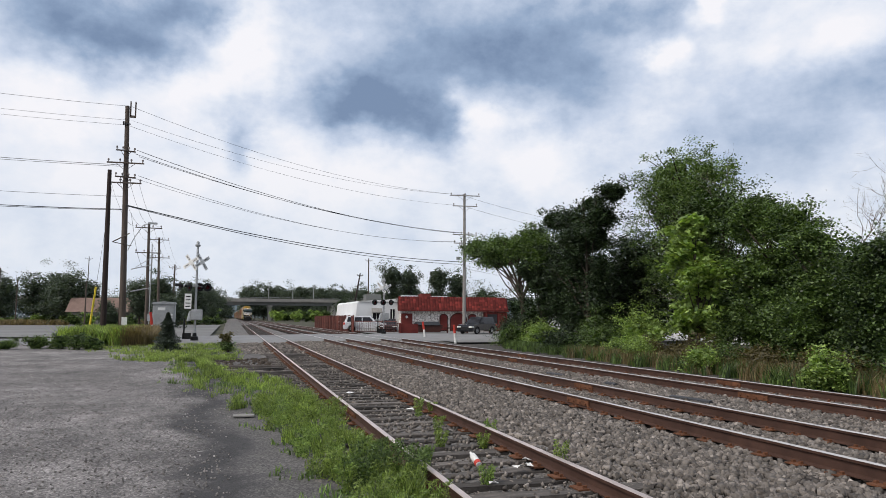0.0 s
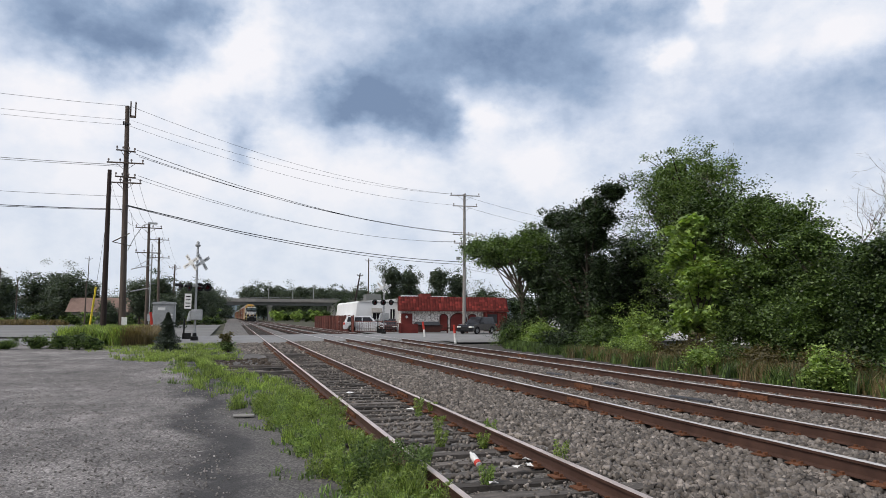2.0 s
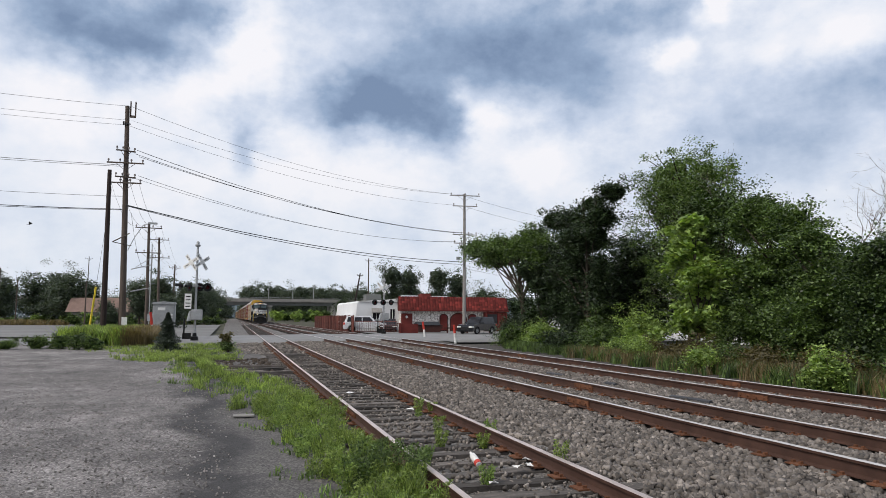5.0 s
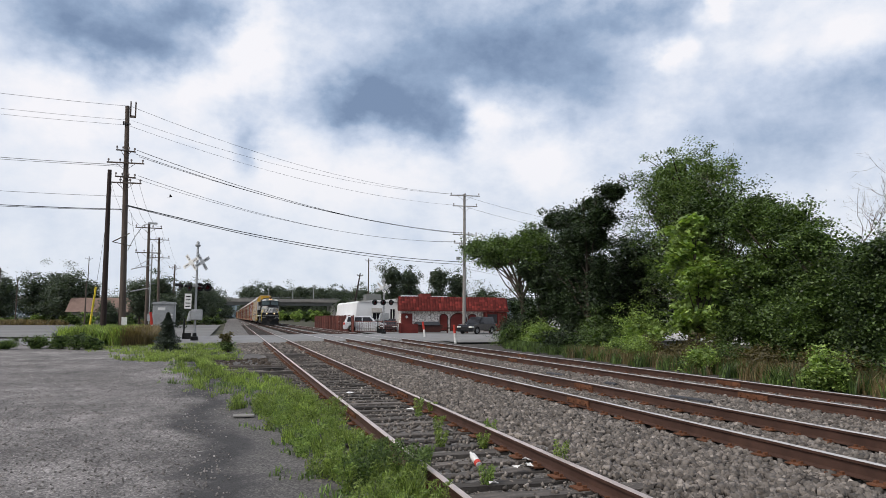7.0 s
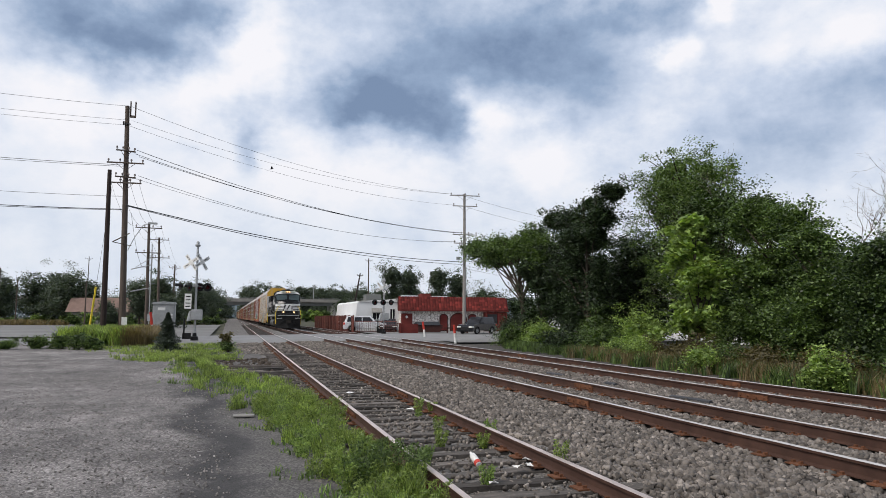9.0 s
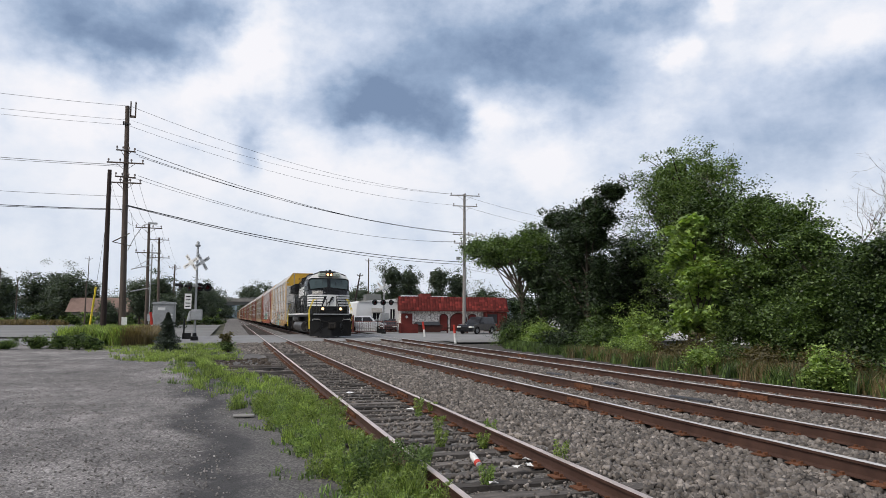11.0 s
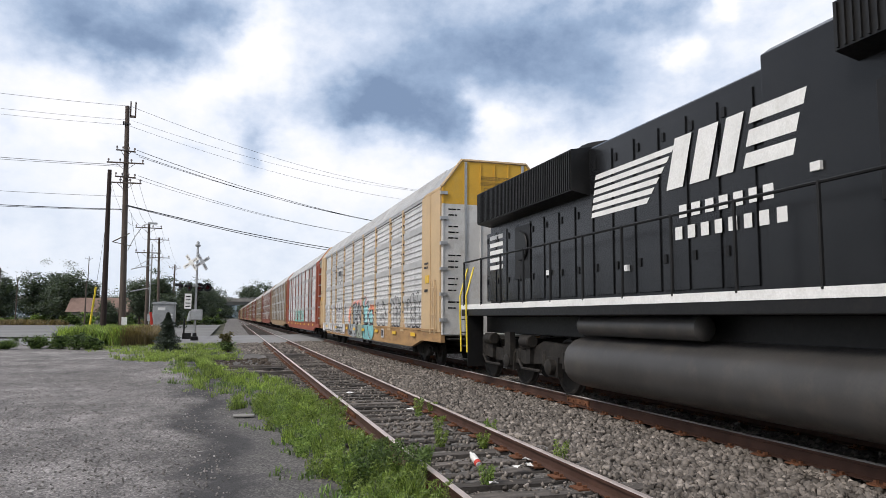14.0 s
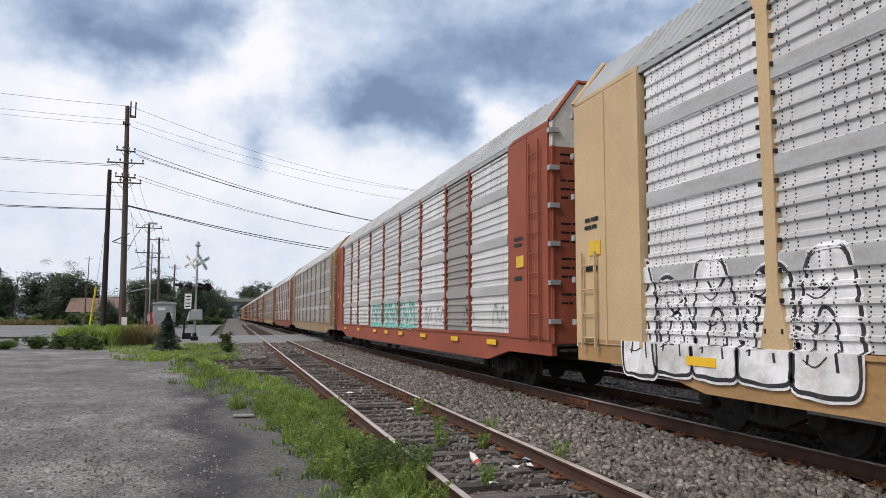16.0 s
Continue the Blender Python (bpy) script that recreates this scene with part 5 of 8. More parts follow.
# second row: the shade behind the front trees is put into the leaf colour
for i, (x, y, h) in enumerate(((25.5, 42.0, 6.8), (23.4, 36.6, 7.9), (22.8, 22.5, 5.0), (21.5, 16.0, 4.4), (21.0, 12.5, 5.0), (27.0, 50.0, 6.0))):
    tree("tree", "second-row thicket tree with shade put into its near-black leaves", (x, y, -0.4), [(0, 0, h * 0.66, 1.9, 2.6, h * 0.28), (0, 1.4, h * 0.36, 2.0, 2.6, h * 0.3), (0, -1.8, h * 0.34, 1.9, 2.2, h * 0.3)], 20 + i, 15000, 0.15, M_LEAF_DARK, 0.2, 0.45)
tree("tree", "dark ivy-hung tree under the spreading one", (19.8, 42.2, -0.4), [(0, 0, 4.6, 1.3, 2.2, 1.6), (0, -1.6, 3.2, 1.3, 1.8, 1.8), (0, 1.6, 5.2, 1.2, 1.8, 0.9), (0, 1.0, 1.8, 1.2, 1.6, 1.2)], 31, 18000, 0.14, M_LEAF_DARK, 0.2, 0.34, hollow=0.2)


# ------------------------------------------------------------ poles and wires
def utility_pole(label, base, height, r, arms, mat=M_WOODPOLE, lean=(0.0, 0.0), extras=()):
    """A tapered pole with crossarms (height, half-length, turn in degrees, insulators) and their braces."""
    root = empty("utility_pole", label, "utility pole", "utility poles", at=base)
    top = (lean[0], lean[1], height)
    part("pole", Mesh().tube([(0, 0, -0.3), (lean[0] * 0.5, lean[1] * 0.5, height * 0.5), top], r, r * 0.62, 12), mat, root, smooth=40)
    for z, half, turn, pins in arms:
        c, s = math.cos(radians(turn)), math.sin(radians(turn))
        ox, oy = lean[0] * z / height, lean[1] * z / height
        m = Mesh()
        m.tube([(ox - half * c, oy - half * s - r, z), (ox + half * c, oy + half * s - r, z)], 0.062, n=4)
        m.tube([(ox, oy - r, z - 0.55), (ox + 0.5 * half * c, oy + 0.5 * half * s - r, z - 0.04)], 0.02, n=4)
        m.tube([(ox, oy - r, z - 0.55), (ox - 0.5 * half * c, oy - 0.5 * half * s - r, z - 0.04)], 0.02, n=4)
        arm = part("crossarm", m, mat, root)
        for k in range(pins):
            q = -0.92 + 1.84 * k / max(1, pins - 1)
            part("insulator", Mesh().lathe([(0, 0.03), (0.1, 0.03), (0.11, 0.07), (0.2, 0.06), (0.24, 0.03)], (ox + q * half * c, oy + q * half * s - r, z + 0.05), "z", 8), M_INSULATOR, arm)
    for name, mesh, m2, lab in extras:
        part(name, mesh, m2, root, lab, smooth=40)
    return root


ex = [("top_bracket", Mesh().box(-0.2, -0.12, -0.06, 0.06, 15.7, 16.75).box(0.12, 0.2, -0.06, 0.06, 15.7, 16.75).box(-0.2, 0.2, -0.06, 0.06, 15.6, 15.75), M_WOODPOLE, "steel top bracket"),
      ("street_light_arm", Mesh().tube([(0.1, -0.2, 6.2), (0.5, -0.25, 7.1), (1.05, -0.3, 8.0), (1.5, -0.3, 8.15)], 0.03, n=6).box(1.35, 1.95, -0.42, -0.2, 8.08, 8.2), M_ALU, "grey street light on a curved arm"),
      ("standoff_bracket", Mesh().box(-0.55, -0.1, -0.2, -0.12, 15.05, 15.12).box(-0.6, -0.5, -0.2, -0.1, 15.0, 15.25), M_WIRE, ""),
      ("notice", Mesh().box(-0.05, 0.3, -0.29, -0.27, 1.1, 1.65), M_WHITE, "white notice board on the pole"),
      ("conduit", Mesh().tube([(-0.26, -0.05, -0.2), (-0.24, -0.05, 9.0)], 0.045, n=6), M_WOODPOLE_DARK, "")]
MAIN = (-6.88, 52.0, -0.25)
utility_pole("tall weathered wooden utility pole with crossarms and a street light", MAIN, 16.4, 0.23,
             [(13.15, 0.62, 18, 4), (12.3, 1.2, -4, 4), (11.3, 0.65, 12, 4), (10.9, 1.05, -4, 4)], M_WOODPOLE, (-0.38, 0.0), ex)
utility_pole("short dark creosoted utility pole beside the tall one", (-7.77, 50.0, -0.25), 11.4, 0.2, [], M_WOODPOLE_DARK, (-0.1, 0.0),
             [("strut", Mesh().tube([(0.3, 0, 6.6), (1.05, 1.9, 7.4)], 0.04, n=5).tube([(0.3, 0, 6.6), (1.2, 1.9, 6.55)], 0.03, n=5), M_WOODPOLE, "wooden strut to the next pole")])
utility_pole("wooden utility pole with two crossarms and lamp brackets", (-7.78, 75.0, -0.3), 11.0, 0.19, [(10.6, 1.25, 8, 4), (8.1, 1.2, 8, 4)], M_WOODPOLE, (-0.15, 0),
             [("lamp_bracket", Mesh().tube([(0.2, -0.1, 6.9), (-1.6, -0.2, 6.4)], 0.05, n=5).tube([(0.2, -0.1, 7.6), (-1.2, -0.2, 6.6)], 0.03, n=5).tube([(0.2, -0.1, 4.6), (-1.6, -0.2, 4.2)], 0.05, n=5), M_ALU, "grey lamp brackets"),
              ("meter_box", Mesh().box(0.1, 0.45, -0.35, -0.18, 1.3, 2.0).tube([(0.25, -0.25, -0.2), (0.25, -0.25, 9)], 0.05, n=6), M_ALU, "grey meter box and conduit")])
utility_pole("wooden utility pole with crossarms further along the line", (-8.48, 95.0, -0.3), 11.8, 0.19, [(11.5, 1.2, 8, 4), (9.2, 1.3, 8, 4)], M_WOODPOLE, (-0.3, 0))
utility_pole("wooden utility pole far along the line", (-8.9, 125.0, -0.3), 10.5, 0.19, [(9.9, 0.9, 8, 4)], M_WOODPOLE, (0, 0))
utility_pole("tall grey utility pole in front of the restaurant", (23.2, 68.0, -0.15), 14.5, 0.2, [(14.3, 1.6, -8, 3), (13.2, 1.3, -8, 2), (10.2, 1.3, -4, 4), (9.3, 1.2, -4, 4)], M_GREYPOLE, (0.0, 0.0),
             [("floodlight", Mesh().tube([(-0.1, -0.1, 7.5), (-0.7, -0.3, 7.7)], 0.03, n=5).box(-0.95, -0.6, -0.5, -0.2, 7.55, 7.85), M_ALU, "small grey floodlight")])
utility_pole("thin wooden pole behind the white building", (26.9, 139.0, -0.3), 13.7, 0.17, [(13.2, 0.7, 0, 2)], M_WOODPOLE)
utility_pole("leaning dark wooden pole behind the fence", (19.8, 118.0, -0.3), 9.3, 0.17, [(8.9, 0.5, 0, 2)], M_WOODPOLE_DARK, (1.6, 0))
for x, y, h in ((-38.5, 150, 8.5), (-40.0, 118, 7.0), (-31.0, 112, 8.5), (-33.5, 190, 16.5), (-20.0, 200, 18.5), (-12.0, 130, 8.0), (-24, 135, 8)):
    utility_pole("thin wooden pole in the distance", (x, y, -0.3), h, 0.14, [(h - 0.6, 0.8, 10, 2)] if h > 10 else [], M_WOODPOLE)
for x, h in ((17.5, 17.0), (28.4, 14.5), (38.0, 16.0)):
    lp = empty("street_lamp", "tall grey lamp post on the overpass", "street lamp", at=(x, 331, 8.6))
    part("post", Mesh().tube([(0, 0, 0), (0, 0, h - 8.6), (0.3, 0, h - 8.2), (1.6, 0, h - 8.0)], 0.14, 0.09, 6), M_ALU, lp)


def wire(a, b, sag, r=0.014, n=26, label="thin black overhead wire", bump=0.0):
    pts = [(a[0] + (b[0] - a[0]) * t, a[1] + (b[1] - a[1]) * t, a[2] + (b[2] - a[2]) * t - 4 * sag * t * (1 - t)) for t in (i / n for i in range(n + 1))]
    return tagged(part("overhead_wire", Mesh().tube(pts, r, n=4), M_WIRE), label, "overhead wire", "overhead wires")


# across the road to the grey pole
for (z0, dx0), (z1, dx1), sag, r in (((16.3, 0.2), (14.25, -1.4), 1.1, 0.012), ((15.3, 0.3), (14.25, 0.3), 1.1, 0.010), ((14.95, 0.0), (13.1, -1.1), 1.0, 0.010),
                                     ((13.2, 0.75), (10.2, -1.1), 0.95, 0.02), ((12.95, 0.6), (10.2, -0.4), 0.95, 0.018), ((12.75, 0.9), (10.2, 0.8), 0.95, 0.018),
                                     ((11.4, 0.9), (9.3, -1.0), 1.2, 0.016), ((11.2, 0.7), (9.3, 0.5), 1.2, 0.012)):
    wire((MAIN[0] - 0.35 + dx0, 51.8, z0 - 0.2), (23.2 + dx1, 67.8, z1), sag, r)
for z0, z1, sag, r in ((9.1, 7.2, 0.75, 0.035), (9.05, 6.95, 0.8, 0.03)):
    wire((MAIN[0] - 0.1, 51.75, z0), (23.2, 67.8, z1), sag, r, label="thick black overhead cable")
# to the side, out of sight
for z0, z1, y1, sag, r in ((16.3, 17.2, 46, 0.7, 0.012), (15.3, 16.2, 46, 0.7, 0.010), (14.95, 15.7, 46, 0.7, 0.010), (12.1, 12.3, 46, 0.5, 0.018), (12.0, 12.1, 46, 0.5, 0.014), (9.9, 10.3, 45, 0.6, 0.014), (9.0, 9.4, 45, 0.6, 0.03), (8.95, 9.2, 45, 0.6, 0.02)):
    wire((MAIN[0] - 0.35, 51.8, z0 - 0.2), (-40.0, y1, z1), sag, r)
# back along the line of poles
for dx in (-1.0, -0.35, 0.35, 1.0):
    wire((MAIN[0] - 0.3 + dx * 0.9, 52, 10.75), (-7.93 + dx * 1.15, 75, 10.55), 1.0, 0.010)
    wire((-7.93 + dx * 1.15, 75, 10.55), (-8.8 + dx * 1.1, 95, 11.4), 0.7, 0.010)
    wire((-8.8 + dx * 1.1, 95, 11.4), (-8.9 + dx * 0.8, 125, 9.9), 0.8, 0.010)
wire((MAIN[0] + 0.2, 52, 8.6), (-7.9, 75, 6.6), 1.6, 0.014)
# on behind the trees
for z, z1 in ((14.2, 11.0), (13.1, 10.0), (10.2, 8.0), (6.9, 5.0), (6.6, 4.7)):
    wire((23.2, 68.2, z), (40.0, 66.0, z1), 0.4, 0.014)
guy = empty("guy_wire", "guy wire with a bright yellow plastic guard", "guy wire", at=(-9.6, 55.5, -0.25))
part("cable", Mesh().tube([(0, 0, 0), (1.6, -3.4, 10.6)], 0.012, n=4), M_WIRE, guy)
part("guard", Mesh().tube([(0, 0, 0.0), (0.56, -1.2, 3.75)], 0.07, n=8), M_HANDRAIL_Y, guy, "yellow plastic guard")


# ------------------------------------------------------------ crossing signals
M_LENS = worn("dark_red_lens", (0.06, 0.008, 0.01), 0.2, 0, 5, 0.2, (0.02, 0.01, 0.01), 0.2, 0.0, 30)


def crossbuck(parent, at, facing, mat=M_WHITE):
    """Two crossed white boards with bars for their lettering."""
    turn = Matrix.Translation(at) @ Matrix.Rotation(radians(facing), 4, "Z")
    for k, a in enumerate((42, -42)):
        b = part("crossbuck_board", Mesh().box(-0.64, 0.64, -0.012 - 0.02 * k, 0.012 - 0.02 * k, -0.115, 0.115), mat, parent, "white crossing board", at=turn @ Matrix.Rotation(radians(a + 10), 4, "Y"))
        t = Mesh()
        for w0, w1 in ((-0.55, -0.2), (0.18, 0.55)):
            for c in range(5):
                u = w0 + (w1 - w0) * c / 5
                t.box(u, u + 0.035, -0.016 - 0.02 * k, -0.0125 - 0.02 * k, -0.055, 0.055)
        tagged(part("board_letters", t, M_BLACK_DULL, b, "black bars in place of lettering"), kind="stuff")


def flasher(parent, at, facing):
    turn = Matrix.Translation(at) @ Matrix.Rotation(radians(facing), 4, "Z")
    disc = part("signal_light", Mesh().lathe([(0.0, 0.29), (-0.03, 0.29), (-0.035, 0.15), (0.12, 0.14), (0.16, 0.08)], (0, 0, 0), "y", 20), M_BLACK_DULL, parent, "black round signal light", at=turn, smooth=30)
    part("lens", Mesh().lathe([(0, 0.145), (-0.03, 0.12), (-0.05, 0.03)], (0, -0.035, 0), "y", 16), M_LENS, disc, "dark red lens", smooth=40)
    hood = Mesh()
    for i in range(10):
        a0, a1 = radians(-10 + 20 * i), radians(-10 + 20 * (i + 1))
        p, q = (0.155 * math.cos(a0), 0.155 * math.sin(a0)), (0.155 * math.cos(a1), 0.155 * math.sin(a1))
        hood.add([(p[0], -0.03, p[1]), (q[0], -0.03, q[1]), (q[0] * 0.95, -0.3, q[1]), (p[0] * 0.95, -0.3, p[1])], [(0, 1, 2, 3)])
    part("visor", hood, M_BLACK_DULL, disc)


def crossing_signal(at, label, lights, bucks, plate, box, h=6.3):
    root = empty("crossing_signal", label, "crossing signal", "crossing signals", at=at)
    part("mast", Mesh().tube([(0, 0, 0), (0, 0, h)], 0.075, n=12), M_ALU, root, smooth=40)
    part("base", Mesh().lathe([(0, 0.26), (0.25, 0.24), (0.3, 0.14), (0.5, 0.12)], (0, 0, 0), "z", 12), M_BLACK_DULL, root, smooth=40)
    part("bell", Mesh().lathe([(-0.05, 0.05), (0, 0.16), (0.1, 0.18), (0.16, 0.1), (0.3, 0.09), (0.36, 0.03)], (0, 0, h), "z", 14), M_ALU, root, smooth=40)
    for z in (h - 1.35, h - 0.85, h - 2.7):
        part("clamp", Mesh().box(-0.13, 0.13, -0.1, 0.1, z, z + 0.08), M_ALU, root)
    for off, facing in bucks:
        crossbuck(root, off, facing)
    for off, facing in lights:
        flasher(root, off, facing)
        part("light_arm", Mesh().tube([(0, 0, off[2] + 0.05), (off[0], off[1] + 0.05, off[2])], 0.03, n=6), M_ALU, root)
    if plate:
        p = part("sign_plate", Mesh().box(plate[0] - 0.22, plate[0] + 0.22, -0.2, -0.18, plate[1] - 0.5, plate[1] + 0.5), M_WHITE, root, "white notice plate")
        t = Mesh()
        for i in range(4):
            t.box(plate[0] - 0.15, plate[0] + 0.15, -0.206, -0.201, plate[1] - 0.38 + 0.22 * i, plate[1] - 0.32 + 0.22 * i)
        part("plate_letters", t, M_BLACK_DULL, p, "dark bars in place of lettering")
    if box:
        b = part("gate_mechanism", Mesh().box(-0.28, 0.45, -0.3, 0.3, 1.35, 2.05).prism([(-0.55, 1.25), (-0.28, 1.3), (-0.28, 2.0), (-0.4, 1.9)], "y", -0.2, 0.2), M_ALU, root, "grey gate mechanism box", bevel=0.05)
        part("counterweight", Mesh().box(-0.75, -0.2, -0.4, -0.32, 0.1, 0.5).box(-0.7, -0.6, -0.4, -0.34, 0.1, 1.5), M_BLACK_DULL, root, "black gate counterweight", bevel=0.02)
    return root


crossing_signal((-2.12, 49.5, -0.12), "grey railroad crossing signal with crossbucks and flashing lights", [((-0.42, -0.12, 3.55), -60), ((-1.0, -0.05, 3.62), -70), ((0.2, 0.1, 3.55), 20), ((0.7, -0.1, 3.55), 15)],
                [((-0.38, 0.1, 5.2), -30), ((0.32, -0.1, 5.25), 40)], (-0.48, 2.6), True, 6.3)
crossing_signal((14.75, 68.0, -0.15), "railroad crossing signal in front of the restaurant", [((-0.95, -0.1, 3.1), 10), ((-0.1, -0.1, 3.1), 5), ((0.7, -0.1, 3.1), 30)], [((-0.25, 0, 4.55), -15), ((0.25, 0, 4.55), 25)], None, True, 5.2)
cab = empty("signal_cabinet", "grey steel signal cabinet beside the crossing", "signal cabinet", at=(-4.45, 54.3, -0.2))
part("cabinet_body", Mesh().box(-0.75, 0.75, -0.5, 0.5, 0.0, 2.55), M_ALU, cab, bevel=0.03)
part("cabinet_roof", Mesh().prism([(-0.82, 2.55), (0.82, 2.55), (0.74, 2.68), (0, 2.74), (-0.74, 2.68)], "y", -0.58, 0.58), M_ALU, cab)
part("cabinet_door", Mesh().box(-0.66, 0.66, -0.53, -0.5, 0.15, 2.4), M_ALU, cab, bevel=0.01)
part("notice", Mesh().box(-0.4, 0.1, -0.545, -0.53, 2.1, 2.3), M_WHITE, cab, "white label")
part("notice", Mesh().box(0.4, 0.6, -0.545, -0.53, 1.55, 1.85), M_WHITE, cab, "white label")
M_REDPAINT = worn("red_paint", (0.55, 0.05, 0.035), 0.6, 0, 3, 0.2, (0.3, 0.1, 0.08), 0.3, 0.05, 40)
for x, y, h, lx in ((-4.95, 52.3, 1.95, -0.22), (14.75, 52.7, 1.35, -0.2), (14.15, 43.2, 1.2, -0.12)):
    mk = empty("marker_post", "leaning flexible marker post, white below and red above", "marker post", "marker posts", at=(x, y, -0.2))
    part("post_lower", Mesh().tube([(0, 0, 0), (lx * 0.5, 0, h * 0.55)], 0.085, n=8), M_WHITE, mk, smooth=40)
    part("post_upper", Mesh().tube([(lx * 0.5, 0, h * 0.55), (lx, 0, h)], 0.088, n=8), M_REDPAINT, mk, "red upper part", smooth=40)


# ------------------------------------------------------------ buildings and yards
M_TILE_RED = worn("red_roof_tile", (0.19, 0.03, 0.025), 0.7, 0, 0.6, 0.25, (0.12, 0.03, 0.025), 0.4, 0.2, 12, per="object")
M_REDWALL = worn("dark_red_wall", (0.17, 0.035, 0.03), 0.8, 0, 1, 0.25, (0.08, 0.03, 0.03), 0.4, 0.2, 20)
M_WHITEWALL = worn("white_wall", (0.72, 0.73, 0.74), 0.85, 0, 0.4, 0.08, (0.5, 0.5, 0.48), 0.3, 0.15, 20)
M_DARKGLASS = worn("dark_window", (0.02, 0.02, 0.024), 0.15, 0, 2, 0.2, (0.05, 0.05, 0.05), 0.2, 0.0, 10)
M_FENCE = worn("brown_red_board", (0.14, 0.05, 0.04), 0.85, 0, 1.5, 0.3, (0.08, 0.05, 0.045), 0.4, 0.3, 30, per="object")
M_CONCRETE = worn("concrete", (0.27, 0.26, 0.245), 0.9, 0, 0.3, 0.2, (0.15, 0.145, 0.135), 0.5, 0.2, 8)
M_STEELBEAM = worn("bridge_beam", (0.16, 0.165, 0.16), 0.8, 0, 0.2, 0.2, (0.1, 0.09, 0.08), 0.4, 0.1, 6)
M_BROWNMETAL = worn("brown_metal", (0.075, 0.032, 0.027), 0.7, 0, 1, 0.25, (0.05, 0.03, 0.027), 0.4, 0.2, 20)
M_TYRE = worn("tyre_rubber", (0.018, 0.018, 0.018), 0.85, 0, 4, 0.2, (0.05, 0.045, 0.04), 0.4, 0.2, 40)


def stone_wall_material():
    n = Nodes("white_fieldstone")
    v = n.add("ShaderNodeTexVoronoi")
    v.feature = "DISTANCE_TO_EDGE"
    v.inputs["Scale"].default_value = 3.4
    n.link(n.coord, v.inputs["Vector"])
    v2 = n.add("ShaderNodeTexVoronoi")
    v2.inputs["Scale"].default_value = 3.4
    n.link(n.coord, v2.inputs["Vector"])
    face = n.ramp(v2.outputs["Color"], (0.1, (0.42, 0.37, 0.34)), (0.5, (0.74, 0.7, 0.67)), (0.95, (0.85, 0.83, 0.8)))
    col = n.mix(n.ramp(v.outputs["Distance"], (0.02, 1.0), (0.06, 0.0)), face, (0.2, 0.17, 0.16))
    n.set(col, 0.9)
    n.bump(v.outputs["Distance"], 0.6, 0.05)
    return n.mat


M_FIELDSTONE = stone_wall_material()


def arch(m, x0, x1, z0, z1, y0, y1):
    xc, r = (x0 + x1) / 2, (x1 - x0) / 2
    zr = z1 - r * 0.8
    out = [(x0, z0), (x1, z0)] + [(xc + r * math.cos(a), zr + r * 0.8 * math.sin(a)) for a in (math.pi * i / 10 for i in range(11))]
    return m.prism(out, "y", y0, y1)


rest = empty("restaurant", "low restaurant with white fieldstone front and red tiled mansard roof", "restaurant", at=(0, 0, -0.15))
part("wall", Mesh().box(19.3, 32.2, 79.6, 95.0, 0, 3.4), M_FIELDSTONE, rest)
part("end_wall", Mesh().box(29.6, 32.4, 79.2, 79.6, 0, 2.3), M_REDWALL, rest, "dark red porch wall")
part("roof", Mesh().box(18.9, 32.6, 79.6, 95.4, 3.7, 3.85), M_CONCRETE, rest)
mans = part("mansard", Mesh().prism([(79.0, 2.5), (79.5, 4.0), (79.8, 4.0), (79.8, 2.5)], "x", 18.95, 32.6), M_TILE_RED, rest, "red tiled mansard slope")
tile = Mesh().prism([(-0.16, 0.0), (-0.16, 0.06), (0.0, 0.11), (0.16, 0.06), (0.16, 0.0)], "y", 0, 0.32).data("roof_tile", M_TILE_RED)
slope = math.atan2(1.5, 0.5)
for i in range(39):
    for j in range(6):
        part("roof_tile", tile, None, mans, at=Matrix.Translation((19.15 + i * 0.345, 78.98 + 0.083 * j, 2.52 + 0.25 * j)) @ Matrix.Rotation(slope, 4, "X"))
part("eave_board", Mesh().box(18.9, 32.65, 78.9, 79.2, 2.38, 2.52), M_REDWALL, rest)
part("front_door", Mesh().box(19.35, 20.7, 79.5, 79.62, 0, 2.1), M_REDWALL, rest, "dark red door", bevel=0.02)
part("door_sign", Mesh().add([(20.0, 79.49, 1.5), (20.2, 79.49, 1.7), (20.0, 79.49, 1.9), (19.8, 79.49, 1.7)], [(0, 1, 2, 3)]), M_WHITE, rest, "white diamond sign")
for x0, x1, z1 in ((24.15, 24.95, 2.0), (25.45, 27.4, 2.12), (27.75, 28.6, 2.0)):
    part("arched_panel", arch(Mesh(), x0, x1, 0.15, z1, 79.46, 79.62), M_REDWALL, rest, "arched dark red panel")
    ring = arch(Mesh(), x0 - 0.12, x1 + 0.12, 0.05, z1 + 0.1, 79.52, 79.64)
    part("arch_surround", ring, M_BROWNMETAL, rest)
w = part("porch_opening", Mesh().box(30.0, 31.2, 79.12, 79.24, 0.2, 2.05), M_DARKGLASS, rest, "dark porch opening")
for x in (29.7, 31.3, 32.3):
    part("porch_post", Mesh().box(x, x + 0.18, 79.0, 79.2, 0, 2.25), M_REDWALL, rest)
for x0, x1, z1 in ((20.6, 22.6, 4.35), (23.0, 24.2, 4.6), (24.4, 26.4, 4.3), (27.2, 28.4, 4.25)):
    part("rooftop_unit", Mesh().box(x0, x1, 84, 85.5, 3.85, z1), M_WHITEWALL if x0 != 23.0 else M_REDWALL, rest, bevel=0.03)

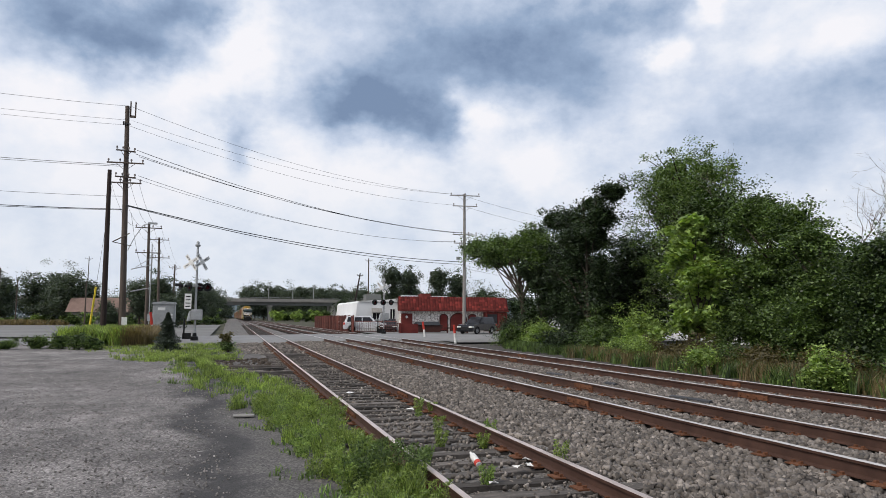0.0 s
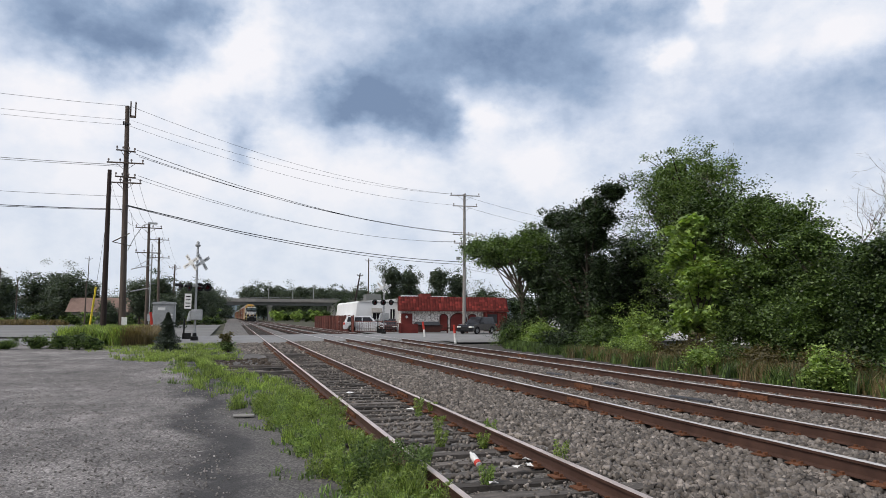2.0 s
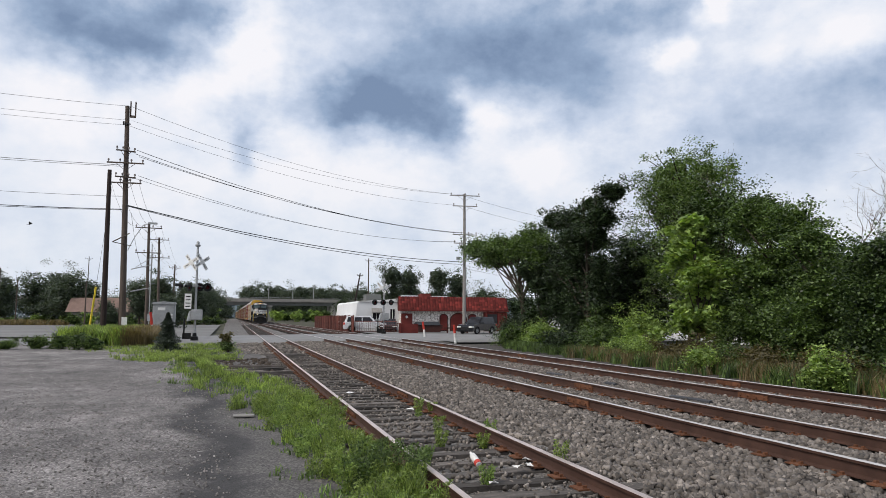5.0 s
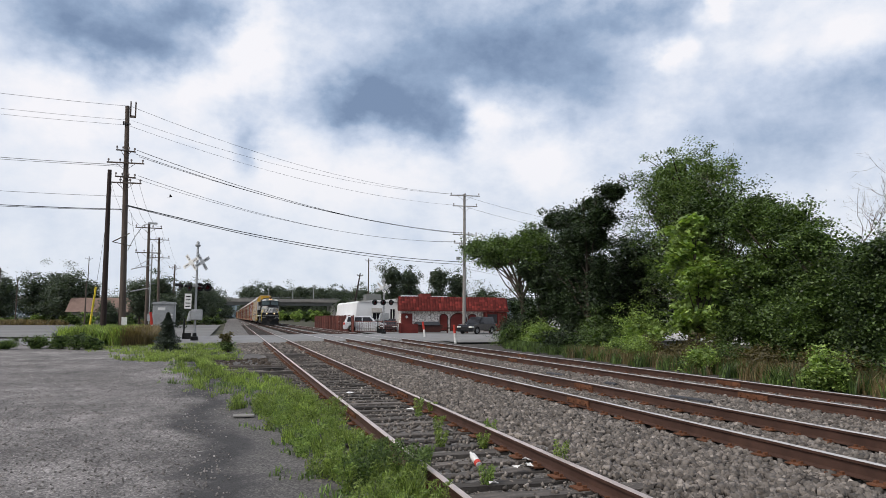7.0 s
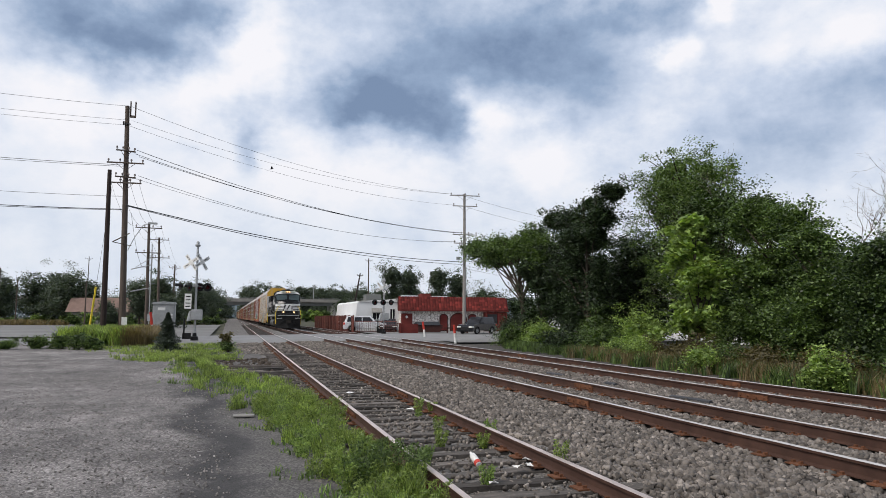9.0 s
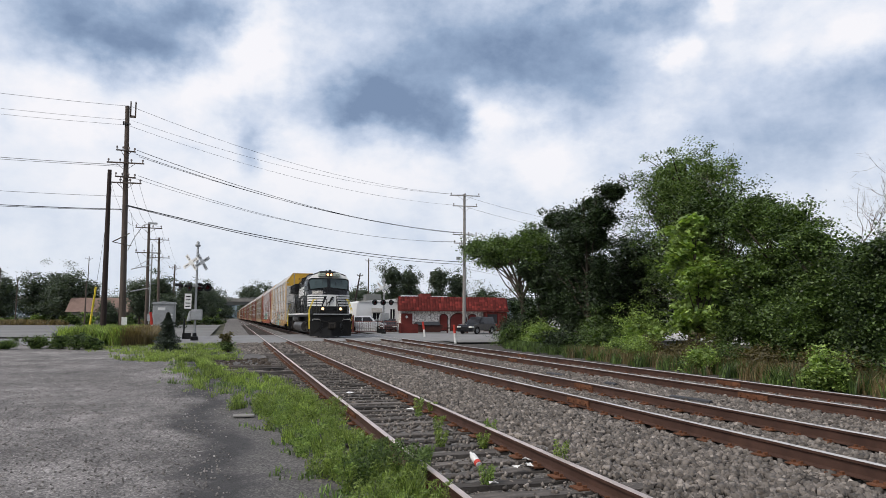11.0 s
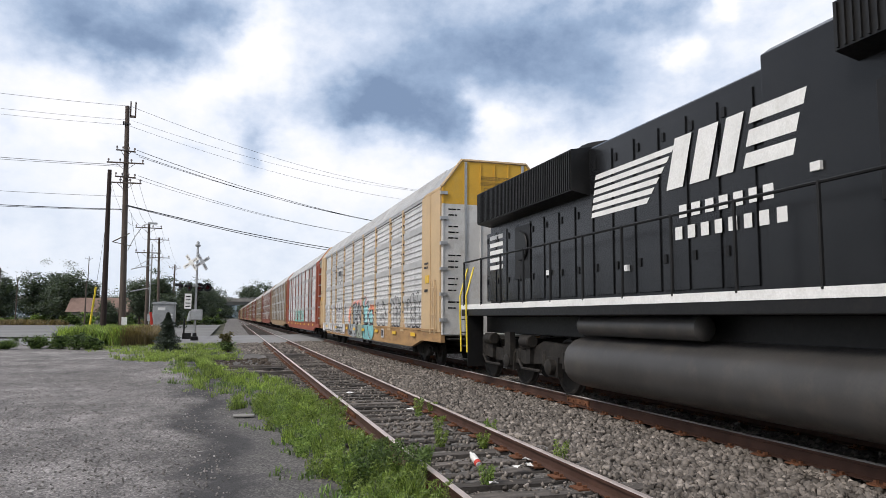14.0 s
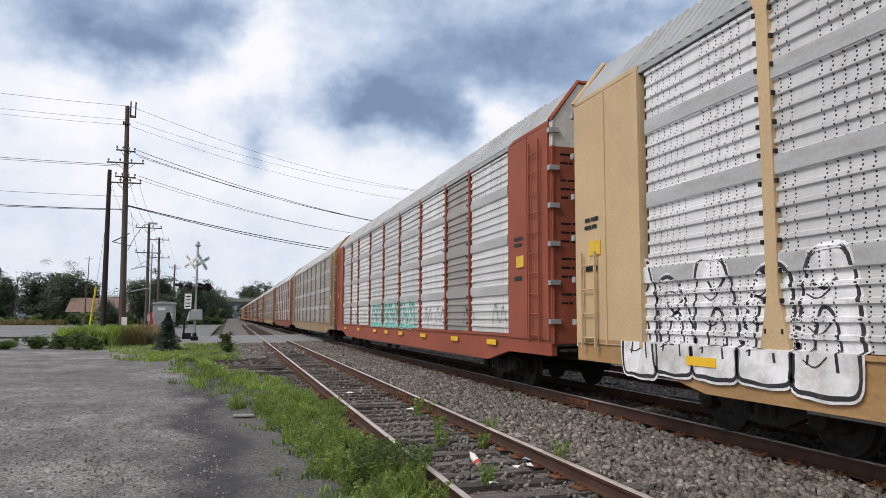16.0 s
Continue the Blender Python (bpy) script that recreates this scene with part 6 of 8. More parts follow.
wb = empty("white_building", "plain white flat-roofed building beside the restaurant", "building", at=(0, 0, -0.15))
part("wall", Mesh().prism([(14.0, 0), (19.28, 0), (19.28, 3.8), (14.5, 3.5), (14.3, 3.3)], "y", 80.5, 96), M_WHITEWALL, wb)
part("low_annex", Mesh().box(13.2, 14.3, 83, 90, 0, 1.9), M_WHITEWALL, wb)
part("roof_edge", Mesh().box(14.5, 19.3, 80.42, 80.5, 3.38, 3.46), M_CONCRETE, wb)
part("roof_unit", Mesh().box(16.4, 18.3, 86, 88, 3.6, 4.5), M_STEELBEAM, wb, bevel=0.05)
for x, w2 in ((16.6, 0.9), (18.5, 0.5)):
    wn2 = part("window", Mesh().box(x - w2 / 2, x + w2 / 2, 80.44, 80.52, 1.4, 2.6), M_DARKGLASS, wb)
    part("window_frame", Mesh().box(x - w2 / 2 - 0.06, x + w2 / 2 + 0.06, 80.40, 80.46, 1.3, 1.38).box(x - 0.03, x + 0.03, 80.42, 80.46, 1.4, 2.6), M_WHITE, wn2)
part("awning", Mesh().prism([(79.9, 2.2), (80.5, 2.7), (80.5, 2.6), (79.95, 2.1)], "x", 16.0, 17.2), M_CONCRETE, wb)

bin_ = empty("dumpster", "brown metal dumpster with sloping lids beside the road", "dumpster", at=(0, 0, -0.15))
part("bin_body", Mesh().prism([(18.6, 0.1), (21.5, 0.1), (21.8, 0.85), (18.3, 0.85)], "y", 70.8, 72.4), M_BROWNMETAL, bin_, bevel=0.03)
part("lid", Mesh().prism([(70.7, 0.84), (71.6, 1.2), (72.5, 0.9), (72.5, 0.85), (70.7, 0.8)], "x", 19.0, 21.5), M_BLACK_DULL, bin_, "dark lid")
lw = tagged(part("low_wall", Mesh().box(16.9, 18.9, 70.2, 70.5, -0.15, 0.8).box(16.9, 17.05, 70.1, 70.6, -0.15, 0.9), M_REDWALL), "low dark red boarded wall by the dumpster", "wall")
tagged(part("railing", Mesh().box(20.0, 27.5, 69.5, 69.62, 0.35, 0.45).box(21.8, 21.95, 69.5, 69.62, -0.15, 0.45).box(24.0, 24.15, 69.5, 69.62, -0.15, 0.45).box(26.5, 26.65, 69.5, 69.62, -0.15, 0.45), M_BROWNMETAL), "low brown guard rail at the lot's edge", "guard rail")

fence = empty("fence", "brown-red board fence along the track", "fence", at=(0, 0, -0.3))
slat = Mesh().box(-0.02, 0.02, -0.075, 0.075, 0.05, 1.95).data("slat", M_FENCE)
RF = np.random.default_rng(21)
for i in range(190):
    y = 76.5 + i * 0.185
    part("slat", slat, None, fence, at=pose(13.1 + 0.04 * RF.uniform(-1, 1), y, RF.uniform(-0.06, 0.06), 0, 0, RF.uniform(-3, 3)))
for i in range(14):
    part("fence_post", Mesh().box(13.14, 13.26, 76.5 + i * 2.7 - 0.06, 76.5 + i * 2.7 + 0.06, 0, 2.0), M_FENCE, fence)
for z in (0.4, 1.6):
    part("fence_rail", Mesh().box(13.12, 13.2, 76.4, 111.6, z, z + 0.09), M_FENCE, fence)
f2 = empty("metal_fence", "thin dark metal picket fence by the parked van", "fence", at=(0, 0, -0.2))
for i in range(26):
    part("picket", Mesh().tube([(12.9 + i * 0.2, 75.5, 0), (12.9 + i * 0.2, 75.5, 1.35)], 0.018, n=4), M_FENCE, f2)
part("rail", Mesh().box(12.9, 17.9, 75.48, 75.52, 1.2, 1.25).box(12.9, 17.9, 75.48, 75.52, 0.15, 0.2), M_FENCE, f2)


def car(label, at, turn, length, height, paint, van=False):
    """A parked car: body with arches, glass house, windows, wheels with tyre and rim, lights. Front towards +x."""
    root = empty("car", label, "car", "parked cars", at=at @ Matrix.Rotation(radians(turn), 4, "Z"))
    L, H, W = length, height, 0.92
    hood_z = H * (0.6 if not van else 0.58)
    side = [(-L / 2, 0.35), (-L / 2, H * 0.55), (-L / 2 + 0.05, H * 0.62), (L * 0.22, H * 0.62), (L * 0.46, hood_z * 0.9), (L / 2, H * 0.42), (L / 2, 0.3)]
    def arc(xc):
        return [(xc + 0.4 * math.cos(a), 0.33 + 0.4 * math.sin(a)) for a in (math.pi * k / 8 for k in range(9))]
    out = side + [(L / 2 - 0.1, 0.22)] + arc(L * 0.31) + arc(-L * 0.31) + [(-L / 2 + 0.1, 0.25)]
    part("body", Mesh().prism(out, "y", -W, W), paint, root, bevel=0.05)
    a, b = (-L / 2 + 0.12, L * 0.26) if van else (-L / 2 + 0.15, L * 0.2)
    house = Mesh()
    lo = [(a, -W + 0.04, H * 0.6), (b, -W + 0.04, H * 0.6), (b, W - 0.04, H * 0.6), (a, W - 0.04, H * 0.6)]
    hi = [(a + 0.25, -W + 0.2, H), (b - (0.75 if van else 0.85), -W + 0.2, H), (b - (0.75 if van else 0.85), W - 0.2, H), (a + 0.25, W - 0.2, H)]
    house.add(lo + hi, [(0, 1, 5, 4), (1, 2, 6, 5), (2, 3, 7, 6), (3, 0, 4, 7), (4, 5, 6, 7)])
    part("cabin", house, paint, root, bevel=0.05)
    for s in (-1, 1):
        span = b - 0.8 - a - 0.3
        for k in range(3):
            y0, y1 = a + 0.3 + span * k / 3, a + 0.3 + span * (k + 1) / 3 - 0.08
            q = lambda z: W - 0.03 - 0.16 * (z - H * 0.6) / (H * 0.4)
            z0, z1 = H * 0.64, H * 0.94
            ext = 0.45 if k == 2 else 0.0
            v = [(y0, s * q(z0), z0), (y1 + ext, s * q(z0), z0), (y1 + ext * 0.1, s * q(z1), z1), (y0 + (0.1 if k == 0 else 0), s * q(z1), z1)]
            part("side_window", Mesh().add(v + [(x, y - s * 0.02, z) for x, y, z in v], [(0, 1, 2, 3), (4, 5, 6, 7)]), M_DARKGLASS, root)
        part("mirror", Mesh().box(b - 0.55, b - 0.4, min(s * W, s * (W + 0.2)), max(s * W, s * (W + 0.2)), H * 0.62, H * 0.7), paint, root, bevel=0.02)
        part("headlight", Mesh().box(L / 2 - 0.28, L / 2 + 0.005, min(s * (W - 0.45), s * (W + 0.006)), max(s * (W - 0.45), s * (W + 0.006)), H * 0.38, H * 0.45), M_WHITE, root, "clear headlight")
        part("tail_light", Mesh().box(-L / 2 - 0.005, -L / 2 + 0.2, min(s * (W - 0.2), s * (W + 0.006)), max(s * (W - 0.2), s * (W + 0.006)), H * 0.45, H * 0.6), M_REDPAINT, root, "red tail light")
        part("door_seam", Mesh().box(a + 0.35 + span / 3 - 0.06, a + 0.35 + span / 3 - 0.04, min(s * W, s * (W + 0.004)), max(s * W, s * (W + 0.004)), 0.4, H * 0.6).box(a + 0.3 + span * 0.66, a + 0.32 + span * 0.66, min(s * W, s * (W + 0.004)), max(s * W, s * (W + 0.004)), 0.4, H * 0.6), M_BLACK_DULL, root)
    v = [(b + 0.0, -W + 0.12, H * 0.63), (b + 0.0, W - 0.12, H * 0.63), (b - 0.72, W - 0.26, H * 0.97), (b - 0.72, -W + 0.26, H * 0.97)]
    part("windshield", Mesh().add([(x + 0.03, y, z) for x, y, z in v] + v, [(0, 1, 2, 3), (4, 5, 6, 7)]), M_DARKGLASS, root)
    part("grille", Mesh().box(L / 2 - 0.02, L / 2 + 0.012, -0.45, 0.45, 0.4, H * 0.4), M_BLACK_DULL, root)
    part("bumper", Mesh().box(L / 2 - 0.1, L / 2 + 0.05, -W + 0.05, W - 0.05, 0.28, 0.42), paint, root, bevel=0.03)
    for x in (L * 0.31, -L * 0.31):
        for s in (-1, 1):
            wh = part("wheel", Mesh().lathe([(0, 0.2), (0, 0.31), (s * 0.03, 0.335), (s * 0.17, 0.335), (s * 0.2, 0.31), (s * 0.2, 0.21)], (x, s * (W - 0.2), 0.335), "y", 20), M_TYRE, root, "black tyre", smooth=40)
            part("rim", Mesh().lathe([(0, 0.215), (s * 0.015, 0.2), (s * 0.005, 0.06), (s * 0.03, 0.04)], (x, s * (W - 0.01), 0.335), "y", 14), M_ALU, wh, "silver rim")
    return root


M_SILVER = worn("silver_car_paint", (0.62, 0.63, 0.65), 0.3, 0.3, 1, 0.06, (0.45, 0.45, 0.45), 0.2, 0.0, 20)
M_BLACKCAR = worn("black_car_paint", (0.012, 0.013, 0.016), 0.12, 0, 1, 0.1, (0.03, 0.03, 0.03), 0.2, 0.0, 20)
M_DARKCAR = worn("dark_car_paint", (0.05, 0.03, 0.03), 0.2, 0, 1, 0.1, (0.05, 0.05, 0.05), 0.2, 0.0, 20)
car("parked silver minivan beside the fence", pose(14.9, 78.0, -0.13), -14, 5.0, 1.72, M_SILVER, True)
car("parked dark car by the white building", pose(17.6, 78.2, -0.13), 255, 4.5, 1.45, M_DARKCAR)
car("parked black sport utility vehicle", pose(24.1, 66.6, -0.13), 218, 4.6, 1.68, M_BLACKCAR)

# ------------------------------------------------------------ overpass
br = empty("overpass", "long concrete and steel highway overpass above the tracks", "bridge", at=(0, 0, 0))
part("deck", Mesh().box(-90, 50, 326, 338, 8.35, 9.0), M_CONCRETE, br)
part("parapet", Mesh().box(-90, 62, 325.6, 326, 8.3, 9.75), M_CONCRETE, br)
part("girder", Mesh().box(-90, 47, 326.6, 327.1, 6.75, 8.35), M_STEELBEAM, br, "grey steel girder")
part("girder", Mesh().box(-90, 47, 331, 331.5, 6.75, 8.35), M_STEELBEAM, br)
part("railing", Mesh().box(-90, 62, 325.7, 325.8, 10.25, 10.35), M_ALU, br)
for i in range(76):
    part("railing_post", Mesh().box(-90 + i * 2, -89.9 + i * 2, 325.7, 325.8, 9.75, 10.3), M_ALU, br)
for x in (18.0, -14.0, -45.0):
    part("pier", Mesh().box(x - 0.7, x + 0.7, 327, 337, -0.4, 6.0).box(x - 1.0, x + 1.0, 326, 338, 6.0, 6.75), M_CONCRETE, br)
part("abutment", Mesh().prism([(45.5, -0.4), (75, -0.4), (75, 8.4), (46.5, 8.4), (46.5, 6.7), (45.5, 6.7)], "y", 326, 339), M_CONCRETE, br)
lowb = empty("warehouse", "low pale building behind the trees", "building", at=(0, 0, -0.3))
part("wall", Mesh().box(34, 60, 30, 75, 0, 3.0), M_WHITEWALL, lowb)
part("roof", Mesh().prism([(33.5, 3.0), (60.5, 3.0), (47, 4.5)], "y", 29.5, 75.5), M_CONCRETE, lowb)
house = empty("house", "low house with a brown shingle roof among far trees", "house", at=(0, 0, -0.3))
part("wall", Mesh().box(-27.5, -18.5, 141, 149, 0, 2.6), M_CONCRETE, house)
part("roof", Mesh().prism([(140.2, 2.5), (149.8, 2.5), (145, 5.2)], "x", -28.2, -17.8), worn("brown_shingle", (0.22, 0.15, 0.125), 0.9, 0, 1, 0.2, (0.1, 0.07, 0.06), 0.3, 0.2, 8), house)


# ------------------------------------------------------------ bushes, far trees, weeds
def shrub(name, label, base, blobs, seed, n, size, mat, clump=0.25, category="shrub", group=""):
    return tree(name, label, base, blobs, seed, n, size, mat, 0.035, clump, category, group, 12, hollow=0.2)


RV = np.random.default_rng(33)
for i in range(9):
    y = 13.0 + i * 1.75
    shrub("shrub", "dry brownish scrub at the foot of the trees", (15.5 + 0.05 * y + RV.uniform(-0.3, 0.5), y, -0.42), [(0, 0, 0.45, 0.8, 1.1, 0.5), (0.3, 0.6, 0.55, 0.7, 0.9, 0.6)], 50 + i, 3200, 0.07, M_SCRUB if i % 4 else M_LEAF_MID, 0.22, group="lineside scrub")
for i, (x, y, h) in enumerate(((17.2, 41.0, 1.5), (17.6, 37.5, 1.9), (16.8, 33.5, 1.3), (17.4, 30.3, 1.6), (17.2, 27.2, 1.1), (18.3, 43.6, 2.2), (18.6, 33.0, 2.4), (18.6, 28.6, 2.6))):
    shrub("shrub", "green bush at the foot of the trees", (x, y, -0.42), [(0, 0, h * 0.5, 1.0, 1.4, h * 0.5), (0.2, 0.9, h * 0.4, 0.9, 1.2, h * 0.42)], 70 + i, 6500, 0.09, (M_LEAF_MID, M_LEAF_BRIGHT, M_LEAF_DARK)[i % 3], 0.26, group="bushes under the trees")
for i, (x, y) in enumerate(((15.0, 14.6), (15.6, 20.5), (16.3, 25.2), (16.0, 11.8), (16.6, 12.2))):
    shrub("shrub", "light green bush beside the ballast", (x, y, -0.42), [(0, 0, 0.5, 0.6, 0.7, 0.5)], 90 + i, 2600, 0.09, M_LEAF_BRIGHT, 0.2, group="bushes under the trees")
# bare branches over the crowns
M_DEADWOOD = worn("dead_wood", (0.17, 0.14, 0.125), 0.9, 0, 3, 0.3, (0.08, 0.07, 0.06), 0.4, 0.4, 24)


def bare_tree(label, base, height, seed, spread, lean, r=0.11):
    """A leafless tree: a stem that forks again and again."""
    rng = np.random.default_rng(seed)
    m = Mesh()

    def grow(p, d, length, rad, depth):
        q = p + d * length
        mid = (p + q) / 2 + Vector(rng.normal(size=3)) * length * 0.06
        m.tube([p, mid, q], rad, rad * 0.6, 5, False)
        if depth == 0:
            return
        for _ in range(2 + int(rng.integers(0, 2))):
            nd = (d + Vector(rng.normal(size=3)) * spread + Vector((0, 0, 0.12))).normalized()
            grow(q if rng.uniform() > 0.4 else mid, nd, length * rng.uniform(0.55, 0.85), rad * 0.55, depth - 1)

    root = empty("bare_tree", label, "tree", at=base)
    grow(Vector((0, 0, 0)), Vector(lean).normalized(), height * 0.5, r, 6)
    part("branch_work", m, M_DEADWOOD, root)
    return root


bare_tree("bare grey dead tree among the green crowns", (24.0, 26.2, -0.4), 5.9, 4, 0.55, (0.05, -0.03, 1), 0.12)
bare_tree("bare twiggy tree at the end of the tree line", (20.4, 17.6, -0.4), 6.6, 9, 0.62, (0.05, 0.0, 1), 0.09)
bare_tree("bare twiggy tree at the end of the tree line", (20.9, 18.2, -0.4), 6.9, 12, 0.62, (-0.05, 0.05, 1), 0.09)

# far trees, with distance haze tinted into their leaf colour
FAR = "rounded dark green tree in the distance"
for i in range(26):
    x = -72 + i * 2.7 + RV.uniform(-1, 1)
    y = 152 + RV.uniform(-6, 40) + (20 if x > -25 else 0)
    h = RV.uniform(9.0, 13.0) * (1.0 if x < -22 else 0.8)
    tree("tree", FAR, (x, y, -0.4), [(0, 0, h * 0.62, h * 0.3, h * 0.3, h * 0.36), (RV.uniform(-1, 1), 0, h * 0.35, h * 0.34, h * 0.3, h * 0.3)], 200 + i, 6000, 0.28, M_LEAF_HAZED, 0.2, 0.75, group="distant trees", limbs=6, hollow=0.1)
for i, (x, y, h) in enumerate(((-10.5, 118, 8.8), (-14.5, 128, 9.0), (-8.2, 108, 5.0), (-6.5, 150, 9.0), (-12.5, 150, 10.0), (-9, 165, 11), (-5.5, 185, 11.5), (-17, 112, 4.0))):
    tree("tree", "leafy tree beyond the yard", (x, y, -0.4), [(0, 0, h * 0.65, h * 0.28, h * 0.28, h * 0.34), (0.6, 0, h * 0.36, h * 0.26, h * 0.26, h * 0.28)], 260 + i, 6000, 0.24, M_LEAF_HAZED, 0.2, 0.7, group="distant trees", limbs=14, hollow=0.15)
for i in range(34):
    x = (9 if i else 10) + i * 3.3 + RV.uniform(-1.5, 1.5)
    y = 400 + RV.uniform(-20, 60)
    h = RV.uniform(18.5, 22.5) * (y / 410)
    if i == 0:
        h *= 0.9
    tree("tree", FAR, (x, y, -0.4), [(0, 0, h * 0.66, h * 0.3, h * 0.3, h * 0.32), (RV.uniform(-2, 2), 0, h * 0.35, h * 0.34, h * 0.3, h * 0.32)], 300 + i, 5200, 0.6, M_LEAF_HAZED, 0.3, 1.5, group="distant trees", limbs=4, hollow=0.1)
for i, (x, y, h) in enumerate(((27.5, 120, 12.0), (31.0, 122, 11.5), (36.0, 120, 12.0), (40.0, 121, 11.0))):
    tree("tree", "open-crowned tree behind the restaurant", (x, y, -0.4), [(0, 0, h * 0.72, 2.3, 2.2, h * 0.26), (0, 0, h * 0.42, 2.4, 2.2, h * 0.2)], 330 + i, 5200, 0.26, M_LEAF_HAZED, 0.25, 0.75, group="trees behind the restaurant", limbs=30, hollow=0.15)
for i, (x, y, h) in enumerate(((34, 96, 6.0), (38, 98, 6.2), (42.5, 97, 6.5), (30, 104, 5.6), (47, 96, 7.0), (45, 140, 9), (52, 140, 10), (24, 150, 7.5), (56, 150, 9))):
    tree("tree", "dark evergreen behind the restaurant", (x, y, -0.4), [(0, 0, h * 0.5, 2.6, 2.4, h * 0.42)], 350 + i, 4500, 0.28, M_LEAF_DARK, 0.2, 0.9, group="trees behind the restaurant", limbs=8, hollow=0.1)
for i, (x, y) in enumerate(((18.5, 290), (22, 292), (26, 288), (30, 292), (34, 290), (38, 292), (-6.0, 235), (-7.5, 215))):
    shrub("shrub", "bushes beside the far tracks", (x, y, -0.4), [(0, 0, 2.6, 2.8, 2.4, 2.4), (1.5, 0, 2.0, 2.2, 2.0, 2.0)], 380 + i, 2400, 0.5, M_LEAF_MID if i % 2 else M_LEAF_BRIGHT, 0.5, group="far bushes")
for i in range(30):
    x, y = -60 + i * 2.0 + RV.uniform(-0.6, 0.6), 150 + RV.uniform(-2, 10)
    h = RV.uniform(1.2, 3.0)
    shrub("shrub", "low bush at the edge of the far yard", (x, y, -0.35), [(0, 0, h * 0.5, 1.6, 1.4, h * 0.5)], 420 + i, 700, 0.3, M_LEAF_MID if i % 3 else M_LEAF_BRIGHT, 0.35, group="far bushes")
for i, (x, y, h) in enumerate(((-5.5, 250, 10), (-8, 235, 11), (-11, 255, 13), (-3.5, 290, 12), (-7, 300, 14), (-14, 280, 14), (-1.5, 380, 15), (-8, 390, 18), (-16, 380, 20))):
    tree("tree", FAR, (x, y, -0.4), [(0, 0, h * 0.62, h * 0.3, h * 0.3, h * 0.36), (0.5, 0, h * 0.3, h * 0.32, h * 0.3, h * 0.3)], 500 + i, 4200, 0.4, M_LEAF_HAZED, 0.2, 0.9, group="distant trees", limbs=4, hollow=0.1)
for i, (x, y) in enumerate(((-26, 137), (-23.5, 136), (-21, 137), (-18.5, 136.5), (-16.5, 135))):
    shrub("shrub", "low bush in front of the far house", (x, y, -0.35), [(0, 0, 1.2, 1.5, 1.3, 1.2)], 540 + i, 1500, 0.24, M_LEAF_BRIGHT if i % 2 else M_LEAF_MID, 0.3, group="far bushes")
# horizon woods: distance haze is put into the pale blue-grey leaf colour
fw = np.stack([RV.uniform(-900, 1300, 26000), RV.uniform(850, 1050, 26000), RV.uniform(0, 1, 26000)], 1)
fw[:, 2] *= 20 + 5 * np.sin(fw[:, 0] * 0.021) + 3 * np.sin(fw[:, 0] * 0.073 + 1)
tagged(part("far_woods", leaves(fw, 7.0, RV, worn("haze_tinted_woods", (0.16, 0.2, 0.22), 1.0, 0, 0.01, 0.2, (0.13, 0.17, 0.18), 0.3, 0, 1), "far_woods"), None), "woods on the horizon with blue-green haze in their colour", "woods", kind="stuff")
# small conifer and bush by the signal
sp = empty("spruce", "small dark blue-green spruce beside the signal cabinet", "tree", at=(-2.95, 38.4, -0.3))
pts = []
for i in range(9000):
    z = RV.uniform(0.05, 1.95)
    rr = 0.98 * (1 - z / 2.05) ** 0.8 * RV.uniform(0.15, 1.0) * (0.85 + 0.22 * math.sin(z * 17 + 3 * math.sin(z * 9)))
    a = RV.uniform(0, 2 * math.pi)
    pts.append((rr * math.cos(a), rr * math.sin(a), z - 0.12 * rr))
part("crown", leaves(np.array(pts), 0.11, RV, M_SPRUCE, narrow=0.16), None, sp)
part("trunk", Mesh().tube([(0, 0, 0), (0, 0, 1.9)], 0.05, 0.01, 6), M_BARK, sp)
shrub("shrub", "small reddish-brown bush by the track", (-0.05, 36.6, -0.3), [(0, 0, 0.55, 0.28, 0.25, 0.5)], 470, 1500, 0.08, M_SCRUB, 0.1)
shrub("shrub", "small green bush by the track", (-0.05, 36.3, -0.3), [(0, 0, 0.3, 0.4, 0.3, 0.25)], 471, 900, 0.08, M_LEAF_MID, 0.1)
for i, (x, y, s) in enumerate(((-9.6, 42.0, 0.9), (-8.4, 41.2, 1.0), (-7.4, 40.2, 1.1), (-6.6, 39.6, 0.9), (-11.0, 41.5, 0.6))):
    shrub("shrub", "weedy green bush at the edge of the lot", (x, y, -0.3), [(0, 0, s * 0.4, 0.6, 0.5, s * 0.45)], 480 + i, 2200, 0.08, M_LEAF_MID, 0.14, group="weeds at the lot's edge")


def grass(points, height, rng, mat, name="grass", width=0.010):
    """Bent blades that stand at the points."""
    n = len(points)
    h = (height * rng.uniform(0.45, 1.25, n))[:, None]
    a = rng.uniform(0, 2 * np.pi, n)
    lean = np.stack([np.cos(a), np.sin(a), np.zeros(n)], 1) * (h * rng.uniform(0.05, 0.6, n)[:, None])
    side = np.stack([-np.sin(a + 0.6), np.cos(a + 0.6), np.zeros(n)], 1) * (width * rng.uniform(0.7, 1.5, n))[:, None]
    tip = points + lean + np.array([0, 0, 1.0]) * h
    mid = points + lean * 0.35 + np.array([0, 0, 0.6]) * h
    q1 = np.stack([points - side, points + side, mid + side * 0.8, mid - side * 0.8], 1)
    q2 = np.stack([mid - side * 0.8, mid + side * 0.8, tip + side * 0.15, tip - side * 0.15], 1)
    return raw_mesh(name, np.concatenate([q1, q2], 1).reshape(-1, 3), 4, mat)


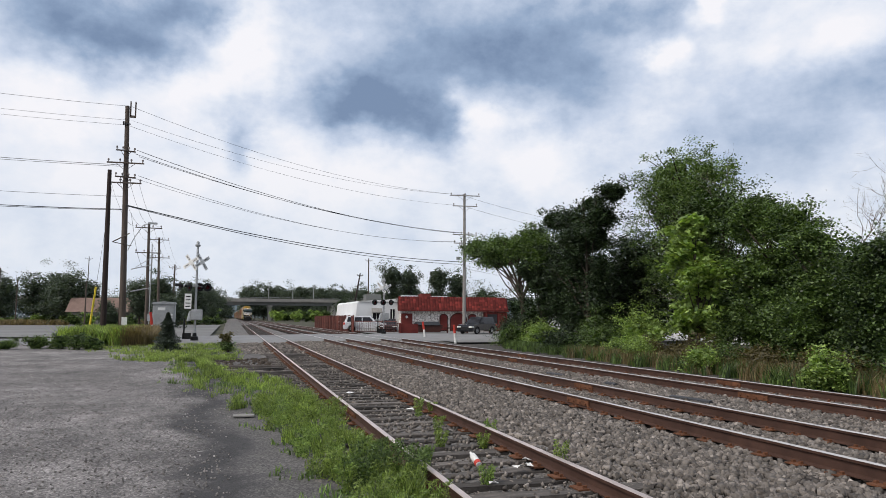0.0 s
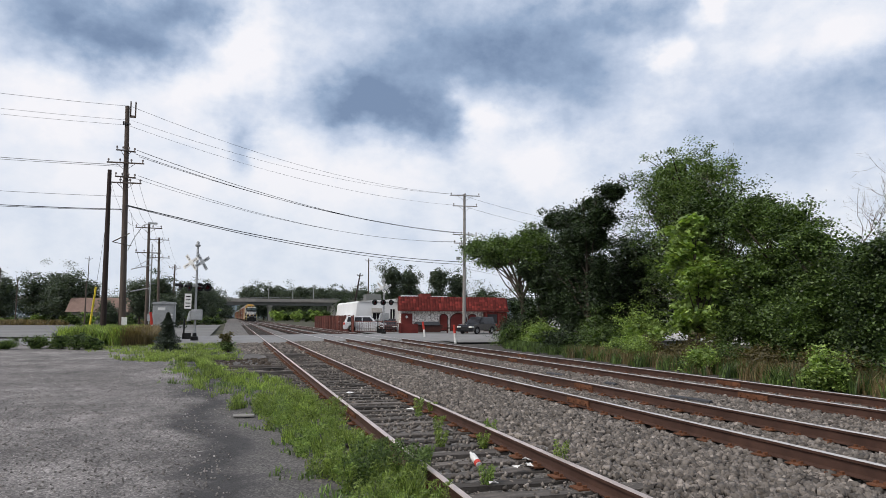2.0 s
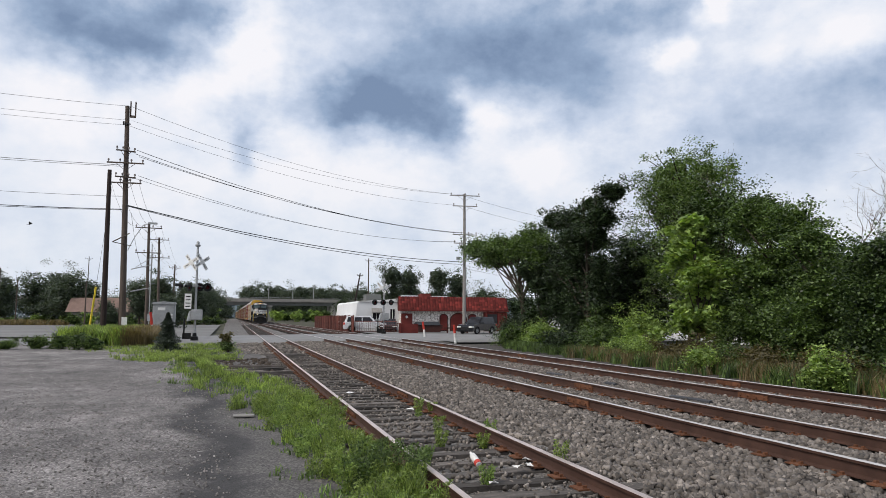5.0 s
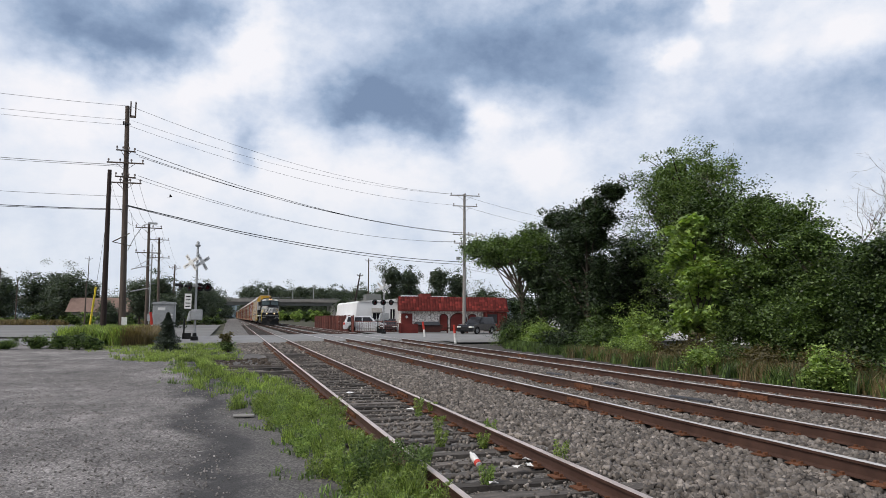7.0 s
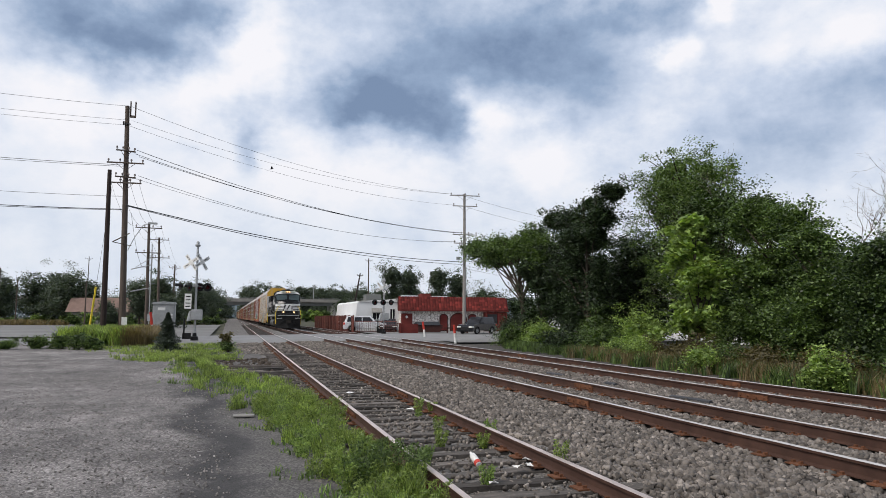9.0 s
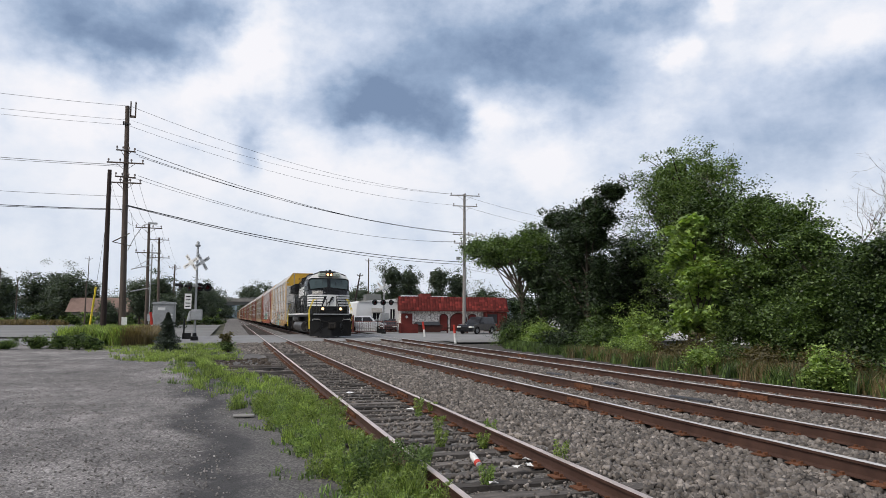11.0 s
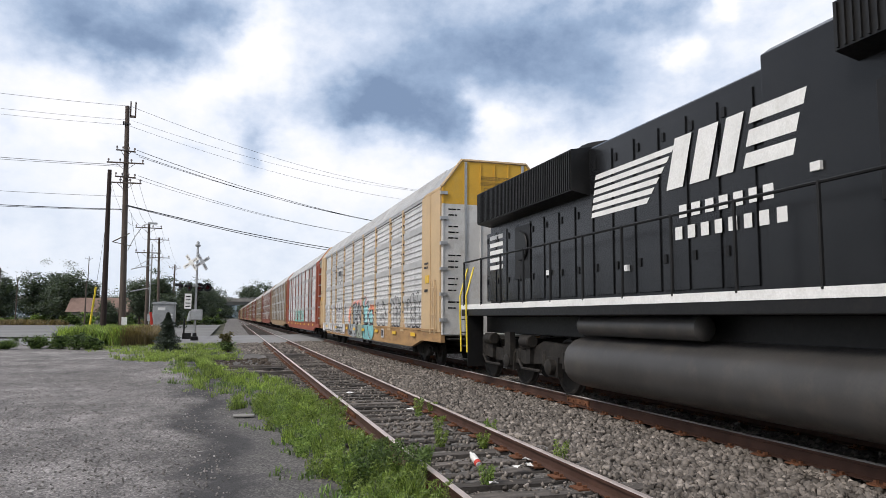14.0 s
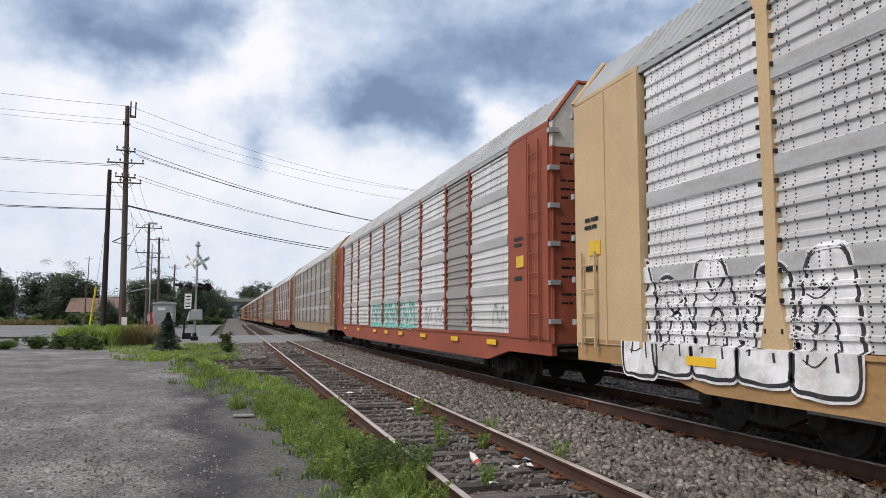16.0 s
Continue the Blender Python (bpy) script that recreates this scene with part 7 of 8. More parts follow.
def patch(n, y0, y1, left, right, rng, z=-0.30, gaps=0.9, seed=0, bare=0.0, soft=0.35):
    """Points between two edges given as functions of y, thinned by a slow noise into tufts."""
    out = []
    while len(out) < n:
        y = y0 + (y1 - y0) * rng.uniform() ** 1.15
        a, b = left(y), right(y)
        x = a + (b - a) * rng.uniform()
        edge = min(1.0, (x - a) / (soft * (b - a)), (b - x) / (0.12 * (b - a)))
        if smooth_noise(x, y, gaps, seed) + 0.6 * smooth_noise(x, y, gaps * 0.32, seed + 1) + 0.4 * (edge - 1) > bare + rng.uniform(-0.22, 0.16):
            out.append((x, y, z))
    return np.array(out)


def edge_left(y):
    """The lot side of the grass strip."""
    return float(np.interp(y, (5, 8.7, 11.9, 15, 18.7, 22, 27, 30), (0.98, 0.86, 0.55, -0.07, -1.16, -1.6, -1.81, -1.72))) + 0.1 * math.sin(y * 2.1) + 0.08 * math.sin(y * 5.3)


def edge_right(y):
    return float(np.interp(y, (5, 15, 20, 23, 27, 31), (1.88, 1.9, 1.6, 0.6, -0.5, -0.7)))


def stuff(name, label, category, mesh):
    return tagged(part(name, mesh, None), label, category, kind="stuff")


stuff("grass", "bright green grass between lot and siding", "grass", grass(patch(17000, 5.0, 30.0, edge_left, edge_right, RV, gaps=0.5, seed=3, bare=0.24, soft=0.8), 0.18, RV, M_GRASS, width=0.006))
stuff("grass", "low darker weeds among the bright grass", "grass", grass(patch(6000, 5.0, 30.0, lambda y: edge_left(y) - 0.25, edge_right, RV, gaps=0.8, seed=13, bare=0.1, soft=0.5), 0.09, RV, M_LEAF_AIRY, width=0.009))
stuff("grass", "thin grass along the lot's edge", "grass", grass(patch(10000, 29.0, 47.0, lambda y: -2.0 - 0.33 * (y - 24), lambda y: 0.7, RV, seed=5, gaps=0.7, bare=0.05), 0.16, RV, M_GRASS, width=0.011))
stuff("grass", "tall green grass round the pole", "grass", grass(patch(22000, 44.0, 57.0, lambda y: -9.6, lambda y: -5.6, RV, -0.25, seed=6), 0.95, RV, M_GRASS, width=0.02))
stuff("dry_grass", "tall dry tan grass by the signal cabinet", "grass", grass(patch(9000, 44.0, 53.0, lambda y: -6.4, lambda y: -4.4, RV, -0.25, seed=7), 0.95, RV, M_GRASS_DRY, width=0.018))
stuff("dry_grass", "dry tan grass beyond the yard", "grass", grass(patch(16000, 141.0, 152.0, lambda y: -75, lambda y: -8, RV, -0.35, 3.0, seed=8), 1.0, RV, M_GRASS_DRY, width=0.06))
stuff("dry_grass", "dry grass and weeds along the ballast", "grass", grass(patch(11000, 10.0, 31.0, lambda y: 14.5 + 0.03 * y, lambda y: 16.4 + 0.03 * y, RV, -0.45, seed=9), 0.55, RV, M_GRASS_DRY, width=0.012))
stuff("grass", "green weeds along the ballast", "grass", grass(patch(18000, 10.0, 40.0, lambda y: 14.2 + 0.035 * y, lambda y: 16.6 + 0.035 * y, RV, -0.45, seed=10), 0.5, RV, M_LEAF_MID, width=0.014))


def weed(at, h, seed, mat, label="tall green weed", n=260, size=0.05, r=0.13):
    rng = np.random.default_rng(seed)
    root = empty("weed", label, "weed", "weeds", at=at)
    t = rng.uniform(0.08, 1, n)
    a = rng.uniform(0, 6.283, n)
    stems = rng.integers(0, 4, n)
    ox, oy = np.cos(stems * 1.7) * r * 0.9, np.sin(stems * 1.7) * r * 0.9
    rad = r * 0.55 * (1 - 0.5 * t)
    p = np.stack([ox * t + rad * np.cos(a), oy * t + rad * np.sin(a), t * h], 1)
    part("foliage", leaves(p, size, rng, mat, "foliage", 0.0, 0.13, 0.0), None, root)
    m = Mesh()
    for k in range(4):
        m.tube([(0, 0, 0), (math.cos(k * 1.7) * r * 0.9, math.sin(k * 1.7) * r * 0.9, h)], 0.005, 0.002, 4)
    part("stem", m, mat, root)
    return root


for i in range(90):
    y = 5.6 + 9.5 * RV.uniform() ** 1.3
    weed((RV.uniform(edge_left(y) + 0.1, edge_right(y)), y, -0.3), RV.uniform(0.16, 0.36), 600 + i, M_GRASS if i % 3 else M_LEAF_BRIGHT, "feathery green weed in the grass strip", 300, 0.045, 0.1)
for i, (x, y, h) in enumerate(((1.62, 7.2, 0.48), (1.85, 7.0, 0.44), (1.45, 7.5, 0.42), (2.0, 7.35, 0.4), (1.3, 7.1, 0.36), (1.75, 7.75, 0.4))):
    weed((x, y, -0.3), h, 660 + i, M_LEAF_AIRY if i % 2 else M_LEAF_MID, "bushy dark green weed against the siding rail", 900, 0.045, 0.15)
for i, (x, y, h) in enumerate(((3.62, 7.25, 0.36), (3.6, 9.4, 0.3), (3.05, 10.1, 0.28), (3.22, 11.9, 0.34), (3.55, 12.2, 0.22), (2.6, 6.9, 0.22), (2.75, 9.0, 0.24), (2.3, 8.2, 0.15), (3.3, 8.9, 0.2))):
    weed((x, y, -0.28), h, 780 + i, M_LEAF_BRIGHT if i % 2 else M_GRASS, "feathery green weed between the rails", 300, 0.05, 0.09)


# ------------------------------------------------------------ loose stones
def stones(points, size, rng, mat, name, flat=0.7):
    """Six-sided broken stones, each with its own shape and turn."""
    n = len(points)
    cube = np.array([(x, y, z) for z in (-1, 1) for y in (-1, 1) for x in (-1, 1)], float)
    v = cube[None] * rng.uniform(0.5, 1.15, (n, 8, 3))
    v *= (size * rng.uniform(0.55, 1.35, n))[:, None, None] * np.array([1.15, 0.9, flat])
    q = rng.normal(size=(n, 4))
    q /= np.linalg.norm(q, axis=1)[:, None]
    w, x, y, z = q.T
    R = np.stack([1 - 2 * (y * y + z * z), 2 * (x * y - z * w), 2 * (x * z + y * w), 2 * (x * y + z * w), 1 - 2 * (x * x + z * z), 2 * (y * z - x * w), 2 * (x * z - y * w), 2 * (y * z + x * w), 1 - 2 * (x * x + y * y)], 1).reshape(n, 3, 3)
    v = np.einsum("nij,nkj->nki", R, v) + points[:, None, :]
    faces = np.array([(0, 2, 3, 1), (4, 5, 7, 6), (0, 1, 5, 4), (2, 6, 7, 3), (0, 4, 6, 2), (1, 3, 7, 5)])
    idx = (faces[None] + 8 * np.arange(n)[:, None, None]).reshape(-1)
    me = bpy.data.meshes.new(name)
    me.vertices.add(8 * n)
    me.vertices.foreach_set("co", v.astype(np.float32).ravel())
    me.loops.add(len(idx))
    me.loops.foreach_set("vertex_index", idx.astype(np.int32))
    me.polygons.add(6 * n)
    me.polygons.foreach_set("loop_start", np.arange(0, 24 * n, 4, dtype=np.int32))
    me.polygons.foreach_set("loop_total", np.full(6 * n, 4, np.int32))
    me.update(calc_edges=True)
    me.materials.append(mat)
    return me


def scatter(n, x0, x1, y0, y1, rng, power=1.5, lift=0.012, thin=None):
    out = []
    while len(out) < n:
        y = y0 + (y1 - y0) * rng.uniform() ** power
        x = rng.uniform(x0, x1)
        if thin and rng.uniform() > thin(x, y):
            continue
        out.append((x, y, bed_height(x, y) + lift + rng.uniform(-0.01, 0.02)))
    return np.array(out)


def stone_share(x, y):
    """Fewer loose stones on the siding's ties and on the rail lines."""
    sid = XS + G / 2 + HD * y
    if abs(x - sid) < 1.25:
        return 0.10
    for left in (XM, XN):
        if min(abs(x - left), abs(x - left - G)) < 0.11:
            return 0.0
    return 1.0


RS = np.random.default_rng(77)
stuff("ballast_stones", "loose grey crushed stone between the tracks", "ballast", stones(scatter(36000, 3.5, 13.2, 4.5, 17.0, RS, 1.25, thin=stone_share), 0.034, RS, M_STONE, "ballast_stones"))
stuff("ballast_stones", "loose grey crushed stone further along the tracks", "ballast", stones(scatter(22000, 3.3, 13.5, 17.0, 34.0, RS, 1.2, thin=stone_share), 0.042, RS, M_STONE, "ballast_stones"))
stuff("ballast_stones", "loose grey crushed stone near the crossing", "ballast", stones(scatter(9000, 0.6, 13.5, 34.0, 48.0, RS, 1.0, thin=lambda x, y: max(0.3, stone_share(x, y))), 0.06, RS, M_STONE, "ballast_stones"))
stuff("ballast_stones", "scattered stones among the siding ties", "ballast", stones(scatter(5200, 0.9, 4.0, 5.0, 30.0, RS, 1.4, 0.02), 0.022, RS, M_STONE, "ballast_stones"))
lot_pts = np.array([(x, y, lot_height(x, y) + 0.004) for x, y in zip(RS.uniform(-9, 0.1, 16000), 5.5 + 26 * RS.uniform(0, 1, 16000) ** 1.5)])
stuff("gravel", "small loose gravel on the lot", "gravel", stones(lot_pts, 0.010, RS, M_GRAVEL, "gravel"))

wood_pts = np.array([(x, y, bed_height(x, y) + 0.03) for x, y in zip(RS.uniform(-0.5, 1.5, 420), RS.uniform(21.5, 30.0, 420))])
stuff("wood_debris", "dark broken pieces of old ties beside the siding", "debris", stones(wood_pts, 0.075, RS, M_BARK, "wood_debris", 0.4))

# litter and small things by the siding
M_PLASTIC = worn("white_plastic", (0.75, 0.74, 0.72), 0.4, 0, 6, 0.1, (0.5, 0.45, 0.4), 0.2, 0.0, 40)
bottle = empty("bottle", "white plastic bottle with a red label lying between the rails", "bottle", at=pose(2.83, 7.9, -0.2, 0, 62, 100))
part("bottle_body", Mesh().lathe([(-0.11, 0.03), (-0.1, 0.04), (0.04, 0.04), (0.07, 0.034), (0.1, 0.016), (0.12, 0.016)], (0, 0, 0), "z", 14), M_PLASTIC, bottle, smooth=40)
part("bottle_label", Mesh().lathe([(-0.1, 0.0415), (-0.05, 0.0415)], (0, 0, 0), "z", 14), M_REDPAINT, bottle, "red label", smooth=40)
for i, (x, y, s) in enumerate(((2.2, 8.0, 0.07), (2.62, 15.4, 0.09), (3.3, 7.4, 0.06), (3.4, 7.7, 0.05), (2.6, 6.7, 0.05), (3.15, 7.35, 0.07), (4.9, 9.2, 0.06), (3.2, 12.4, 0.08))):
    v = [(-s, -s * 0.6, 0), (s, -s * 0.5, 0.015), (s * 0.8, s * 0.6, 0), (0, s * 0.5, 0.03), (-s * 0.9, s * 0.6, 0.008)]
    lit = part("paper_scrap", Mesh().add(v + [(a, b, c + 0.004) for a, b, c in v], [(0, 1, 2, 3, 4), (9, 8, 7, 6, 5)] + [(j, (j + 1) % 5, 5 + (j + 1) % 5, 5 + j) for j in range(5)]), M_PLASTIC, at=pose(x, y, -0.2, 0, 0, 40 * i))
    tagged(lit, "crumpled scrap of white paper by the siding", "litter", "litter")
tagged(part("slab", Mesh().prism([(-0.16, -0.1), (0.18, -0.12), (0.2, 0.06), (0.02, 0.14), (-0.17, 0.08)], "z", 0, 0.035), M_CONCRETE, at=(0.3, 12.8, -0.275), bevel=0.01), "flat grey stone slab on the lot", "stone")
for i, (x, y, a, L) in enumerate(((0.9, 23.0, 20, 1.8), (0.7, 24.5, -12, 2.2), (1.1, 21.6, 6, 1.6), (0.5, 22.4, -30, 1.4))):
    tagged(part("old_tie", Mesh().box(-L / 2, L / 2, -0.11, 0.11, 0, 0.14), M_TIE_OLD, at=pose(x, y, -0.3, 0, 0, a), bevel=0.012), "discarded weathered wooden tie beside the siding", "railroad tie", "discarded ties")
for i, (x, y, a, L) in enumerate(((9.15, 18.6, 4, 0.9), (9.2, 15.6, -3, 0.5), (9.0, 12.2, 8, 1.1))):
    tagged(part("scrap_bar", Mesh().prism([(-0.06, 0), (0.06, 0), (0.05, 0.05), (-0.03, 0.07)], "x", -L / 2, L / 2), M_WIRE, at=pose(x, y, -0.2, 0, 0, 90 + a)), "dark scrap of old tie between the main tracks", "scrap", "scrap")


# ------------------------------------------------------------ spray paint and marks on the first cars
def spray(name, colour, thin=0.3):
    """Uneven spray paint on punched sheet: the holes show through, and the coat thins out in patches."""
    n = Nodes(name)
    base = n.ramp(n.noise(1.8, 5, 0.6), (0.3, tuple(c * 0.78 for c in colour)), (0.7, tuple(min(1, c * 1.12) for c in colour)))
    sep = n.add("ShaderNodeSeparateXYZ")
    n.link(n.coord, sep.inputs[0])
    hole = n.math("MULTIPLY", punched(n, sep.outputs[1], sep.outputs[2]), n.math("GREATER_THAN", sep.outputs[2], 1.14))
    n.set(n.mix(hole, base, (0.02, 0.02, 0.02)), 0.55)
    clear = n.add("ShaderNodeBsdfTransparent")
    mx = n.add("ShaderNodeMixShader")
    n.link(n.ramp(n.noise(2.6, 6, 0.7), (0.42, 0.0), (0.72, thin)), mx.inputs[0])
    n.link(n.bsdf.outputs[0], mx.inputs[1])
    n.link(clear.outputs[0], mx.inputs[2])
    n.link(mx.outputs[0], n.out.inputs[0])
    return n.mat


M_SP_WHITE, M_SP_BLACK = spray("spray_white", (0.78, 0.78, 0.8), 0.55), spray("spray_black", (0.022, 0.022, 0.027), 0.3)
M_SP_TEAL, M_SP_RED = spray("spray_teal", (0.2, 0.5, 0.53)), spray("spray_red", (0.68, 0.2, 0.14))
M_SP_GREY, M_SP_PINK = spray("spray_grey", (0.36, 0.4, 0.43)), spray("spray_pink", (0.72, 0.4, 0.38))
M_SP_GREEN, M_SP_TEAL2 = spray("spray_green", (0.12, 0.42, 0.36)), spray("spray_olive", (0.28, 0.33, 0.27))


def curve_points(pts, n=6, closed=False):
    """A smooth line through the points."""
    out, m = [], len(pts)
    for i in range(m if closed else m - 1):
        p0, p1, p2, p3 = (pts[(i - 1) % m] if closed or i else pts[0], pts[i], pts[(i + 1) % m], pts[(i + 2) % m] if closed or i + 2 < m else pts[-1])
        for k in range(n):
            t = k / n
            out.append(tuple(0.5 * (2 * b + (c - a) * t + (2 * a - 5 * b + 4 * c - d) * t * t + (3 * b - a - 3 * c + d) * t ** 3) for a, b, c, d in zip(p0, p1, p2, p3)))
    if not closed:
        out.append(pts[-1])
    return out


def skin(z, lift):
    """Where paint lies on the car's side at that height: on the sill below, on the ribs and bands of the panels above."""
    if z < 1.135:
        return -1.587 - lift
    u = ((z - PANEL_Z[0]) % RIB) / RIB
    x = -1.5 - 0.03 * float(np.interp(u, (0, 0.58, 0.66, 0.92, 1.0), (0, 0, 1, 1, 0)))
    if any(b - 0.004 < z < b + 0.204 for b in (1.95, 3.0, 4.05)):
        x = -1.542
    return x - 0.003 - lift


RIB = (PANEL_Z[1] - PANEL_Z[0]) / 22
ROWS = sorted([0.56 + 0.0285 * k for k in range(21)] + [PANEL_Z[0] + RIB * (k + u) for k in range(8) for u in (0, 0.2, 0.4, 0.58, 0.66, 0.8, 0.92)] + [1.946, 1.947, 2.153, 2.154])


def ribbon(m, pts, width, lift, closed=False):
    """A painted line that follows the side's relief."""
    ring = list(pts) + ([pts[0]] if closed else [])
    fine = []
    for p, q in zip(ring, ring[1:]):
        k = max(1, int(math.hypot(q[0] - p[0], q[1] - p[1]) / 0.03))
        fine += [(p[0] + (q[0] - p[0]) * i / k, p[1] + (q[1] - p[1]) * i / k) for i in range(k)]
    if not closed:
        fine.append(ring[-1])
    k, left, right = len(fine), [], []
    for i, p in enumerate(fine):
        a, b = (fine[(i - 1) % k], fine[(i + 1) % k]) if closed else (fine[max(0, i - 1)], fine[min(k - 1, i + 1)])
        dy, dz = b[0] - a[0], b[1] - a[1]
        d = math.hypot(dy, dz) or 1.0
        w = width * (0.82 + 0.36 * abs(math.sin(i * 0.11)))
        for side, row in ((1, left), (-1, right)):
            z = p[1] + side * dy / d * w / 2
            row.append((skin(z, lift), p[0] - side * dz / d * w / 2, z))
    m.add(left + right, [(i, (i + 1) % k, k + (i + 1) % k, k + i) for i in range(k if closed else k - 1)])


def fill(m, pts, lift):
    """A painted field inside an outline, laid over the relief row by row."""
    def cuts(z):
        out = []
        for p, q in zip(pts, list(pts[1:]) + [pts[0]]):
            if (p[1] > z) != (q[1] > z):
                out.append(p[0] + (q[0] - p[0]) * (z - p[1]) / (q[1] - p[1]))
        return sorted(out)

    for a, b in zip(ROWS, ROWS[1:]):
        lo, hi = cuts(a + 1e-4), cuts(b - 1e-4)
        if len(lo) != len(hi):
            lo = hi = cuts((a + b) / 2)
        for i in range(0, len(lo) - 1, 2):
            xa, xb = skin(a + 1e-4, lift), skin(b - 1e-4, lift)
            m.add([(xa, lo[i], a), (xa, lo[i + 1], a), (xb, hi[i + 1], b), (xb, hi[i], b)], [(0, 1, 2, 3)])


def lobe(y, z0, z1, w, lean, rng):
    """The outline of one rounded letter."""
    j = lambda s: rng.uniform(-s, s)
    return curve_points([(y + w * 0.5, z0 + 0.05), (y + w * 0.48 + lean * 0.4, (z0 + z1) / 2 + j(0.1)), (y + w * 0.3 + lean, z1 - 0.12 + j(0.05)), (y + lean, z1 + j(0.06)), (y - w * 0.3 + lean, z1 - 0.1 + j(0.05)),
                         (y - w * 0.46 + lean * 0.4, (z0 + z1) / 2 + j(0.1)), (y - w * 0.5, z0 + 0.06), (y - w * 0.2, z0 - 0.04), (y + w * 0.2, z0 - 0.03)], 5, True)


RG = np.random.default_rng(9)
white, black, halo = Mesh(), Mesh(), Mesh()
ys = [24.0, 23.25, 22.45, 21.65, 20.85, 19.75, 19.2, 18.6, 17.9, 17.25, 16.5]
for i, y in enumerate(ys):
    big = i < 5
    top, foot = (2.12 if big else 2.18) + RG.uniform(-0.14, 0.12), RG.uniform(0.68, 0.8)
    out = lobe(y, foot, top, 0.8 if big else 0.66, RG.uniform(-0.14, 0.14), RG)
    fill(white, out, 0.0)
    ribbon(halo, out, 0.1, 0.002, True)
    ribbon(black, out, 0.045, 0.004, True)
    bend = RG.uniform(-0.1, 0.1)
    ribbon(black, curve_points([(y + 0.2, foot + 0.25), (y + 0.08, foot + 0.75 + bend), (y - 0.1, foot + 0.7), (y - 0.17, foot + 0.2)], 6), 0.035, 0.004)
    ribbon(black, curve_points([(y + 0.16, top - 0.3), (y + 0.02, top - 0.42 + bend), (y - 0.14, top - 0.28)], 5), 0.035, 0.004)
    for k in range(3):
        z = foot + 0.3 + 0.33 * k
        ribbon(black, curve_points([(y + 0.25, z), (y + 0.1, z + RG.uniform(-0.08, 0.08)), (y - 0.05, z + 0.04)], 4), 0.018, 0.004)
ribbon(black, curve_points([(19.9, 1.95), (19.0, 1.8), (18.0, 1.9), (17.0, 1.82), (16.3, 1.95)], 6), 0.04, 0.005)
for k in range(3):
    y = 18.9 - 0.42 * k
    ribbon(black, curve_points([(y + 0.12, 2.3), (y, 2.42), (y - 0.1, 2.3)], 4), 0.08, 0.004)
tagged(part("spray_fill", white, M_SP_WHITE, CAR_A, "white spray-painted bubble shapes"), kind="stuff")
tagged(part("spray_halo", halo, M_SP_WHITE, CAR_A, "white spray edge"), kind="stuff")
tagged(part("spray_outline", black, M_SP_BLACK, CAR_A, "black spray-painted outlines"), kind="stuff")

# large angular piece in grey, teal, pink and orange that runs down over the sill
M_SP_LIGHT, M_SP_ORANGE = spray("spray_pale_blue", (0.5, 0.56, 0.6), 0.25), spray("spray_orange", (0.82, 0.25, 0.12), 0.35)
M_SP_SKY = spray("spray_sky_blue", (0.34, 0.66, 0.7), 0.2)
PINK = [(14.9, 1.9), (14.5, 2.1), (13.9, 2.2), (13.1, 2.24), (12.5, 2.22), (11.9, 2.28), (11.2, 2.36), (10.95, 2.24), (10.8, 1.95), (11.6, 1.85), (12.0, 1.8), (12.6, 2.1), (14.2, 1.95)]
FIELDS = [("spray_cloud", M_SP_PINK, "pale pink spray cloud", 0.0, [PINK]),
          ("spray_cloud", M_SP_ORANGE, "orange spray cloud", 0.001, [[(10.5, 1.45), (10.2, 1.92), (9.7, 1.98), (9.3, 1.9), (9.1, 1.5), (9.9, 1.55)], [(15.5, 1.3), (15.3, 1.85), (15.0, 1.95), (14.85, 1.6), (15.1, 1.2)], [(13.0, 2.1), (12.85, 2.22), (12.7, 2.1), (12.85, 2.0)], [(14.0, 2.08), (13.8, 2.2), (13.6, 2.1), (13.8, 2.02)]]),
          ("spray_field", M_SP_GREY, "grey spray-painted field on the sill", 0.0, [[(15.2, 0.66), (13.0, 0.6), (12.9, 1.12), (14.6, 1.12), (15.0, 1.0)]]),
          ("spray_field", M_SP_TEAL2, "olive green spray-painted field on the sill", 0.0, [[(13.0, 0.6), (11.4, 0.6), (11.3, 1.12), (12.9, 1.12)]]),
          ("spray_field", M_SP_TEAL, "teal spray-painted field on the sill", 0.0, [[(11.4, 0.6), (9.4, 0.6), (9.2, 1.12), (11.3, 1.12)]])]
for name, mat, label, lift, shapes in FIELDS:
    m = Mesh()
    for sh in shapes:
        fill(m, curve_points(sh, 4, True), lift)
    tagged(part(name, m, mat, CAR_A, label), kind="stuff")
OVAL = [(13.4 + 0.22 * math.cos(a), 1.83 + 0.27 * math.sin(a)) for a in (math.pi * k / 8 for k in range(16))]
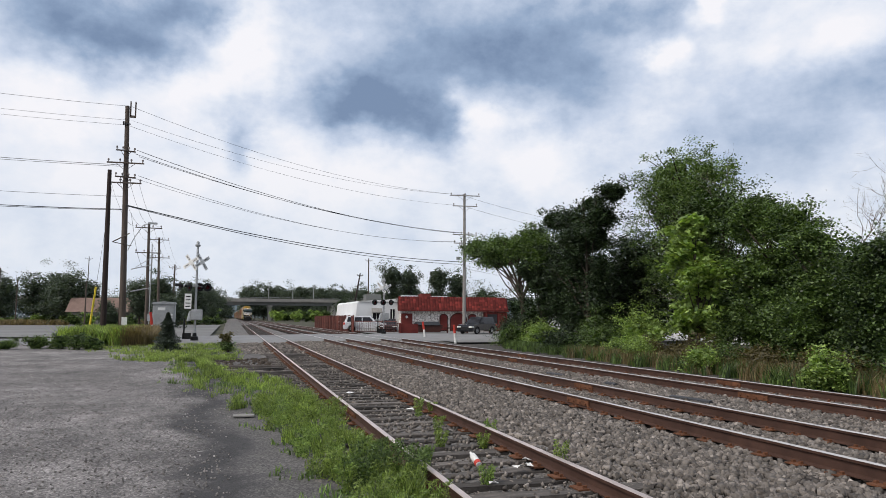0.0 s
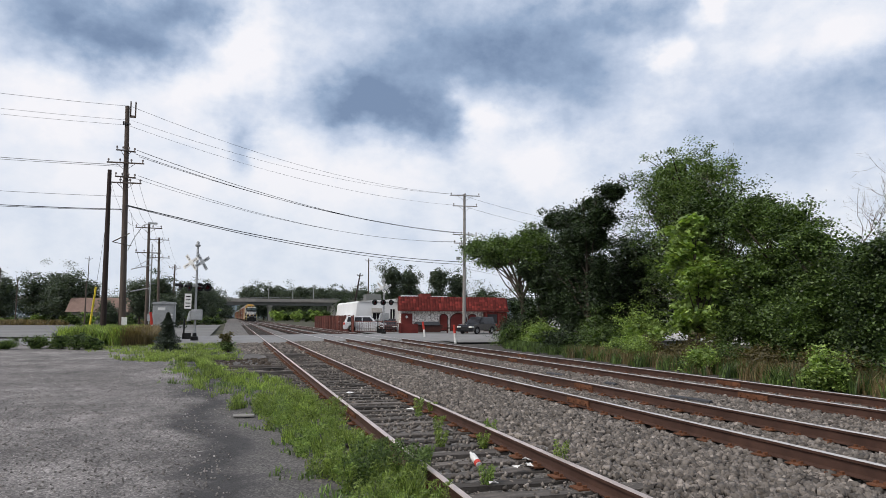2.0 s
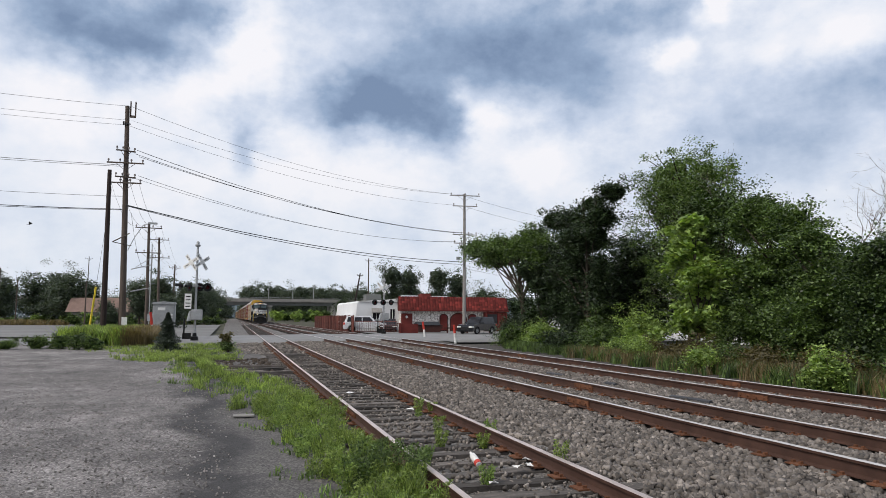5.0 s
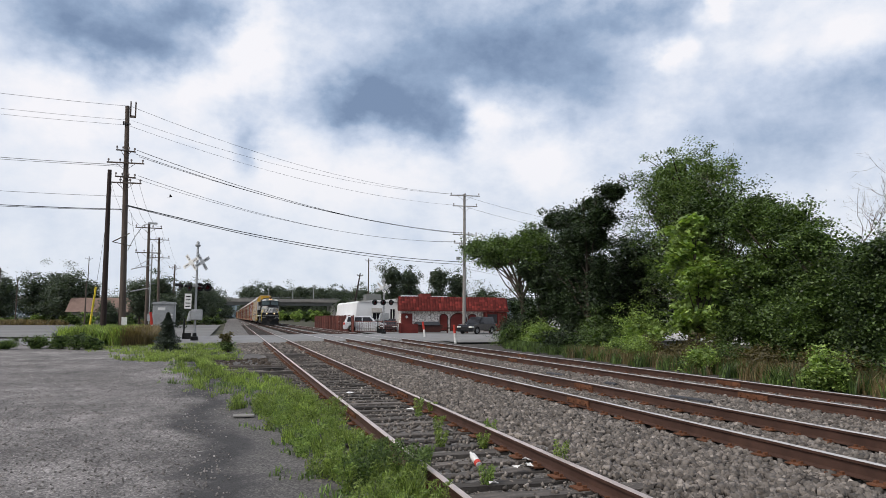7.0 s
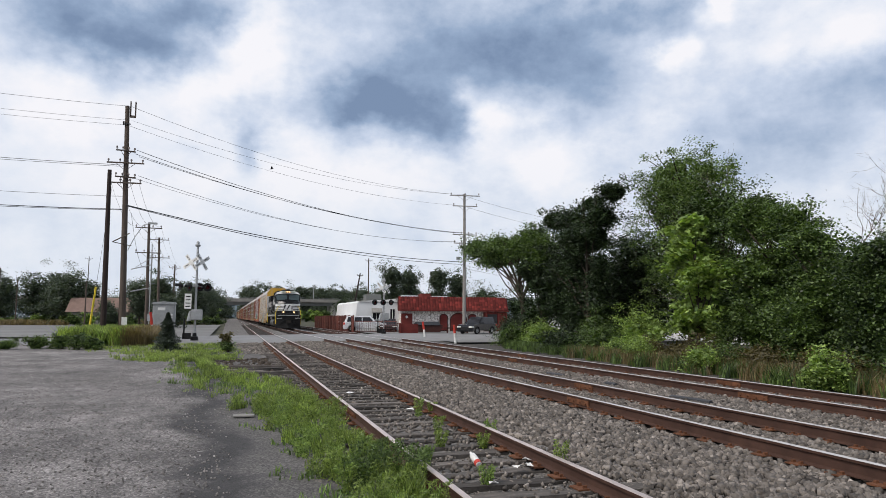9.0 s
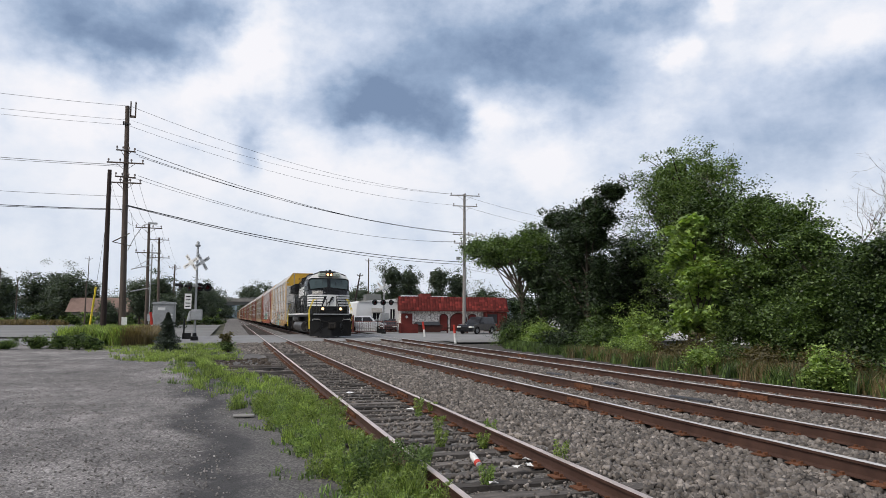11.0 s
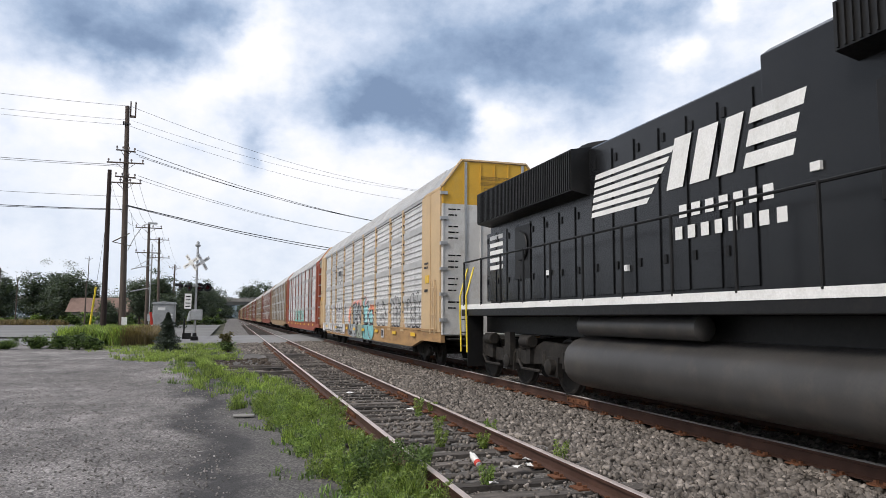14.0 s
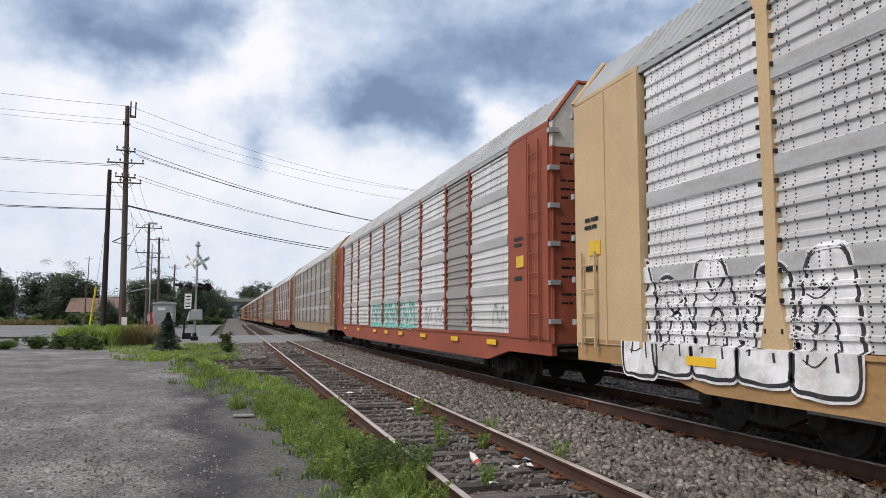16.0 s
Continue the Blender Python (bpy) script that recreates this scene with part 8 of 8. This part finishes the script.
LETTERS = [(M_SP_GREY, "grey angular spray-painted letter", [[(14.25, 1.98), (13.62, 2.02), (13.6, 1.6), (13.2, 1.62), (12.95, 1.85), (12.6, 2.12), (12.05, 1.55), (11.95, 1.38), (12.15, 1.18), (12.4, 1.24), (12.5, 1.45), (12.72, 1.66), (12.9, 1.6), (13.05, 1.45), (13.0, 1.16), (13.2, 1.14), (13.42, 1.38), (13.8, 1.32), (13.95, 1.16), (14.2, 1.16)],
                                                             [(15.05, 1.5), (14.75, 1.62), (14.6, 2.05), (14.42, 2.1), (14.45, 1.5), (14.4, 1.2), (14.75, 0.8), (14.2, 0.7), (14.9, 0.66), (15.1, 1.1)]]),
           (M_SP_LIGHT, "pale blue-grey rounded spray-painted letter", [OVAL, [(12.0, 1.84), (11.62, 1.9), (11.62, 1.55), (11.55, 1.25), (12.25, 1.24), (12.42, 1.45), (11.95, 1.5)]]),
           (M_SP_SKY, "light teal angular spray-painted letter", [[(11.65, 2.25), (11.2, 2.32), (11.2, 1.88), (10.45, 2.1), (10.75, 1.5), (10.65, 1.18), (11.38, 1.16), (11.42, 1.45), (11.6, 1.62)], [(10.55, 1.56), (9.88, 1.82), (9.6, 1.62), (9.5, 1.16), (10.1, 1.16)]])]
for mat, label, shapes in LETTERS:
    m, o, hi = Mesh(), Mesh(), Mesh()
    for sh in shapes:
        fill(m, sh, 0.002)
        ribbon(o, [(a - 0.07, b + 0.03) for a, b in sh], 0.085, 0.003, True)
        ribbon(o, sh, 0.07, 0.004, True)
        ribbon(hi, [(a + 0.035, b - 0.03) for a, b in sh[:5]], 0.02, 0.006)
    tagged(part("spray_letter", m, mat, CAR_A, label), kind="stuff")
    tagged(part("spray_outline", o, M_SP_BLACK, CAR_A, "thick black spray outline"), kind="stuff")
    tagged(part("spray_highlight", hi, M_SP_WHITE, CAR_A, "thin white spray highlight"), kind="stuff")
m, hi = Mesh(), Mesh()
for pts in ([(14.5, 1.1), (14.2, 0.85), (13.9, 0.66)], [(13.95, 1.1), (13.6, 0.95), (13.3, 0.7), (13.0, 0.62)], [(12.6, 1.1), (12.4, 0.8), (12.0, 0.62)], [(11.1, 1.1), (10.9, 0.9), (10.8, 0.62)], [(10.3, 1.1), (10.0, 0.75), (9.6, 0.62)], [(13.1, 1.0), (12.8, 1.02), (12.5, 0.86)]):
    ribbon(m, curve_points(pts, 4), 0.1, 0.003)
    ribbon(hi, curve_points([(a - 0.07, b) for a, b in pts], 4), 0.02, 0.005)
tagged(part("spray_outline", m, M_SP_BLACK, CAR_A, "black spray lines on the sill"), kind="stuff")
tagged(part("spray_highlight", hi, M_SP_WHITE, CAR_A, "thin white spray lines on the sill"), kind="stuff")
# loose black outlines towards the front of the car
loose = Mesh()
for y in (8.4, 7.6, 6.1, 5.6, 5.15, 4.7, 3.7, 3.1, 2.6):
    ribbon(loose, lobe(y, 1.2, 2.1 + RG.uniform(-0.1, 0.15), 0.62 if y > 6.5 else 0.5, RG.uniform(-0.1, 0.1), RG), 0.045, 0.004, True)
for k in range(26):
    y, z = RG.uniform(2.1, 9.0), RG.uniform(1.3, 1.9)
    ribbon(loose, curve_points([(y, z), (y - 0.08, z + 0.16), (y - 0.16, z + 0.02), (y - 0.24, z + 0.14), (y - 0.3, z)], 3), 0.022, 0.004)
tagged(part("spray_outline", loose, M_SP_BLACK, CAR_A, "thin black spray scrawls"), kind="stuff")
# owner's mark as plain bars, number panel and reflectors
lm = Mesh()
for y in (19.1, 17.7):
    s = 1 if y < 18.4 else -1
    ribbon(lm, [(y + 0.22 * s, 3.35), (y, 3.35), (y, 4.05), (y + 0.22 * s, 4.05)], 0.05, 0.02)
lm.box(-1.558, -1.554, 18.05, 18.75, 3.62, 3.86)
for y in (18.0, 18.8):
    lm.lathe([(0, 0.07), (0.004, 0.07)], (-1.558, y, 3.22), "x", 10)
part("owner_mark", lm, M_SP_BLACK, CAR_A, "plain dark mark between brackets")
npn = part("number_panel", Mesh().box(-1.594, -1.588, 16.9, 18.95, 0.74, 0.98), M_SP_BLACK, CAR_A, "black number panel")
bt = Mesh()
bar_text(bt, -1.597, 18.8, 17.05, 0.79, 0.92, (0.07, 0.07, 0.07, 0.07, 0.02, 0.06, 0.06, 0.06, 0.06, 0.06))
part("number_bars", bt, M_SP_WHITE, npn, "white bars in place of a number")
M_REFLECT = worn("yellow_reflector", (0.8, 0.5, 0.03), 0.35, 0, 3, 0.1, (0.6, 0.4, 0.05), 0.2, 0.0, 40)
for car_ob in (CAR_A, CAR_B):
    for y in (2.6, 5.2, 8.2, 11.0, 13.2, 15.3, 18.9, 22.4):
        part("reflector", Mesh().box(-1.6, -1.588, y, y + 0.55, 0.88, 0.99), M_REFLECT, car_ob, "yellow reflector strip")
wp = part("notice_panel", Mesh().box(-1.594, -1.585, 7.15, 7.55, 0.72, 1.04), M_SP_WHITE, CAR_A, "white framed black panel")
part("panel_fields", Mesh().box(-1.598, -1.594, 7.2, 7.33, 0.76, 1.0), M_SP_BLACK, wp)
part("panel_fields", Mesh().box(-1.598, -1.594, 7.37, 7.5, 0.76, 1.0), M_SP_BLACK, wp)
# words on the end doors
for x in (-0.22, 0.22):
    for k, word in enumerate(("EXCESS", "HEIGHT", "CAR")):
        text_part(word, 0.155, M_SP_BLACK, CAR_A, Matrix.Translation((x, -0.096, 5.36 - 0.16 * k)) @ FACE_FRONT, "stencilled black words", 0.8)
# green tag on the red car
tag = Mesh()
for k in range(7):
    y = 10.2 + k * 0.98
    out = lobe(y, 1.2, 1.95, 0.85, RG.uniform(-0.15, 0.15), RG)
    ribbon(tag, out, 0.16, 0.003, True)
    ribbon(tag, curve_points([(y + 0.2, 1.3), (y - 0.1, 1.6), (y + 0.1, 1.75), (y - 0.25, 1.5)], 4), 0.1, 0.003)
tagged(part("spray_tag", tag, M_SP_GREEN, CAR_B, "green spray-painted tag"), kind="stuff")
tag2 = Mesh()
for y in (3.0, 5.0, 7.4, 8.6, 18.5, 20.5, 22):
    ribbon(tag2, curve_points([(y, 1.3), (y - 0.15, 1.75), (y - 0.4, 1.35), (y - 0.6, 1.7), (y - 0.8, 1.4)], 4), 0.03, 0.003)
tagged(part("spray_scrawl", tag2, M_SP_BLACK, CAR_B, "black scrawls"), kind="stuff")


# ------------------------------------------------------------ the bird
BIRD_WAY = [(0, -19.0, 7.31), (4.2, -18.29, 7.77), (6.3, -6.48, 10.13), (6.6, -5.86, 10.44), (6.9, -5.03, 11.05),
            (7.2, -4.61, 11.3), (7.5, -4.36, 11.5), (8.1, -2.94, 12.06), (8.4, -1.63, 12.52), (8.7, 0.41, 13.27),
            (9.0, 3.12, 14.03), (9.2, 5.43, 14.54), (10.2, 30.86, 20.65), (11.2, 89.16, 32.66), (16.0, 94.21, 33.97)]


def bird():
    """A small bird that flies along +x: body with beak, two wings that beat, a fanned tail."""
    b = empty("bird", "small dark bird flying past the wires", "bird", at=(-19.0, 60.0, 7.31))
    m = Mesh()
    m.tube([(-0.13, 0, 0.0), (-0.06, 0, 0)], 0.018, 0.045, 8)
    m.tube([(-0.06, 0, 0), (0.06, 0, 0.005)], 0.045, 0.042, 8)
    m.tube([(0.06, 0, 0.005), (0.13, 0, 0.02)], 0.042, 0.03, 8)
    part("body", m, M_BIRD, b, smooth=60)
    part("beak", Mesh().tube([(0.128, 0, 0.02), (0.17, 0, 0.014)], 0.013, 0.002, 6), M_BIRD, b)
    part("tail", Mesh().prism([(-0.12, -0.014), (-0.25, -0.055), (-0.265, 0.0), (-0.25, 0.055), (-0.12, 0.014)], "z", -0.004, 0.004), M_BIRD, b)
    wings = []
    for s in (-1, 1):
        out = [(0.07, 0.0), (0.085, s * 0.11), (0.03, s * 0.29), (-0.02, s * 0.2), (-0.06, s * 0.1), (-0.06, 0.0)]
        w = part("wing", Mesh().prism(out, "z", -0.005, 0.005), M_BIRD, b, at=(0, s * 0.035, 0.02))
        wings.append((s, w))
    return b, wings


M_BIRD = worn("dark_feathers", (0.02, 0.019, 0.018), 0.6, 0, 20, 0.3, (0.03, 0.028, 0.025), 0.3, 0.1, 200)
BIRD, BIRD_WINGS = bird()


# ------------------------------------------------------------ what moves
def nose_at(t):
    """How far the locomotive's cab front stands from the camera along the track."""
    d = t - 13.0
    return 15.58 - 17.58 * d + 0.19 * d * d - 0.004 * min(0.0, d + 3.0) ** 3 * 0.35


def motions():
    ticks = [i * 0.5 for i in range(33)]
    walk(LOCO, [(t, pose(TRAIN_X, nose_at(t), 0)) for t in ticks])
    for i, car in enumerate(CARS):
        walk(car, [(t, pose(TRAIN_X, nose_at(t) + CAR_FIRST + CAR_PITCH * i, 0)) for t in ticks])
    # wheels roll with the train
    for wheel_list, r in ((LOCO_WHEELS, 0.53), (WHEELS_A, 0.42), (WHEELS_B, 0.42)):
        for w in wheel_list:
            x, y, z = w.matrix_basis.translation
            turned, rows, last = 0.0, [], nose_at(0.0)
            for k in range(0, 481):
                t = k / 30.0
                turned += min(85.0, math.degrees((last - nose_at(t)) / r))
                last = nose_at(t)
                rows.append((t, pose(x, y, z, turned)))
            walk(w, rows)
    # the clouds drift slowly
    walk(CLOUDS, [(0.0, pose(0, 0, 0, 0, 0, 0)), (16.0, pose(0, 0, 0, 0, 0, -1.3))])

    # the bird beats its wings and climbs away over the trees
    walk(BIRD, [(t, pose(x, 60.0, z, 0, -14, 0)) for t, x, z in BIRD_WAY])
    for side, w in BIRD_WINGS:
        walk(w, [(k * 0.1, pose(0, side * 0.035, 0.02, side * (10 + 30 * math.sin(k * 1.9)))) for k in range(161)])


motions()
